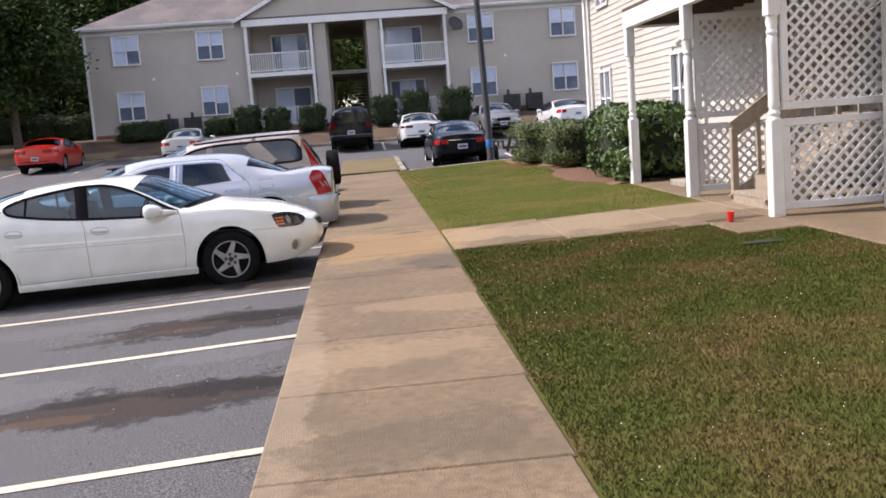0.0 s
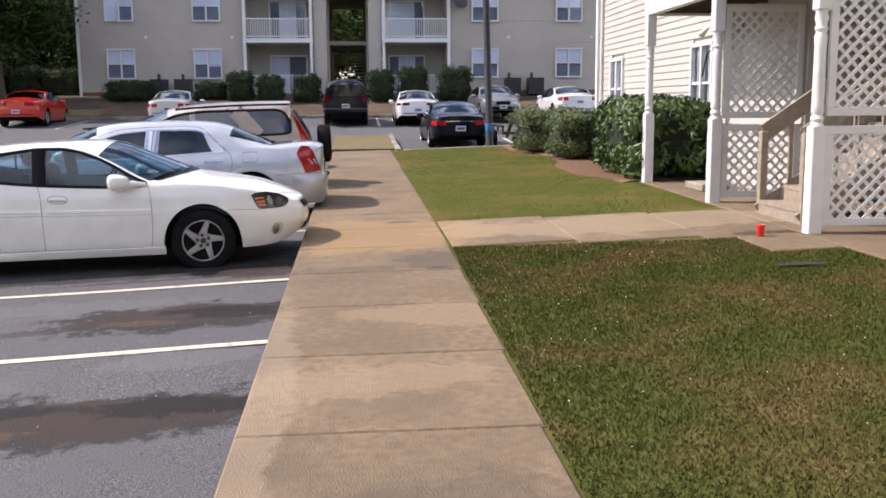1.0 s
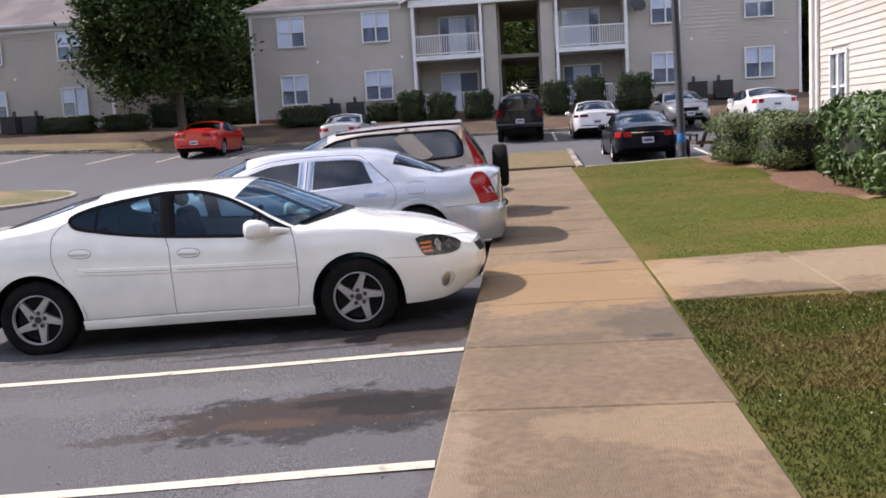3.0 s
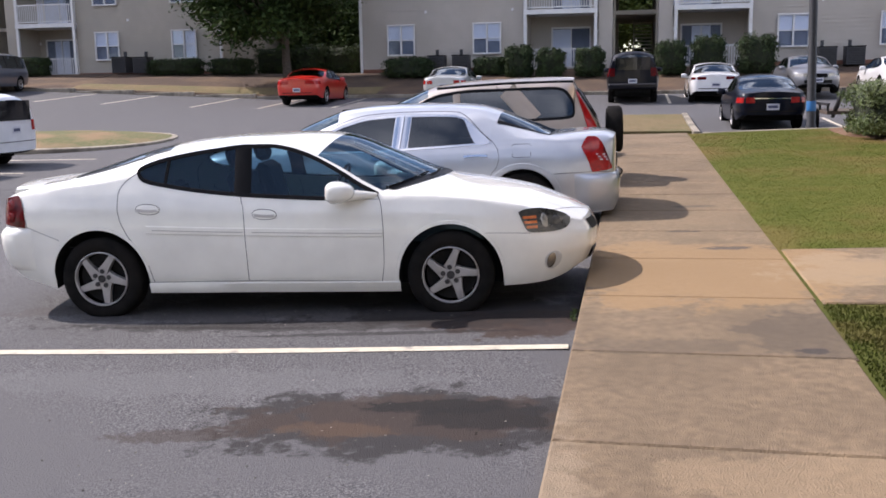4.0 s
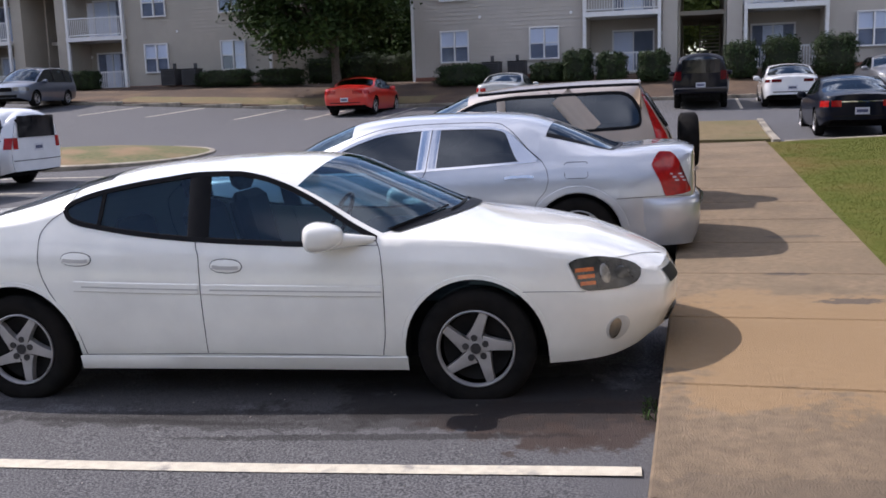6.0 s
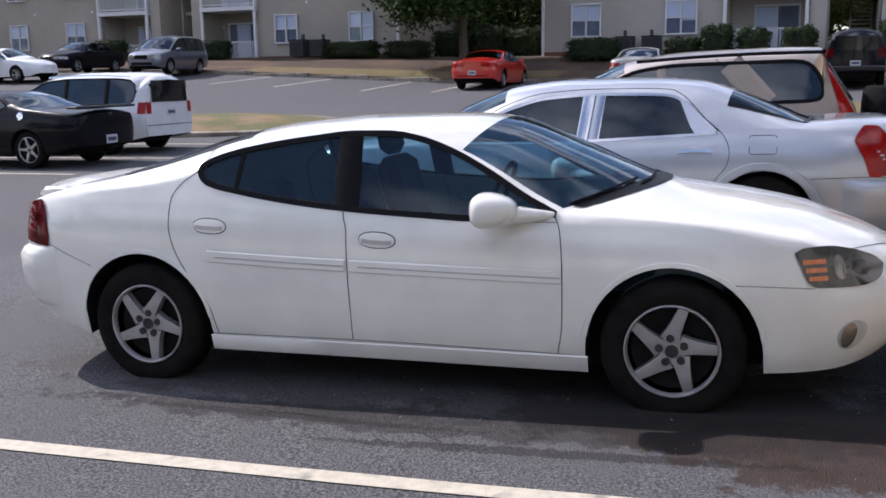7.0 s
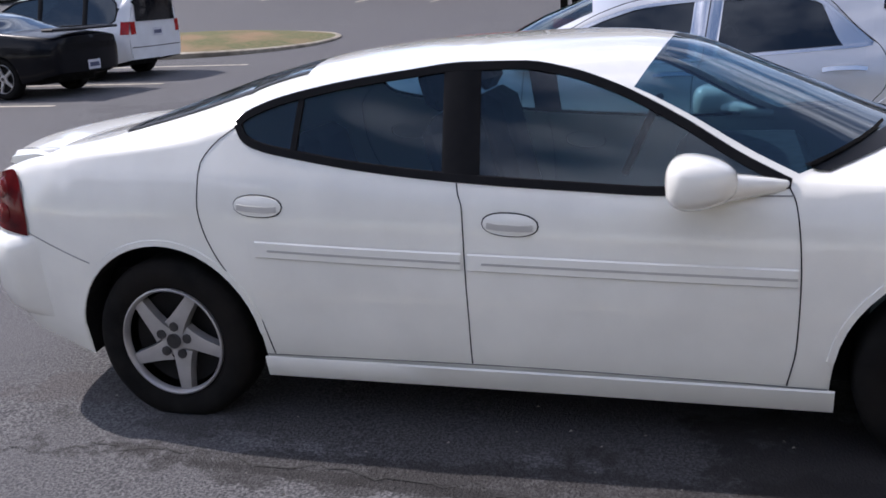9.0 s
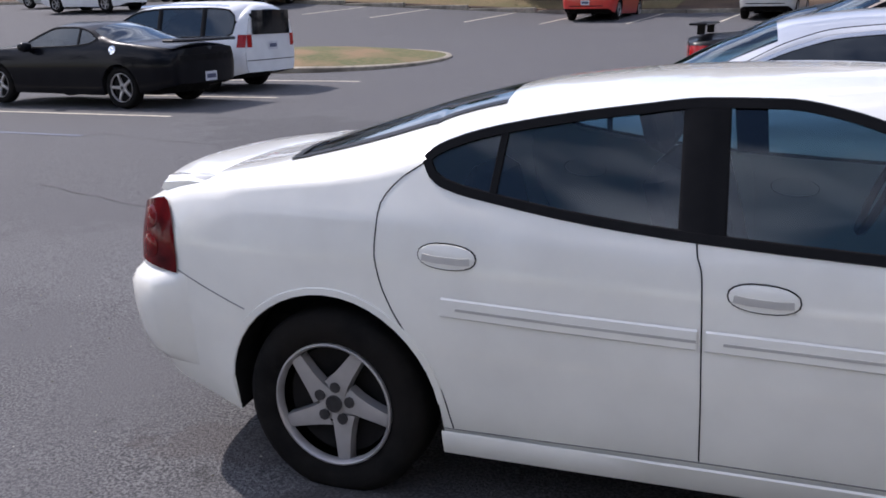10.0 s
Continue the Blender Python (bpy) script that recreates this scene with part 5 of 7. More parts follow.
oak = tree("oak_tree", "broad dark-leaved shade tree between the blocks", -16.7, 48.9, bank(-16.7, 48.9), 2.2, (-0.9, 0, 5.1), (3.7, 3.4, 3.3), 42000, 0.10, 3)
wood = tree("woodland_tree", "tall dark tree of the wood round the lot, some added unseen", -17.5, 68, -0.7, 4.4, (0, 0, 8.6), (5.0, 4.5, 6.0), 15000, 0.17, 8, 1.3)
# the last two rows stand out of view, added to darken reflections
for k, (x, y, s) in enumerate(((-21.5, 72, 1.1), (-13.5, 71, 1.2), (-19.6, 63.5, 0.72), (-15.6, 62.5, 0.7), (-16.9, 60.5, 0.6), (-9.5, 80, 1.5), (-26.0, 80, 1.5), (-17.5, 82, 1.7), (-5.0, 78, 1.0), (0.8, 84, 1.2), (6, 80, 1.2), (17.5, 66, 1.1), (16.3, 59, 0.8), (22, 62, 1.2), (28, 60, 1.3), (20, 76, 1.4), (-66, 58, 1.3), (-70, 46, 1.4), (-68, 70, 1.5), (-54, 74, 1.4), (-40, 76, 1.3), *((-58 + 9.5 * i, -34 - 5 * (i % 2), 1.25) for i in range(11)), *((-74, -20 + 12 * i, 1.35) for i in range(5)))):
    c = copy_thing(wood, pose(x, y, far_ground(x, y) + 0.2, 0, 0, k * 67))
    c.scale = (s, s, s)

# leaf colour raised to paint sunlight on the foliage seen through the passages
light = tree("young_tree", "tree behind the open passage, sunlight in its light-green leaf colour", -1.9, 70.0, -0.75, 3.2, (0, 0, 6.9), (2.4, 2.2, 3.8), 7000, 0.11, 12, 0.6, surf("sunlit_leaves", (0.10, 0.15, 0.035), (0.17, 0.21, 0.055), 1.5, 0.6, island=0.4, spec=0.2))
for x, y in ((1.6, 72.5), (-36.4, 70.0), (-33.6, 73.0)):
    copy_thing(light, pose(x, y, far_ground(x, y) + 0.15, 0, 0, x * 40))

# ---- near apartment building with its stair porch ----
near = empty("near_apartment_building", pose(0, 0, 0), "cream lap-sided apartment building with a white porch", "apartment building", "apartment buildings")
WX = 5.9
holes = [(21.95, 22.98), (16.62, 17.66)]
wz = {0: (1.32, 2.68), 1: (4.1, 5.5)}
core = bmesh.new()
for a, b in ((13.4, 16.62), (17.66, 21.95), (22.98, 24.0)):
    box(core, (WX + 0.14, (a + b) / 2, 3.2), (0.24, b - a, 6.0))
for a, b in holes:
    for z0, z1 in ((0.2, 1.30), (2.70, 4.08), (5.52, 6.2)):
        box(core, (WX + 0.14, (a + b) / 2, (z0 + z1) / 2), (0.24, b - a, z1 - z0))
part("wall", core, M_BOARD, near)
boxed("wall", (11.0, 24.12, 3.2), (10.2, 0.22, 6.0), M_BOARD, near)
boxed("wall", (WX + 0.14, 0.9, 3.2), (0.24, 19.2, 6.0), M_BOARD, near)
boxed("stairwell_wall", (9.2, 12.0, 3.2), (0.2, 3.2, 6.0), M_SHADE, near)
boxed("stairwell_wall", (7.7, 13.5, 3.2), (3.0, 0.16, 6.0), M_BOARD, near)
raw("roof", [(4.2, -9, 6.25), (16.6, -9, 6.25), (16.6, 24.8, 6.25), (4.2, 24.8, 6.25), (10.4, -4, 9.2), (10.4, 19.0, 9.2), (4.2, -9, 6.15), (16.6, -9, 6.15), (16.6, 24.8, 6.15), (4.2, 24.8, 6.15)], [(0, 1, 4), (1, 2, 5, 4), (2, 3, 5), (3, 0, 4, 5), (0, 6, 7, 1), (1, 7, 8, 2), (2, 8, 9, 3), (3, 9, 6, 0), (6, 9, 8, 7)], M_SHINGLE, near)
boxed("corner_trim", (WX - 0.01, 24.16, 3.2), (0.15, 0.16, 6.0), M_WHITE, near, "", 0.01)
boxed("downpipe", (WX - 0.06, 23.75, 3.2), (0.06, 0.08, 6.0), M_WHITE, near, "", 0.015)


def board_mesh(L, pitch=0.13):
    """One lap board, its foot standing proud; built along y."""
    vs = []
    for y in (0, L):
        vs += [(0.02, y, 0), (-0.022, y, 0.0), (-0.022, y, 0.010), (-0.004, y, pitch + 0.012), (0.02, y, pitch + 0.012)]
    fs = [(j, j + 1, j + 6, j + 5) for j in range(4)] + [(4, 3, 2, 1, 0), (5, 6, 7, 8, 9)]
    me = bpy.data.meshes.new("siding_board")
    me.from_pydata(vs, [], fs)
    me.materials.append(M_BOARD)
    return me


boards = {}
z = 0.30
while z < 6.1:
    spans = [(13.45, 24.08)]
    for a, b in holes:
        for z0, z1 in wz.values():
            if z0 - 0.12 < z < z1:
                nxt = []
                for p, q in spans:
                    nxt += [(p, a), (b, q)] if p < a and q > b else [(p, q)]
                spans = nxt
    for p, q in spans:
        key = round(q - p, 2)
        boards[key] = boards.get(key) or board_mesh(q - p)
        o = new("siding_board", boards[key])
        o.parent = near
        o.matrix_basis = pose(WX, p, z)
    z += 0.13
for a, b in holes:
    for k, (z0, z1) in wz.items():
        w = window(near, WX - 0.0, (a + b) / 2, z0, b - a, z1 - z0, (0.12, 0.12), face="-x", muntin=True)
w = raw("flood_lamp", *spin([(0.0, 0.0), (0.03, 0.0), (0.05, -0.1), (0.07, -0.16), (0.0, -0.15)], 12), M_WHITE, near, "small white flood lamp")
w.matrix_basis = pose(5.72, 16.55, 2.86, 25, 40, 0)
cable = smooth_line([(15.2, 3.0), (15.6, 2.75), (16.4, 2.65), (16.9, 2.45), (17.1, 2.1)], 18)
raw("cable", [(5.86 + d, y, zz) for y, zz in cable for d in (-0.012, 0.012)], grid_faces(19, 2), M_BLACK, near)


def turned_post(x, y, z0, z1, label="white turned porch post"):
    """Square foot and head with a ringed round shaft between."""
    p = empty("porch_post", pose(x, y, z0), label, "post", "porch posts")
    h = z1 - z0
    boxed("foot", (0, 0, 0.56), (0.15, 0.15, 1.12), M_WHITE, p, "", 0.012)
    boxed("head", (0, 0, h - 0.24), (0.15, 0.15, 0.48), M_WHITE, p, "", 0.012)
    prof = [(0.074, 1.12), (0.055, 1.15), (0.07, 1.19), (0.052, 1.23), (0.066, 1.27), (0.062, 1.32), (0.058, h - 0.85), (0.066, h - 0.74), (0.052, h - 0.70), (0.068, h - 0.66), (0.052, h - 0.62), (0.07, h - 0.56), (0.06, h - 0.50), (0.074, h - 0.475)]
    raw("shaft", *spin(prof, 20), M_WHITE, p, smooth=40)
    return p


PX = 4.70
for y in (10.62, 13.42, 16.3):
    turned_post(PX, y, lawn(PX, y) - 0.02, 3.05)


def lattice(x0, x1, y, z0, z1, label):
    """A framed panel of crossed slats in the plane y."""
    p = empty("lattice_panel", pose(0, y, 0), label, "lattice", "porch lattices")
    f = 0.085
    for cx, cz, sx, sz in (((x0 + x1) / 2, z0 + f / 2, x1 - x0, f), ((x0 + x1) / 2, z1 - f / 2, x1 - x0, f), (x0 + f / 2, (z0 + z1) / 2, f, z1 - z0 - 2 * f), (x1 - f / 2, (z0 + z1) / 2, f, z1 - z0 - 2 * f)):
        boxed("frame_bar", (cx, 0, cz), (sx, 0.05, sz), M_WHITE, p, "", 0.006)
    a0, a1, b0, b1 = x0 + f * 0.7, x1 - f * 0.7, z0 + f * 0.7, z1 - f * 0.7
    step, wd = 0.142, 0.036
    for sgn, yy in ((1, -0.008), (-1, 0.008)):
        c = -(a1 - a0) - (b1 - b0)
        while c < (a1 - a0) + (b1 - b0):
            # slat along x - x_ref = sgn * (z - z_ref)
            pts = []
            xr = a0 + c
            lo = max(b0, b0 + (a0 - xr) if sgn > 0 else b0 + (xr - a1))
            hi = min(b1, b0 + (a1 - xr) if sgn > 0 else b0 + (xr - a0))
            if hi - lo > 0.03:
                xa, xb = xr + sgn * (lo - b0), xr + sgn * (hi - b0)
                L = math.hypot(xb - xa, hi - lo)
                o = boxed("slat", (0, 0, 0), (wd, 0.010, L), M_WHITE, p)
                o.matrix_basis = Matrix.Translation(((xa + xb) / 2, yy, (lo + hi) / 2)) @ Matrix.Rotation(sgn * math.pi / 4, 4, "Y")
            c += step
    return p


g2, g1 = lawn(PX, 13.4), lawn(PX, 10.6)
lattice(4.79, 5.86, 13.42, g2 + 0.06, g2 + 1.02, "white lattice panel, lower")
lattice(4.79, 5.86, 13.42, g2 + 1.10, 2.92, "white lattice panel, upper")
lattice(4.79, 7.3, 10.62, g1 + 0.06, g1 + 1.10, "white lattice panel beside the stair, lower")
lattice(4.79, 7.3, 10.62, g1 + 1.20, 3.1, "white lattice panel beside the stair, upper")
# deck over the porch
deck = empty("porch_deck", pose(0, 0, 0), "upper porch deck with white beams and dark joists", "deck")
boxed("beam", (PX, 13.4, 3.18), (0.12, 6.1, 0.28), M_WHITE, deck, "white front beam", 0.008)
boxed("beam", (5.3, 16.36, 3.18), (1.1, 0.10, 0.28), M_WHITE, deck, "", 0.008)
boxed("beam", (6.1, 10.56, 3.18), (2.7, 0.10, 0.28), M_WHITE, deck, "", 0.008)
# joists and boards carry the underside's shade in their dark colour
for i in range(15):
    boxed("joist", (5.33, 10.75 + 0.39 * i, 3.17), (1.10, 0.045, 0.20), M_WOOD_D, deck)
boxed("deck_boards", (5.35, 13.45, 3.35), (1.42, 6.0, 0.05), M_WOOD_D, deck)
rb = bmesh.new()
box(rb, (PX, 13.4, 4.35), (0.07, 5.7, 0.06))
box(rb, (PX, 13.4, 3.50), (0.05, 5.7, 0.06))
rr_ = part("railing", rb, M_WHITE, deck)
for i in range(46):
    boxed("baluster", (PX, 10.7 + 0.122 * i, 3.92), (0.035, 0.035, 0.80), M_WHITE, rr_)

# stair up into the building with a weathered wooden rail
st = empty("porch_stair", pose(0, 0, 0), "wooden stair with weathered rails behind the lattice", "stair")
for i in range(11):
    boxed("tread", (4.98 + 0.27 * i, 11.75, g1 + 0.16 + 0.185 * i), (0.30, 1.05, 0.045), M_WOOD, st)
    boxed("riser", (4.85 + 0.27 * i, 11.75, g1 + 0.06 + 0.185 * i), (0.025, 1.03, 0.16), M_WOOD, st)
for y in (11.2, 12.3):
    L = math.hypot(2.97, 2.03)
    o = boxed("stringer", (0, 0, 0), (L, 0.045, 0.26), M_WOOD, st)
    o.matrix_basis = Matrix.Translation((6.35, y, g1 + 1.02)) @ Matrix.Rotation(-math.atan2(2.03, 2.97), 4, "Y")
    o = boxed("handrail", (0, 0, 0), (L, 0.045, 0.20), M_WOOD, st)
    o.matrix_basis = Matrix.Translation((6.37, y, g1 + 2.0)) @ Matrix.Rotation(-math.atan2(2.03, 2.97), 4, "Y")
    boxed("newel", (4.88, y, g1 + 0.50), (0.085, 0.09, 1.0), M_WOOD, st, "", 0.006)
    for i in range(1, 9):
        boxed("baluster", (4.95 + 0.27 * i, y, g1 + 0.62 + 0.185 * i), (0.05, 0.035, 0.85), M_WOOD, st)
step_ = boxed("splash_block", (5.25, 15.0, lawn(5.2, 15.0) + 0.05), (0.5, 0.75, 0.11), M_KERB, None, "", 0.015)
tagged(step_, "low grey concrete block on the porch floor", "block")

# red cup by the path
cv_, cf_ = spin([(0.0, 0.0), (0.032, 0.0), (0.034, 0.01), (0.045, 0.115), (0.048, 0.118), (0.046, 0.121), (0.041, 0.115), (0.03, 0.012), (0.0, 0.012)], 20)
cup = raw("cup", cv_, cf_, M_CUP, smooth=35)
cup.matrix_world = pose(4.12, 10.55, lawn(4.12, 10.55))
tagged(cup, "red plastic drinking cup standing beside the path", "cup")

# lamp pole with blue tape
pole = empty("lamp_pole", pose(3.80, 28.2, lot(3.8, 28.2) + 0.02, 0, -1.4, 0), "tall black lamp pole with a blue band", "lamp pole")
raw("shaft", *spin([(0.0, 0.0), (0.13, 0.0), (0.13, 0.25), (0.105, 0.3), (0.08, 7.2), (0.0, 7.2)], 16), M_POLE, pole, smooth=40)
raw("tape", *spin([(0.108, 0.62), (0.11, 0.63), (0.11, 0.84), (0.107, 0.85)], 16), M_TAPE, pole, "torn blue tape", smooth=40)
boxed("lamp_head", (0.0, -0.3, 7.25), (0.35, 0.7, 0.16), M_POLE, pole, "", 0.04)
boxed("lens", (0.0, -0.35, 7.165), (0.26, 0.45, 0.02), M_LENS, pole)

# small open trailer behind the shrubs
tr = empty("utility_trailer", pose(5.0, 29.9, lot(5.0, 29.9)), "small dark utility trailer with a raised tongue", "trailer")
boxed("bed", (0, 0, 0.52), (1.5, 2.2, 0.08), M_WOOD_D, tr)
for s in (-1, 1):
    boxed("side_rail", (0.72 * s, 0, 0.72), (0.05, 2.2, 0.06), M_POLE, tr)
    for y in (-1.0, 0, 1.0):
        boxed("stake", (0.72 * s, y, 0.62), (0.05, 0.05, 0.24), M_POLE, tr)
    w = raw("tyre", *spin([(0.12, -0.08), (0.28, -0.09), (0.31, -0.05), (0.31, 0.05), (0.28, 0.09), (0.12, 0.08)], 24), M_RUBBER, tr, smooth=50)
    w.matrix_basis = pose(0.86 * s, 0, 0.31, 0, 90, 0)
    w2 = raw("hub", *spin([(0.0, 0.04), (0.1, 0.06), (0.13, 0.07)], 14), M_ALLOY, tr, smooth=50)
    w2.matrix_basis = pose(0.90 * s, 0, 0.31, 0, 90 * s, 0)
o = boxed("tongue", (0, 0, 0), (0.08, 1.3, 0.08), M_POLE, tr)
o.matrix_basis = pose(-0.55, -1.3, 0.75, -30, 0, 0)


# ---- the cars' shapes ----
WHITE_SEDAN = dict(
    ends=(-0.855, 3.848), axles=(0.0, 2.807), radius=0.335, rim=0.222, arch=0.40, track=1.57, style="star", rows=(16, 12),
    top=[(-0.855, 1.00), (-0.738, 1.045), (-0.483, 1.085), (-0.3, 1.12), (0.0, 1.21), (0.35, 1.315), (0.7, 1.385), (1.05, 1.415), (1.4, 1.42), (1.62, 1.412), (1.78, 1.385), (2.0, 1.235), (2.25, 1.058), (2.45, 1.022), (2.8, 0.985), (3.2, 0.93), (3.512, 0.855), (3.714, 0.79), (3.848, 0.72)],
    belt=[(-0.855, 0.94), (-0.446, 1.00), (0.3, 0.99), (1.2, 0.955), (2.0, 0.925), (2.4, 0.92), (2.9, 0.90), (3.4, 0.80), (3.848, 0.66)],
    half=[(-0.855, 0.72), (-0.833, 0.765), (-0.775, 0.82), (-0.629, 0.87), (-0.3, 0.905), (0.5, 0.905), (1.3, 0.90), (2.3, 0.905), (2.9, 0.905), (3.2, 0.87), (3.456, 0.80), (3.646, 0.71), (3.781, 0.60), (3.848, 0.52)],
    low=[(-0.855, 0.44), (-0.738, 0.36), (-0.519, 0.29), (-0.388, 0.25), (0.0, 0.25), (1.4, 0.235), (2.8, 0.23), (3.25, 0.235), (3.55, 0.245), (3.75, 0.285), (3.848, 0.34)],
    edge=[(-0.855, 0.97), (-0.592, 1.045), (-0.3, 1.075), (0.0, 1.10), (0.2, 1.135), (0.335, 1.172), (2.265, 0.962), (2.5, 0.955), (2.9, 0.925), (3.3, 0.85), (3.624, 0.76), (3.848, 0.68)],
    glo=[(0.335, 1.172), (0.36, 1.128), (0.42, 1.095), (0.56, 1.065), (0.865, 1.015), (1.19, 0.980), (1.6, 0.952), (1.885, 0.938), (2.1, 0.945), (2.265, 0.962)],
    gup=[(0.335, 1.172), (0.36, 1.195), (0.50, 1.248), (0.61, 1.272), (0.80, 1.303), (0.98, 1.325), (1.19, 1.345), (1.40, 1.342), (1.55, 1.315), (1.71, 1.26), (1.92, 1.155), (2.12, 1.035), (2.265, 0.962)],
    bow=[(-0.855, -0.10), (-0.519, -0.14), (-0.2, -0.14), (0.5, -0.10), (1.1, 0.0), (1.62, 0.06), (1.78, 0.12), (2.0, 0.28), (2.25, 0.45), (2.45, 0.38), (2.8, 0.22), (3.3, 0.12), (3.848, 0.10)],
    ws=(1.76, 2.245), rs=(-0.22, 0.56), rear_pillar=0.33, posts=[(0.575, 0.022, 0.10), (1.19, 0.112, -0.04)], panes=["quarter_window", "rear_side_window", "front_side_window"],
    mirror=(1.97, 0.995), mirror_foot=2.27, seat=1.15, bench=0.25, plate=0.70, trim=0.026, turned=0.0, rake=(3.35, 0.60, 0.55, 0.45), pillar=0.055, lean=0.44)


def scaled(base, **kw):
    d = dict(base)
    d.update(kw)
    return d


SEDAN = dict(
    ends=(-1.02, 3.68), axles=(0.0, 2.75), radius=0.325, rim=0.21, arch=0.375, track=1.55, style="five", rows=(9, 8),
    top=[(-1.02, 0.98), (-0.8, 1.03), (-0.35, 1.06), (0.0, 1.20), (0.4, 1.36), (0.8, 1.43), (1.3, 1.44), (1.7, 1.39), (2.1, 1.20), (2.5, 1.0), (3.0, 0.94), (3.5, 0.82), (3.68, 0.70)],
    belt=[(-1.02, 0.90), (0, 0.95), (1.2, 0.93), (2.3, 0.90), (3.2, 0.80), (3.68, 0.62)],
    half=[(-1.02, 0.70), (-0.95, 0.78), (-0.7, 0.86), (0.0, 0.89), (1.5, 0.885), (2.8, 0.88), (3.3, 0.82), (3.55, 0.68), (3.68, 0.55)],
    low=[(-1.02, 0.40), (-0.6, 0.28), (0, 0.22), (2.8, 0.21), (3.3, 0.23), (3.68, 0.36)],
    edge=[(-1.02, 0.93), (-0.3, 1.01), (0.0, 1.04), (0.15, 1.06), (2.2, 0.955), (2.6, 0.93), (3.2, 0.83), (3.68, 0.66)],
    glo=[(0.15, 1.06), (0.4, 1.0), (1.2, 0.955), (2.2, 0.955)],
    gup=[(0.15, 1.06), (0.5, 1.27), (0.9, 1.35), (1.4, 1.345), (1.7, 1.25), (2.0, 1.08), (2.2, 0.955)],
    bow=[(-1.02, -0.10), (-0.2, -0.14), (0.5, -0.08), (1.0, 0.0), (1.7, 0.06), (2.3, 0.25), (3.0, 0.14), (3.68, 0.12)],
    ws=(1.72, 2.27), rs=(-0.28, 0.55), posts=[(0.6, 0.03, 0.0), (1.1, 0.09, 0.0)], mirror=(1.9, 0.97), plate=0.66)

TALL = dict(
    ends=(-0.92, 3.50), axles=(0.0, 2.70), radius=0.34, rim=0.20, arch=0.395, track=1.56, style="five", rows=(9, 8),
    top=[(-0.92, 1.45), (-0.86, 1.60), (-0.7, 1.67), (0.0, 1.70), (1.0, 1.69), (1.55, 1.63), (1.9, 1.42), (2.3, 1.13), (2.7, 1.05), (3.2, 0.97), (3.50, 0.84)],
    belt=[(-0.92, 1.02), (0, 1.05), (1.2, 1.03), (2.3, 1.0), (3.1, 0.92), (3.50, 0.76)],
    half=[(-0.92, 0.82), (-0.86, 0.86), (-0.6, 0.90), (1.5, 0.90), (2.8, 0.88), (3.3, 0.80), (3.50, 0.66)],
    low=[(-0.92, 0.42), (-0.5, 0.33), (0, 0.27), (2.8, 0.27), (3.3, 0.30), (3.50, 0.40)],
    edge=[(-0.92, 1.40), (-0.80, 1.50), (-0.68, 1.30), (2.15, 1.03), (2.6, 1.0), (3.1, 0.92), (3.50, 0.78)],
    glo=[(-0.68, 1.30), (-0.62, 1.08), (0.3, 1.06), (1.2, 1.04), (2.15, 1.03)],
    gup=[(-0.68, 1.30), (-0.62, 1.52), (0.0, 1.57), (0.9, 1.57), (1.4, 1.52), (1.75, 1.33), (2.15, 1.03)],
    bow=[(-0.92, -0.06), (0.0, 0.0), (1.2, 0.0), (1.7, 0.08), (2.2, 0.26), (3.0, 0.14), (3.50, 0.12)],
    ws=(1.6, 2.22), rs=(-0.915, -0.875), posts=[(0.02, 0.12, 0.0), (1.0, 0.1, 0.0)], mirror=(1.85, 1.08), plate=0.75, lean=0.28, pillar=0.09)


def place(x, y, heading, nose=0.0, dz=0.0):
    """A car's pose with its rear axle at (x, y) on the asphalt."""
    return pose(x, y, lot(x, y) + dz, 0, -nose, heading)


M_LAMPSEG = surf("deep_red_lens", (0.13, 0.005, 0.006), (0.08, 0.004, 0.005), 16.0, 0.2, coat=0.15, spec=0.1)
M_SMOKE = surf("smoked_bowl", (0.14, 0.135, 0.12), (0.09, 0.088, 0.08), 16.0, 0.2, metal=0.5)

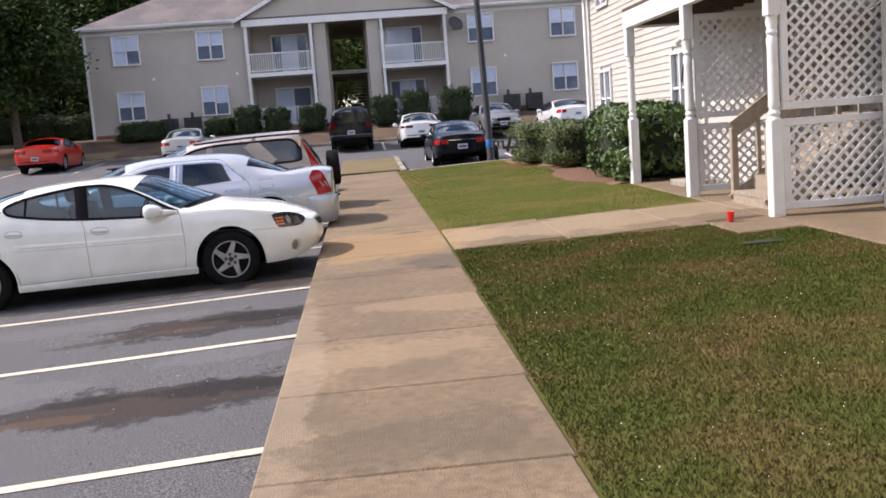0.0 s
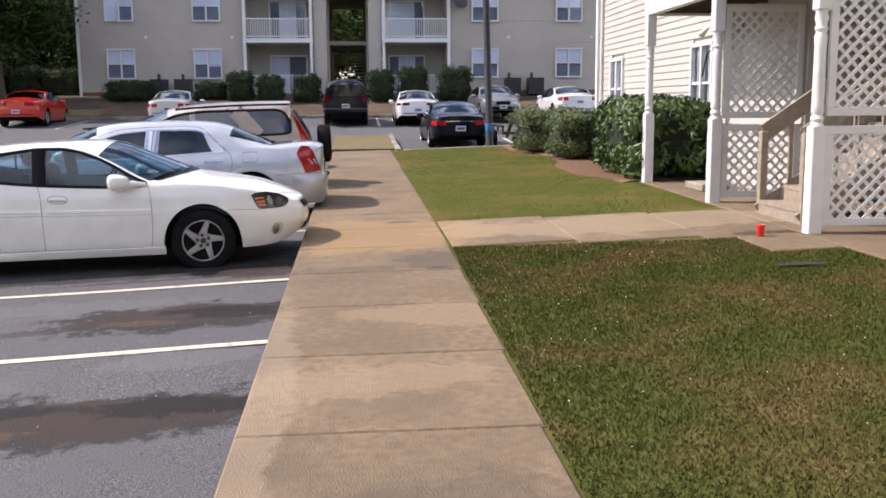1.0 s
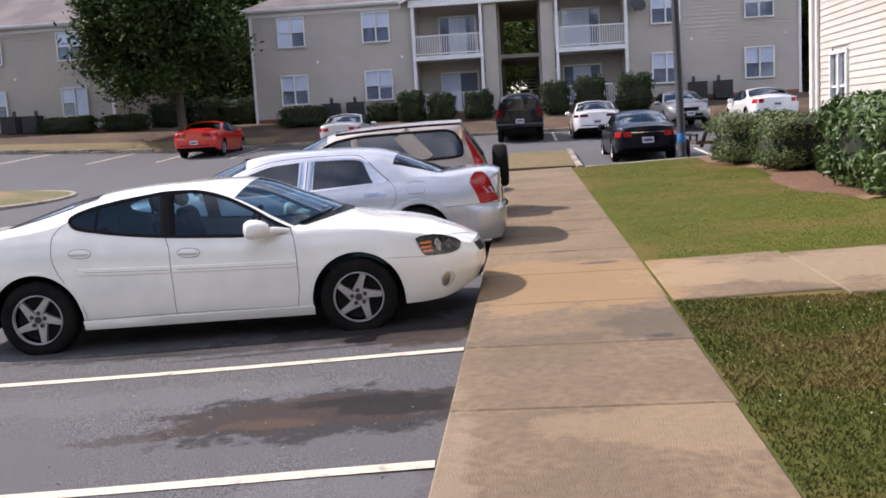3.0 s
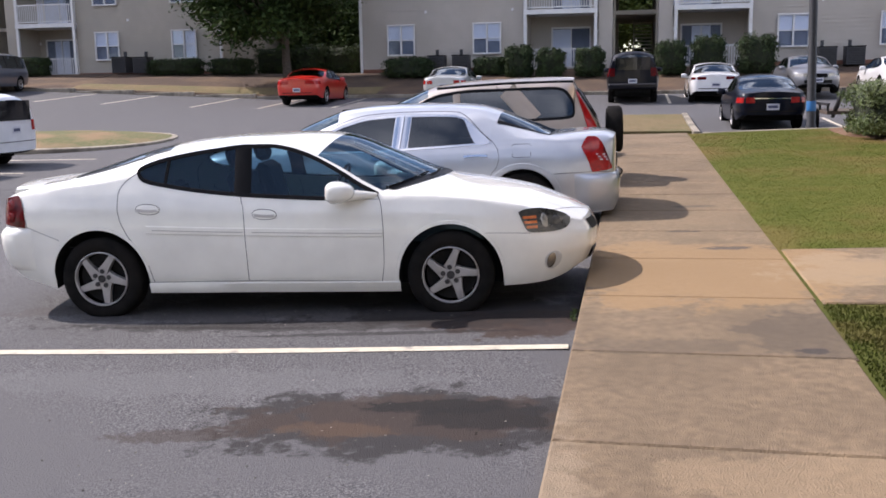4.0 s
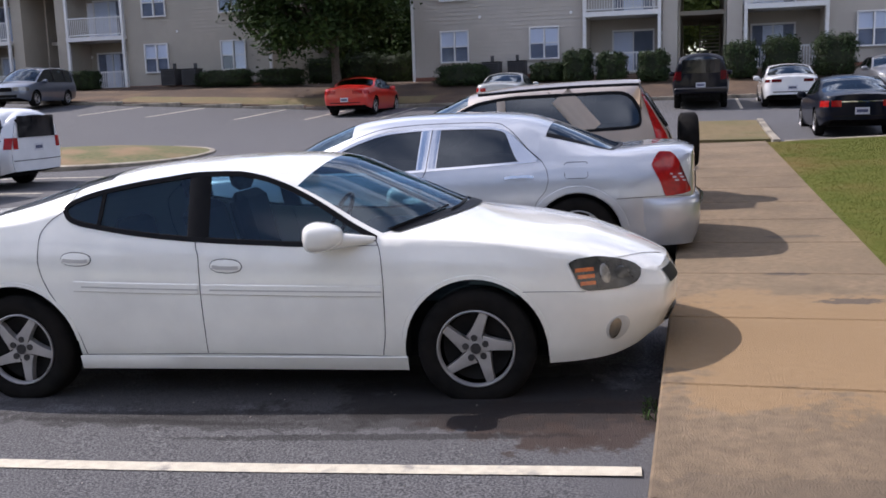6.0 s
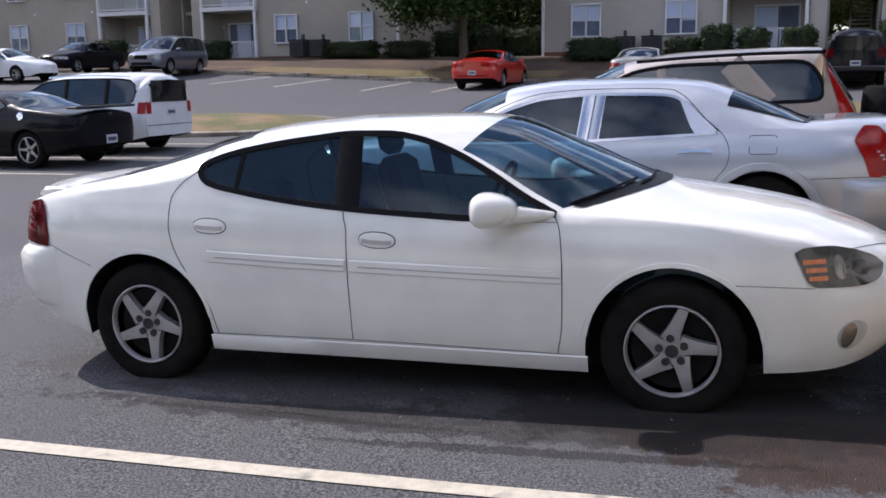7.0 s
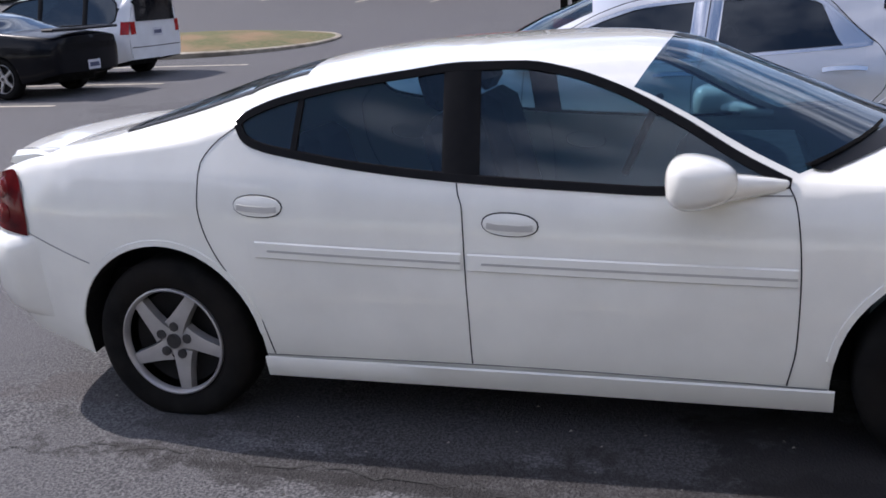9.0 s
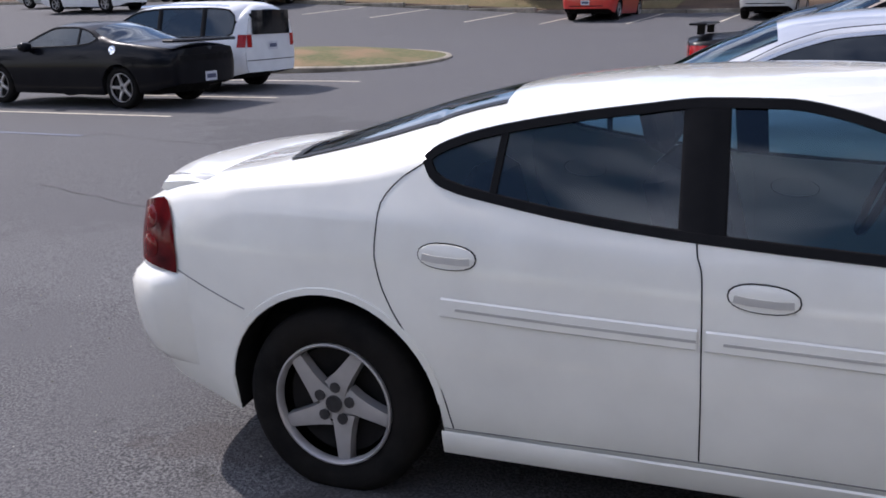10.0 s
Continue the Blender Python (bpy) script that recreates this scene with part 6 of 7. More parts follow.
# ---- the white sedan that the walk goes to ----
P_WHITE = paint("pearl_white_paint", (0.89, 0.885, 0.82), 0.26)
root, sh, cx = car("parked_sedan", "white four-door sedan parked nose to the sidewalk, dusty flanks", "car",
                   pose(-4.493, 12.038, -0.140, 0, -1.1, 4.3), WHITE_SEDAN, P_WHITE, step=0.045)
for s in (1, -1):
    seams = [("door_seam", [(0.335, 1.165), (0.24, 1.10), (0.19, 1.02), (0.185, 0.90), (0.205, 0.80), (0.25, 0.70), (0.345, 0.55), (0.41, 0.43), (0.435, 0.305)]),
             ("door_seam", [(1.185, 0.965), (1.19, 0.93), (1.205, 0.88), (1.213, 0.70), (1.216, 0.50), (1.214, 0.31)]),
             ("door_seam", [(2.262, 0.955), (2.285, 0.90), (2.30, 0.78), (2.305, 0.66), (2.30, 0.45), (2.275, 0.295)]),
             ("sill_seam", [(0.40, 0.300), (1.2, 0.305), (2.0, 0.297), (2.40, 0.285)]),
             ("bumper_seam", [(-0.60, 0.765), (-0.53, 0.738), (-0.43, 0.70), (-0.31, 0.655)]),
             ("bumper_seam", [(3.04, 0.655), (3.20, 0.65), (3.36, 0.64), (3.42, 0.635)]),
             ("mirror_seam", [(2.02, 0.955), (2.14, 0.925), (2.28, 0.925)])]
    for nm, pts in seams:
        ribbon(sh, nm, smooth_line(pts, 22), s, 0.0042, 0.0012, M_SEAM if nm == "door_seam" else M_SEAM_L, root)
    # rub strips, in two lengths, each with a grey ribbon painting a groove's shadow line
    for a, b, z0, z1 in ((0.42, 1.200, 0.728, 0.698), (1.225, 2.295, 0.697, 0.672)):
        ribbon(sh, "rub_strip", smooth_line([(a, z0), ((a + b) / 2, (z0 + z1) / 2 - 0.002), (b, z1)], 16), s, 0.052, 0.009, P_WHITE, root)
        ribbon(sh, "rub_strip_groove", smooth_line([(a + 0.05, z0 - 0.004), ((a + b) / 2, (z0 + z1) / 2 - 0.004), (b, z1 - 0.003)], 16), s, 0.008, 0.0105, surf("groove_grey", (0.5, 0.49, 0.46), (0.45, 0.44, 0.41)) if s == 1 and a < 1 else bpy.data.materials["groove_grey"], root)
    for hx, hz in ((0.435, 0.885), (1.375, 0.828)):
        oval(sh, "handle_gap", hx, hz, 0.098, 0.041, s, 0.0022, M_SEAM, root, tilt=-0.05, power=2.3)
        hd = oval(sh, "door_handle", hx, hz, 0.094, 0.037, s, 0.006, P_WHITE, root, tilt=-0.05, power=2.3)
        ribbon(sh, "handle_grip", [(hx - 0.08, hz - 0.002), (hx - 0.04, hz - 0.008), (hx + 0.04, hz - 0.012), (hx + 0.08, hz - 0.010)], s, 0.020, 0.0105, bpy.data.materials["groove_grey"], hd)
    # sill moulding standing proud
    ribbon(sh, "sill_moulding", [(0.40 + 2.02 * i / 12, 0.256 - 0.006 * i / 12) for i in range(13)], s, 0.072, 0.026, P_WHITE, root)
    # wheel arch lips
    for ax in (0.0, 2.807):
        ribbon(sh, "arch_lip", [(ax + 0.408 * math.cos(math.pi * k / 22), 0.335 + 0.408 * math.sin(math.pi * k / 22)) for k in range(1, 22)], s, 0.022, 0.006, P_WHITE, root)
    # rear lamps wrap the corner; smoked red over red
    tl = patch(sh, "tail_lamp", curve((-0.85, 0.79), (-0.74, 0.77), (-0.60, 0.755)), curve((-0.85, 0.97), (-0.75, 1.00), (-0.68, 1.012), (-0.63, 0.95), (-0.60, 0.80)), [-0.85 + 0.25 * i / 12 for i in range(13)], s, 0.008, M_DRED, root, "smoked red tail lamp")
    oval(sh, "lamp_segment", -0.755, 0.935, 0.045, 0.040, s, 0.0095, M_LAMPSEG, tl)
    oval(sh, "lamp_segment", -0.745, 0.835, 0.050, 0.042, s, 0.0095, M_LAMPSEG, tl)
    # head lamps: dark housing, amber ribs, reflector bowls
    hl = patch(sh, "head_lamp", curve((3.33, 0.79), (3.36, 0.725), (3.40, 0.655), (3.44, 0.640), (3.60, 0.638), (3.70, 0.652), (3.755, 0.685), (3.775, 0.715)), curve((3.33, 0.797), (3.38, 0.815), (3.50, 0.818), (3.62, 0.80), (3.71, 0.772), (3.76, 0.742), (3.775, 0.72)), [3.33 + 0.445 * i / 22 for i in range(23)], s, 0.008, surf("smoky_lamp_housing", (0.020, 0.020, 0.019), (0.045, 0.045, 0.038), 16.0, 0.10, coat=0.8) if s == 1 else bpy.data.materials["smoky_lamp_housing"], root, "clouded head lamp")
    for z0 in (0.672, 0.708, 0.744):
        patch(sh, "amber_rib", flat(z0), flat(z0 + 0.020), [3.395 - (z0 - 0.672) * 0.4, 3.43, 3.46, 3.485], s, 0.011, M_AMBER, hl)
    oval(sh, "lamp_bowl", 3.55, 0.725, 0.030, 0.052, s, 0.0105, M_REFL, hl)
    oval(sh, "lamp_bowl", 3.655, 0.718, 0.040, 0.034, s, 0.0105, M_SMOKE, hl)
    # no hollow here: an oval greyer than the paint gives the recess's shade
    fl = oval(sh, "fog_lamp_recess", 3.60, 0.415, 0.066, 0.070, s, 0.003, surf("recess_shade_white", (0.55, 0.55, 0.52), (0.5, 0.5, 0.47)) if s == 1 else bpy.data.materials["recess_shade_white"], root)
    oval(sh, "fog_lamp", 3.585, 0.413, 0.034, 0.058, s, 0.010, M_REFL, fl, "round fog lamp")
    # boot spoiler end and lower black lip
    cap_panel(sh, "grille", 1, s * 0.13, s * 0.40, 0.605, 0.680, 0.006, M_BLACK, root, "black twin grille")
cap_panel(sh, "lower_intake", 1, -0.30, 0.30, 0.355, 0.42, 0.016, M_BLACK, root)
for s in (1, -1):
    vs = []
    for i in range(13):
        for d in (0.0, 0.007):
            p = sh.crown(3.55 + 0.26 * i / 12 + d, 0.06 + 0.62 * (i / 12) ** 1.4)
            vs.append((p[0], s * p[1], p[2] + 0.002))
    raw("bonnet_seam", vs, grid_faces(13, 2), M_SEAM, root, smooth=True)
plan_sweep(sh, "rear_bumper", 0, 0.30, [(0.755, 0.0), (0.735, 0.035), (0.70, 0.058), (0.62, 0.062), (0.52, 0.055), (0.45, 0.042), (0.415, 0.022), (0.405, 0.0)], P_WHITE, root)
# spoiler: a raised blade over the boot, standing on its ends
bm = bmesh.new()
rows = []
for i in range(25):
    q = 2 * i / 24 - 1
    y = q * 0.74
    x0 = -0.90 + 0.16 * q * q
    zt = 1.040 + 0.028 * (1 - abs(q) ** 3)
    rows.append([bm.verts.new(p) for p in ((x0, y, zt - 0.01), (x0 + 0.012, y, zt + 0.012), (x0 + 0.12, y, zt + 0.022), (x0 + 0.24, y, zt + 0.008), (x0 + 0.235, y, zt - 0.012), (x0 + 0.05, y, zt - 0.03))])
for p, q in zip(rows, rows[1:]):
    for j in range(6):
        bm.faces.new((p[j], q[j], q[(j + 1) % 6], p[(j + 1) % 6]))
bm.faces.new(rows[0][::-1])
bm.faces.new(rows[-1])
for s in (1, -1):
    box(bm, (-0.66, s * 0.66, 1.03), (0.20, 0.10, 0.08), 0.02)
bmesh.ops.recalc_face_normals(bm, faces=bm.faces)
part("spoiler", bm, P_WHITE, root, smooth=50)
# wipers and the black cowl
cowl = []
for i in range(17):
    q = 2 * i / 16 - 1
    for x in (2.225, 2.262, 2.30):
        p = sh.crown(x, 0.10 + 0.90 * (1 - abs(q)))
        cowl.append((p[0], math.copysign(p[1], q), p[2] + 0.006))
raw("cowl_panel", cowl, grid_faces(17, 3), M_BLACK, root, smooth=True)
for s0, s1 in ((0.10, 0.62), (0.58, 1.0)):
    line = [sh.crown(2.238 - 0.035 * t, s0 + (s1 - s0) * t) for t in (0, 0.25, 0.5, 0.75, 1.0)]
    vs = []
    for p in line:
        vs += [(p[0], -p[1], p[2] + 0.008), (p[0] + 0.008, -p[1], p[2] + 0.018), (p[0] + 0.016, -p[1], p[2] + 0.008)]
    raw("wiper", vs, grid_faces(5, 3), M_BLACK, root)

# ---- silver saloon beside it, tail to the sidewalk ----
P_SILVER = paint("silver_metallic_paint", (0.56, 0.59, 0.635), 0.30, 0.5)
SALOON = dict(
    ends=(-0.985, 3.88), axles=(0.0, 3.05), radius=0.345, rim=0.23, arch=0.385, track=1.60, style="seven", rows=(12, 10),
    top=[(-0.985, 1.05), (-0.85, 1.095), (-0.6, 1.10), (-0.28, 1.085), (-0.05, 1.175), (0.3, 1.335), (0.55, 1.42), (0.9, 1.455), (1.5, 1.465), (1.95, 1.43), (2.3, 1.30), (2.7, 1.08), (3.0, 1.03), (3.5, 0.98), (3.88, 0.88)],
    belt=[(-0.985, 0.93), (0, 0.965), (0.5, 0.965), (1.2, 0.95), (2.5, 0.92), (3.4, 0.90), (3.88, 0.83)],
    half=[(-0.985, 0.76), (-0.94, 0.82), (-0.8, 0.88), (-0.4, 0.925), (1.5, 0.925), (3.2, 0.92), (3.7, 0.86), (3.88, 0.76)],
    low=[(-0.985, 0.33), (-0.7, 0.26), (0, 0.21), (3.0, 0.21), (3.5, 0.24), (3.88, 0.34)],
    edge=[(-0.985, 1.01), (-0.6, 1.045), (-0.2, 1.05), (0.15, 1.045), (0.34, 1.025), (2.62, 0.975), (3.0, 0.96), (3.5, 0.94), (3.88, 0.85)],
    glo=[(0.34, 1.025), (0.40, 1.016), (0.5, 1.010), (1.26, 0.978), (1.6, 0.965), (2.62, 0.975)],
    gup=[(0.34, 1.025), (0.49, 1.165), (0.63, 1.285), (0.70, 1.312), (0.9, 1.328), (1.3, 1.335), (1.7, 1.315), (1.95, 1.255), (2.2, 1.16), (2.62, 0.975)],
    bow=[(-0.985, -0.07), (-0.3, -0.13), (0.3, -0.09), (0.7, -0.05), (1.2, 0.0), (2.1, 0.06), (2.7, 0.22), (3.88, 0.08)],
    ws=(2.05, 2.66), rs=(-0.27, 0.30), rear_pillar=0.20, posts=[(1.325, 0.15, -0.12)], mirror=(2.45, 1.03), plate=0.74, lean=0.50, round=4.6, glass=M_GLASS_D, trim_mat=M_CHROME, post_mat=M_CHROME, trim=0.020, seat=1.3, bench=0.4)
root, sh, cx = car("silver_saloon", "silver saloon with chrome window trim parked tail to the sidewalk", "car", place(-1.52, 15.6, 184.3, -1.35), SALOON, P_SILVER, step=0.06)
corner_lo, corner_up = curve((0.34, 1.022), (0.485, 1.008), (0.64, 1.30)), sh.gup
for s in (1, -1):
    patch(sh, "quarter_trim", corner_lo, corner_up, [0.345 + 0.28 * i / 14 for i in range(15)], s, 0.0005, M_CHROME, root, "bright chrome window corner")
    ribbon(sh, "pillar_seam", [(1.345 - 0.14 * (z - 0.96), z) for z in (0.96, 1.05, 1.15, 1.25, 1.33)], s, 0.007, 0.0045, M_SEAM, root)
    ribbon(sh, "door_frame_seam", smooth_line([(0.255, 0.93), (0.29, 1.0), (0.42, 1.12), (0.60, 1.31), (0.70, 1.36), (0.95, 1.375), (1.32, 1.38), (1.72, 1.36), (1.98, 1.295), (2.25, 1.17)], 40), s, 0.005, 0.0012, M_SEAM, root)
    tl = patch(sh, "tail_lamp", curve((-0.975, 0.70), (-0.90, 0.685), (-0.76, 0.675), (-0.715, 0.80), (-0.655, 0.92), (-0.645, 0.945)), curve((-0.975, 0.72), (-0.93, 0.84), (-0.86, 1.0), (-0.80, 1.05), (-0.72, 1.055), (-0.675, 1.01), (-0.645, 0.95)), [-0.975 + 0.33 * i / 26 for i in range(27)], s, 0.008, M_RED, root, "tall red tail lamp")
    patch(sh, "lamp_dark_band", curve((-0.96, 0.73), (-0.88, 0.90)), curve((-0.96, 0.76), (-0.88, 0.965)), [-0.96 + 0.08 * i / 6 for i in range(7)], s, 0.010, M_DRED, tl)
    for k in range(3):
        ribbon(sh, "reversing_lamp_rib", [(-0.80 - 0.02 * k, 0.862 - 0.028 * k), (-0.90 - 0.015 * k, 0.856 - 0.028 * k)], s, 0.012, 0.0105, M_PLATE, tl)
    for pts, nm in (([(0.26, 0.95), (0.245, 0.86), (0.27, 0.76), (0.345, 0.67), (0.385, 0.56), (0.40, 0.40), (0.44, 0.28)], "door_seam"), ([(1.345, 0.965), (1.40, 0.85), (1.41, 0.7), (1.41, 0.28)], "door_seam"), ([(2.50, 0.95), (2.52, 0.6), (2.50, 0.28)], "door_seam"), ([(-0.965, 0.665), (-0.74, 0.675), (-0.34, 0.665)], "bumper_seam"),
                    ([(-0.085, 0.995), (0.085, 0.995), (0.10, 0.98), (0.10, 0.87), (0.085, 0.855), (-0.085, 0.855), (-0.10, 0.87), (-0.10, 0.98), (-0.085, 0.995)], "fuel_flap_seam")):
        ribbon(sh, nm, smooth_line(pts, 18) if nm != "fuel_flap_seam" else pts, s, 0.0045, 0.0012, M_SEAM, root)
    for hx in (0.50, 1.52):
        oval(sh, "handle_pocket", hx, 0.882, 0.075, 0.034, s, 0.003, P_SILVER, root)
        ribbon(sh, "door_handle", [(hx - 0.13, 0.882), (hx - 0.06, 0.890), (hx + 0.06, 0.890), (hx + 0.13, 0.882)], s, 0.026, 0.026, M_CHROME, root, "chrome handle")
    ribbon(sh, "wheel_arch_flare", [(0.42 * math.cos(math.pi * k / 18), 0.345 + 0.42 * math.sin(math.pi * k / 18)) for k in range(1, 18)], s, 0.05, 0.016, P_SILVER, root)
plan_sweep(sh, "rear_bumper", 0, 0.42, [(0.655, 0.0), (0.64, 0.03), (0.58, 0.05), (0.45, 0.052), (0.31, 0.03), (0.235, 0.0)], P_SILVER, root)
cap_panel(sh, "bumper_strip", 0, -0.72, 0.72, 0.585, 0.615, 0.075, M_CHROME, root)

# ---- beige estate with the spare wheel on its back ----
P_GOLD = paint("beige_metallic_paint", (0.36, 0.29, 0.22), 0.36, 0.25)
COMPACT = scaled(TALL, rear_glass=M_GLASS_D, ends=(-0.80, 3.35), axles=(0.0, 2.62), style="five", glass=M_GLASS_D, tail_rake=(-0.45, 0.98, 0.60),
    top=[(-0.80, 1.60), (-0.70, 1.645), (-0.5, 1.665), (0.0, 1.685), (0.9, 1.675), (1.5, 1.61), (1.9, 1.42), (2.3, 1.13), (2.7, 1.05), (3.1, 0.97), (3.35, 0.86)],
    belt=[(-0.80, 1.02), (0, 1.04), (1.2, 1.02), (2.3, 0.99), (3.0, 0.92), (3.35, 0.78)],
    half=[(-0.80, 0.80), (-0.74, 0.84), (-0.55, 0.885), (-0.3, 0.90), (1.5, 0.90), (2.7, 0.88), (3.15, 0.80), (3.35, 0.66)],
    low=[(-0.80, 0.42), (-0.5, 0.33), (0, 0.27), (2.7, 0.27), (3.2, 0.30), (3.35, 0.40)],
    edge=[(-0.80, 1.54), (-0.68, 1.56), (-0.56, 1.50), (-0.47, 1.24), (2.15, 1.03), (2.6, 1.0), (3.0, 0.92), (3.35, 0.80)],
    glo=[(-0.47, 1.24), (-0.455, 1.16), (-0.40, 1.122), (-0.3, 1.11), (0.1, 1.10), (0.7, 1.065), (1.2, 1.05), (2.15, 1.03)],
    gup=[(-0.47, 1.24), (-0.42, 1.36), (-0.33, 1.48), (-0.25, 1.515), (-0.1, 1.525), (0.9, 1.525), (1.4, 1.48), (1.75, 1.34), (2.15, 1.03)],
    rs=(-0.795, -0.765), ws=(1.58, 2.2), posts=[(0.285, 0.215, 0.85), (1.17, 0.085, 0.05)], post_mat=P_GOLD, trim=0.034)
root, sh, cx = car("compact_suv", "beige compact SUV with a spare wheel on its tailgate", "car", place(-1.58, 18.55, 184.3, -1.3), COMPACT, P_GOLD, step=0.07)
for s in (1, -1):
    ribbon(sh, "tail_lamp", [(-0.695 - 0.02 * k / 10, 0.97 + 0.062 * k) for k in range(11)], s, 0.115, 0.014, M_RED, root, "tall red tail lamp")
    ribbon(sh, "lower_cladding", [(0.42 + 1.8 * i / 8, 0.33) for i in range(9)], s, 0.10, 0.008, M_BLACK, root)
    ribbon(sh, "roof_rail", [(-0.45 + 1.9 * i / 10, 1.605 + 0.02 * math.sin(math.pi * i / 10) - 0.03 * i / 10) for i in range(11)], s, 0.03, 0.03, M_BLACK, root)
    ribbon(sh, "door_seam", smooth_line([(0.62, 1.575), (0.45, 1.42), (0.22, 1.14), (0.20, 0.95), (0.40, 0.72)], 20), s, 0.006, 0.0012, M_SEAM, root)
cap_panel(sh, "tailgate_window", 0, -0.62, 0.62, 1.10, 1.50, 0.022, M_TAILGLASS, root, "dark tailgate window")
sp = raw("spare_wheel", *spin([(0.0, 0.10), (0.19, 0.10), (0.20, 0.06), (0.21, 0.10), (0.30, 0.115), (0.335, 0.08), (0.335, -0.08), (0.30, -0.11), (0.1, -0.11)], 32), M_RUBBER, root, "spare tyre on the tailgate", smooth=50)
sp.matrix_basis = pose(-1.035, 0.05, 0.90, 0, -90, 0)
bx_ = boxed("rear_bumper", (-0.88, 0, 0.50), (0.16, 1.62, 0.22), surf("grey_bumper", (0.22, 0.21, 0.20), (0.18, 0.17, 0.165), 8, 0.6), root, "", 0.05)

# ---- dark saloon beyond, nose to the sidewalk ----
P_BLACK = surf("black_paint", (0.003, 0.0035, 0.006), (0.005, 0.0055, 0.008), 3.0, 0.3, coat=0.16, spec=0.1)
P_NAVY = surf("dark_navy_paint", (0.003, 0.005, 0.012), (0.005, 0.007, 0.014), 3.0, 0.3, coat=0.35, spec=0.1)


def tail_set(root, sh, z0, z1, inner, material=None, label="red tail lamp"):
    material = material or M_RED
    for s in (1, -1):
        patch(sh, "tail_lamp", flat(z0), flat(z1), [sh.x0 + 0.004 + 0.30 * i / 6 for i in range(7)], s, 0.008, material, root, label)
        cap_panel(sh, "tail_lamp", 0, s * inner, s * sh.half(sh.x0) * 0.93, z0, z1, 0.007, material, root, label)
    cap_panel(sh, "bumper_line", 0, -0.6, 0.6, 0.47, 0.50, 0.006, M_SEAM, root)


def nose_set(root, sh, z0, z1, inner):
    for s in (1, -1):
        patch(sh, "head_lamp", flat(z0), flat(z1), [sh.x1 - 0.36 + 0.355 * i / 6 for i in range(7)], s, 0.008, M_REFL, root, "clear head lamp")
        cap_panel(sh, "head_lamp", 1, s * inner, s * sh.half(sh.x1) * 0.93, z0, z1, 0.007, M_REFL, root, "clear head lamp")
    cap_panel(sh, "grille", 1, -0.30, 0.30, z0 - 0.03, z1 - 0.01, 0.006, M_BLACK, root)
    cap_panel(sh, "lower_intake", 1, -0.48, 0.48, 0.38, 0.50, 0.006, M_BLACK, root)


root, sh, cx = car("black_saloon", "black saloon with a boot spoiler parked beyond the SUV", "car", place(-4.6, 22.3, 4.3), scaled(SEDAN, trim_mat=M_CHROME, trim=0.022, glass=M_GLASS_D), P_BLACK, step=0.09)
tail_set(root, sh, 0.74, 0.90, 0.35)
boxed("spoiler", (-0.92, 0, 1.17), (0.24, 1.36, 0.03), P_BLACK, root, "", 0.012)
for s in (0.5, -0.5):
    boxed("spoiler_foot", (-0.9, s, 1.10), (0.10, 0.05, 0.13), P_BLACK, root)

# ---- the row across the aisle ----
P_CWHITE = paint("white_van_paint", (0.76, 0.77, 0.78), 0.32)
COUPE = scaled(SEDAN, ends=(-1.12, 3.85), axles=(0.0, 2.946), radius=0.35, rim=0.245, arch=0.40, track=1.60, style="five",
    top=[(-1.12, 1.02), (-0.9, 1.07), (-0.3, 1.09), (0.1, 1.22), (0.5, 1.37), (1.0, 1.445), (1.5, 1.44), (1.9, 1.36), (2.4, 1.12), (2.8, 1.04), (3.4, 0.98), (3.85, 0.84)],
    half=[(-1.12, 0.76), (-1.05, 0.84), (-0.7, 0.93), (0.0, 0.955), (1.5, 0.92), (2.9, 0.93), (3.6, 0.86), (3.85, 0.68)],
    belt=[(-1.12, 0.94), (0, 1.02), (1.2, 0.99), (2.4, 0.96), (3.3, 0.90), (3.85, 0.76)],
    low=[(-1.12, 0.42), (-0.6, 0.30), (0, 0.22), (2.9, 0.21), (3.4, 0.23), (3.85, 0.34)],
    edge=[(-1.12, 0.98), (-0.3, 1.07), (0.2, 1.10), (0.5, 1.16), (2.35, 1.0), (2.8, 0.98), (3.4, 0.92), (3.85, 0.78)],
    glo=[(0.5, 1.16), (0.7, 1.08), (1.2, 1.03), (2.35, 1.0)], gup=[(0.5, 1.16), (0.75, 1.29), (1.1, 1.35), (1.5, 1.345), (1.9, 1.22), (2.35, 1.0)],
    bow=[(-1.12, -0.08), (-0.2, -0.14), (0.5, -0.08), (1.2, 0.0), (1.9, 0.06), (2.4, 0.25), (3.0, 0.14), (3.85, 0.10)],
    ws=(1.86, 2.42), rs=(-0.10, 0.70), posts=[(0.95, 0.05, 0.0)], mirror=(2.05, 1.02), plate=0.52, glass=M_GLASS_D)
root, sh, cx = car("black_coupe", "black sports coupe with a boot spoiler and bright spoked wheels", "car", place(-15.0, 21.8, 181), COUPE, P_BLACK, step=0.09)
cap_panel(sh, "tail_lamp", 0, -0.68, 0.68, 0.80, 0.90, 0.008, M_BLACK, root, "full-width black lamp bar")
boxed("spoiler", (-1.02, 0, 1.13), (0.26, 1.66, 0.05), P_BLACK, root, "", 0.02)
for s in (1, -1):
    oval(sh, "fuel_cap", 0.12, 0.98, 0.075, 0.075, s, 0.01, M_CHROME, root, "chrome fuel cap")

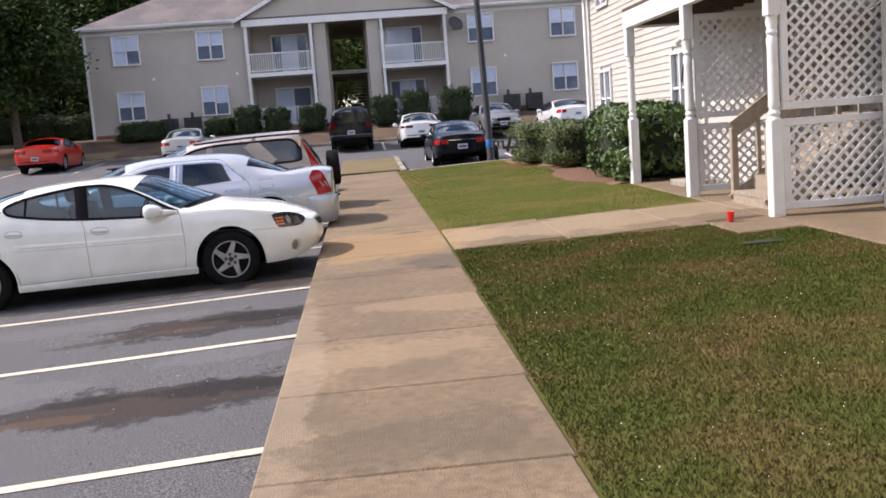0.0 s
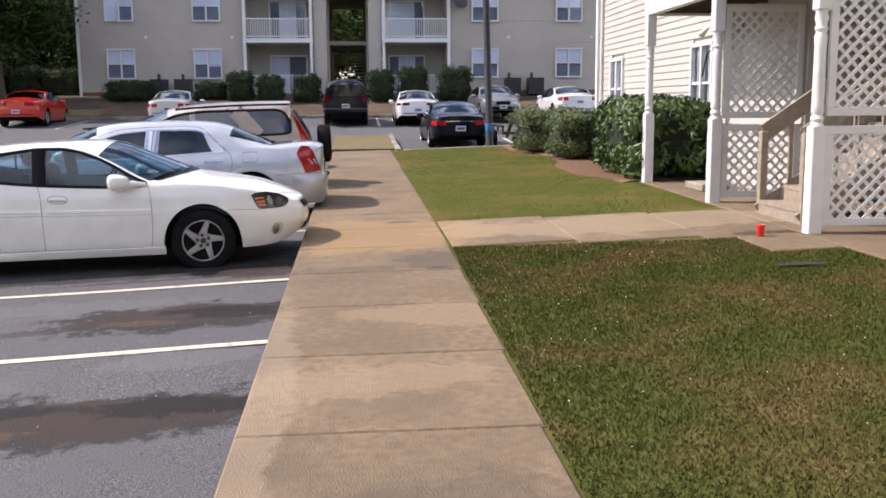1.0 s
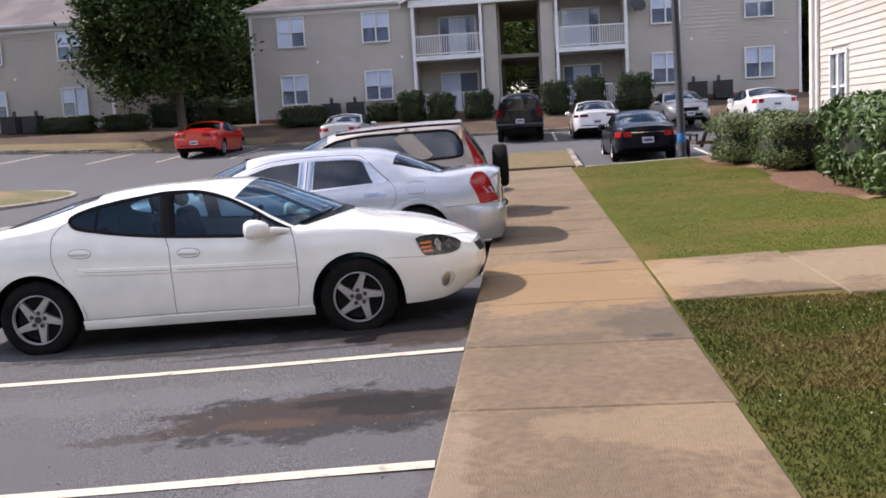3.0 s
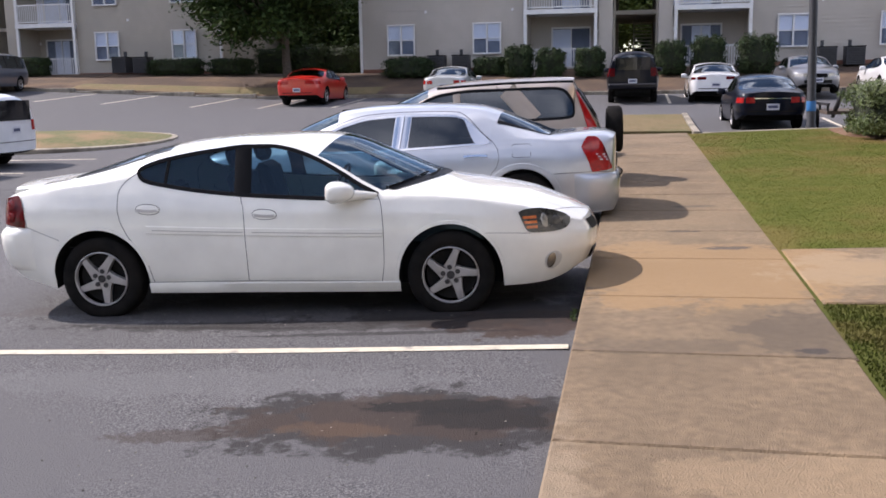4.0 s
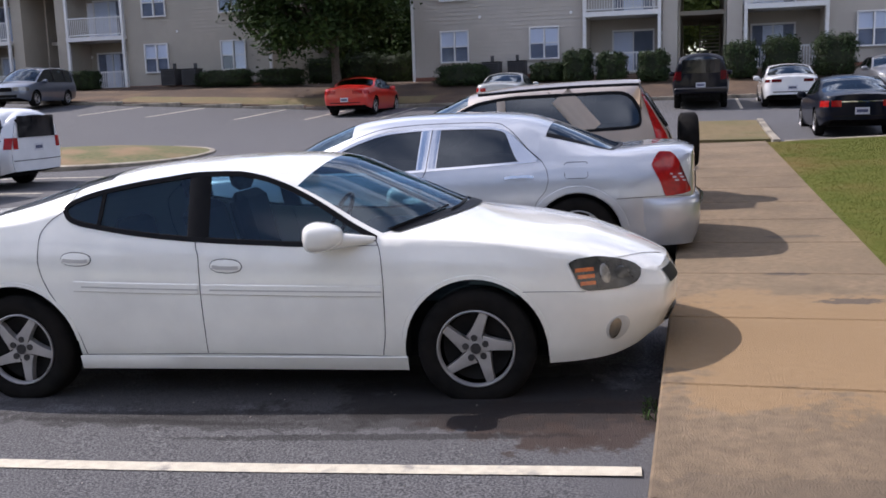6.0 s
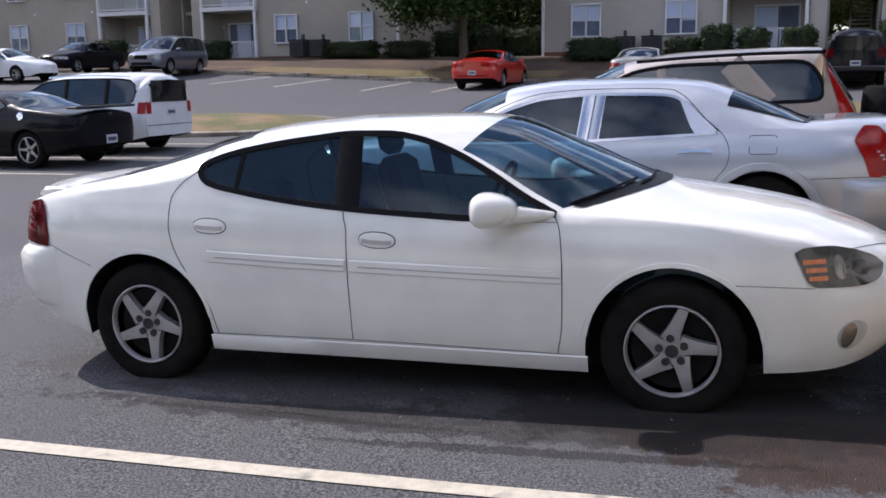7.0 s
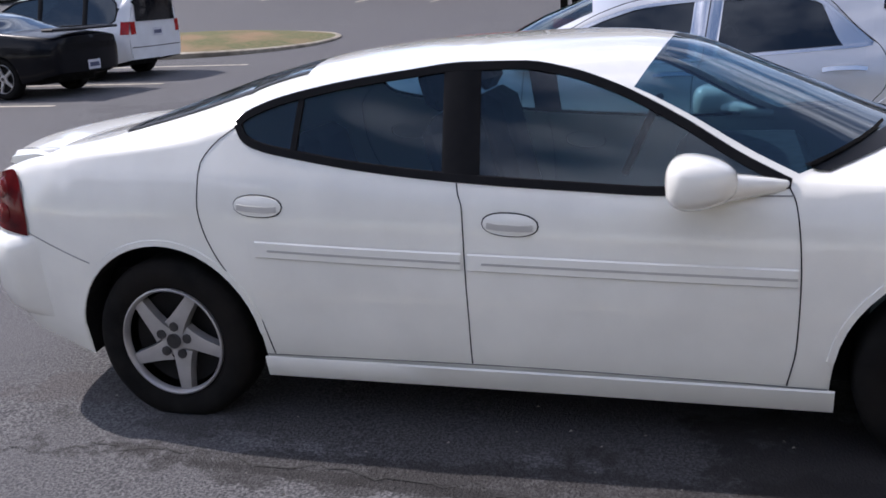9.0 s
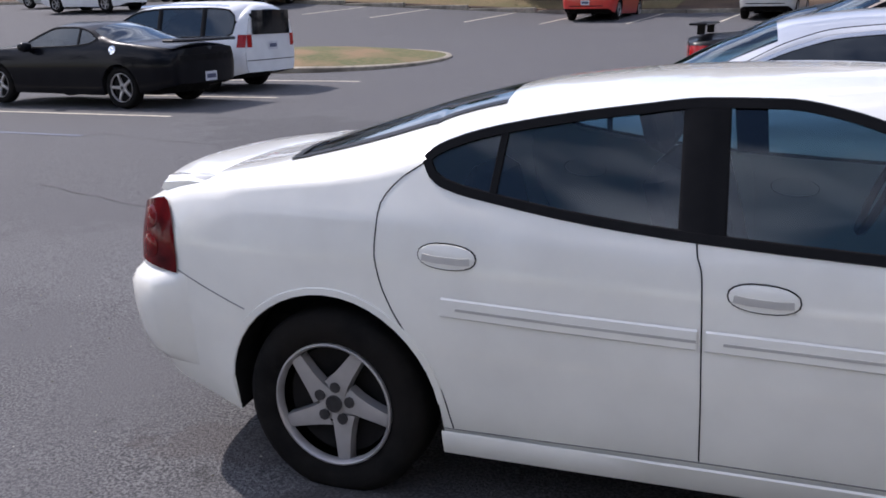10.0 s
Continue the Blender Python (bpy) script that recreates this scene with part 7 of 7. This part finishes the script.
VAN = scaled(TALL, ends=(-1.0, 3.72), axles=(0.0, 2.84), radius=0.325, rim=0.20, track=1.56, style="five", plate=0.88, glass=M_GLASS_D, rear_glass=M_GLASS_D,
    top=[(-1.0, 1.45), (-0.93, 1.62), (-0.75, 1.71), (0.0, 1.745), (1.0, 1.74), (1.8, 1.64), (2.3, 1.36), (2.75, 1.08), (3.2, 0.98), (3.72, 0.78)],
    half=[(-1.0, 0.82), (-0.93, 0.87), (-0.6, 0.915), (1.5, 0.915), (2.9, 0.90), (3.5, 0.80), (3.72, 0.62)],
    belt=[(-1.0, 1.0), (0, 1.02), (1.2, 1.01), (2.3, 0.99), (3.2, 0.88), (3.72, 0.70)],
    low=[(-1.0, 0.38), (-0.5, 0.28), (0, 0.22), (2.8, 0.22), (3.4, 0.25), (3.72, 0.36)],
    edge=[(-1.0, 1.40), (-0.88, 1.5), (-0.75, 1.30), (2.65, 1.03), (3.0, 0.97), (3.4, 0.86), (3.72, 0.72)],
    glo=[(-0.75, 1.30), (-0.68, 1.06), (0.3, 1.05), (1.2, 1.04), (2.65, 1.03)], gup=[(-0.75, 1.30), (-0.68, 1.54), (0.0, 1.60), (0.9, 1.60), (1.6, 1.55), (2.1, 1.35), (2.65, 1.03)],
    bow=[(-1.0, -0.05), (0.0, 0.0), (1.5, 0.0), (2.1, 0.08), (2.7, 0.22), (3.3, 0.14), (3.72, 0.12)], ws=(1.85, 2.72), rs=(-0.995, -0.955), posts=[(0.0, 0.1, 0.0), (1.1, 0.1, 0.0)], mirror=(2.2, 1.06))


def tall_tail(root, sh, glass_lo, glass_up, lamp_lo, lamp_up, material=None):
    """The upright back of a van or SUV: window, lamps, wiper."""
    pane = cap_panel(sh, "tailgate_window", 0, -0.62, 0.62, glass_lo, glass_up, 0.022, M_TAILGLASS, root, "dark tailgate window")
    for s in (1, -1):
        patch(sh, "tail_lamp", flat(lamp_lo), flat(lamp_up), [sh.x0 + 0.004 + 0.16 * i / 5 for i in range(6)], s, 0.008, material or M_RED, root, "red tail lamp")
        cap_panel(sh, "tail_lamp", 0, s * 0.64, s * sh.half(sh.x0) * 0.95, lamp_lo, lamp_up, 0.009, material or M_RED, root, "red tail lamp")
    cap_panel(sh, "bumper_line", 0, -0.78, 0.78, 0.60, 0.615, 0.006, M_SEAM, root)


root, sh, cx = car("white_minivan", "white minivan with roof rails parked across the aisle", "car", place(-15.5, 24.5, 181), VAN, P_CWHITE, step=0.1)
tall_tail(root, sh, 1.10, 1.56, 0.86, 1.10)
for s in (1, -1):
    ribbon(sh, "roof_rail", [(-0.6 + 2.2 * i / 10, 1.64 + 0.04 * math.sin(math.pi * i / 10)) for i in range(11)], s, 0.03, 0.03, M_CHROME, root)

# ---- cars along the far kerb ----
P_RED = paint("orange_red_paint", (0.56, 0.020, 0.012), 0.28)
MUSCLE = scaled(SEDAN, ends=(-1.05, 3.85), axles=(0.0, 3.05), radius=0.36, rim=0.235, arch=0.40, track=1.6, style="five",
    top=[(-1.05, 1.05), (-0.85, 1.10), (-0.4, 1.12), (0.0, 1.22), (0.5, 1.40), (1.0, 1.475), (1.6, 1.48), (2.0, 1.41), (2.5, 1.18), (2.8, 1.06), (3.4, 1.0), (3.85, 0.85)],
    half=[(-1.05, 0.76), (-0.98, 0.84), (-0.7, 0.91), (0.0, 0.945), (1.5, 0.92), (2.9, 0.93), (3.6, 0.86), (3.85, 0.68)],
    edge=[(-1.05, 1.0), (-0.3, 1.07), (0.0, 1.09), (0.2, 1.13), (2.5, 1.0), (2.9, 0.98), (3.4, 0.92), (3.85, 0.78)],
    belt=[(-1.05, 0.96), (0, 1.02), (1.2, 0.99), (2.4, 0.96), (3.3, 0.90), (3.85, 0.76)],
    glo=[(0.2, 1.13), (0.5, 1.06), (1.2, 1.02), (2.5, 1.0)], gup=[(0.2, 1.13), (0.6, 1.31), (1.0, 1.38), (1.6, 1.375), (2.0, 1.25), (2.5, 1.0)],
    ws=(1.95, 2.55), rs=(-0.15, 0.65), posts=[(0.7, 0.04, 0.0), (1.35, 0.09, 0.0)], mirror=(2.15, 1.02), glass=M_GLASS_D, plate=0.60)
root, sh, cx = car("red_sedan", "orange-red sporty sedan parked nose to the far kerb", "car", place(-13.5, 42.2, 92), MUSCLE, P_RED, step=0.1)
tail_set(root, sh, 0.82, 0.95, 0.34)

P_SUV = surf("dark_blue_black_paint", (0.004, 0.005, 0.010), (0.006, 0.007, 0.012), 3.0, 0.3, coat=0.35, spec=0.1)
root, sh, cx = car("black_suv", "black full-size SUV parked nose to the far kerb", "car", place(-0.35, 41.3, 90), scaled(TALL, ends=(-1.05, 3.75), axles=(0, 2.95), radius=0.38, rim=0.21, arch=0.43, glass=M_GLASS_D,
    top=[(-1.05, 1.55), (-0.98, 1.76), (-0.8, 1.84), (0, 1.87), (1.2, 1.86), (1.7, 1.78), (2.1, 1.5), (2.45, 1.22), (2.9, 1.16), (3.5, 1.1), (3.75, 0.95)],
    edge=[(-1.05, 1.5), (-0.92, 1.62), (-0.80, 1.40), (2.35, 1.15), (2.8, 1.1), (3.3, 1.03), (3.75, 0.9)], belt=[(-1.05, 1.12), (1.2, 1.14), (2.4, 1.12), (3.3, 1.03), (3.75, 0.86)],
    glo=[(-0.80, 1.40), (-0.72, 1.19), (0.3, 1.18), (1.2, 1.16), (2.35, 1.15)], gup=[(-0.80, 1.40), (-0.72, 1.66), (0.0, 1.72), (0.9, 1.72), (1.5, 1.66), (1.9, 1.46), (2.35, 1.15)],
    half=[(-1.05, 0.86), (-0.98, 0.90), (-0.7, 0.94), (1.5, 0.94), (2.9, 0.93), (3.5, 0.86), (3.75, 0.74)], low=[(-1.05, 0.5), (-0.5, 0.40), (0, 0.36), (3, 0.36), (3.75, 0.48)],
    rs=(-1.045, -1.0), ws=(1.75, 2.42), mirror=(2.05, 1.22), plate=0.78), P_SUV, step=0.12)
tall_tail(root, sh, 1.18, 1.62, 0.95, 1.25, M_DRED)
boxed("rear_bumper", (-1.12, 0, 0.60), (0.14, 1.76, 0.20), P_SUV, root, "", 0.05)

P_WHITE2 = paint("plain_white_paint", (0.78, 0.79, 0.80), 0.3)
root, sh, cx = car("white_saloon", "white saloon with slanted rear lamps parked at the far kerb", "car", place(2.55, 41.0, 90), scaled(SEDAN, glass=M_GLASS_D, plate=0.62), P_WHITE2, step=0.12)
tail_set(root, sh, 0.80, 0.90, 0.34, M_DRED)
P_GREY = paint("grey_metallic_paint", (0.16, 0.165, 0.18), 0.35, 0.3)
root, sh, cx = car("grey_hatchback", "grey sedan parked tail to the far kerb, nose out", "car", place(6.05, 44.8, -88), scaled(SEDAN, front_plate=True, plate=0.5), P_GREY, step=0.12)
nose_set(root, sh, 0.62, 0.74, 0.34)
root, sh, cx = car("white_sedan", "white sedan with red corner lamps at the far kerb", "car", place(9.55, 42.8, 92), scaled(MUSCLE, plate=0.78, style="seven"), P_WHITE2, step=0.12)
tail_set(root, sh, 0.84, 1.0, 0.52)
root, sh, cx = car("black_sedan", "black sedan with red lamps and a chrome boot strip", "car", place(3.15, 31.1, 91), scaled(SEDAN, plate=0.60, glass=M_GLASS_D), P_NAVY, step=0.09)
tail_set(root, sh, 0.70, 0.84, 0.44)
cap_panel(sh, "boot_strip", 0, -0.44, 0.44, 0.80, 0.825, 0.009, M_CHROME, root, "chrome boot strip")
P_CHAMP = paint("pale_silver_paint", (0.55, 0.56, 0.55), 0.35, 0.3)
root, sh, cx = car("silver_sedan", "pale silver sedan parked nose to the far kerb", "car", place(-7.6, 42.5, 90), SEDAN, P_CHAMP, step=0.12)
tail_set(root, sh, 0.72, 0.86, 0.42)
P_BLUE = paint("blue_grey_paint", (0.10, 0.12, 0.16), 0.32, 0.4)
root, sh, cx = car("blue_minivan", "blue-grey minivan backed to the far kerb, bonnet bright in the sun", "car", place(-29.3, 44.9, -80), scaled(VAN, front_plate=False, glass=M_GLASS_D), P_BLUE, step=0.12)
nose_set(root, sh, 0.66, 0.82, 0.34)
root, sh, cx = car("dark_sedan", "black sedan parked at the far kerb past the minivan", "car", place(-34.2, 45.0, -86), SEDAN, P_BLACK, step=0.14)
nose_set(root, sh, 0.60, 0.72, 0.34)
root, sh, cx = car("dark_suv", "dark SUV half hidden behind the near building", "car", place(13.4, 43.5, 90), TALL, P_SUV, step=0.14)
tall_tail(root, sh, 1.08, 1.48, 0.90, 1.15)
for k, (px, py, col) in enumerate(((-40.0, 41.6, P_CHAMP), (-35.4, 39.0, P_WHITE2))):
    root, sh, cx = car("far_saloon", "pale saloon parked far across the lot", "car", place(px, py, 0), SEDAN, col, step=0.14)
    tail_set(root, sh, 0.72, 0.86, 0.42)
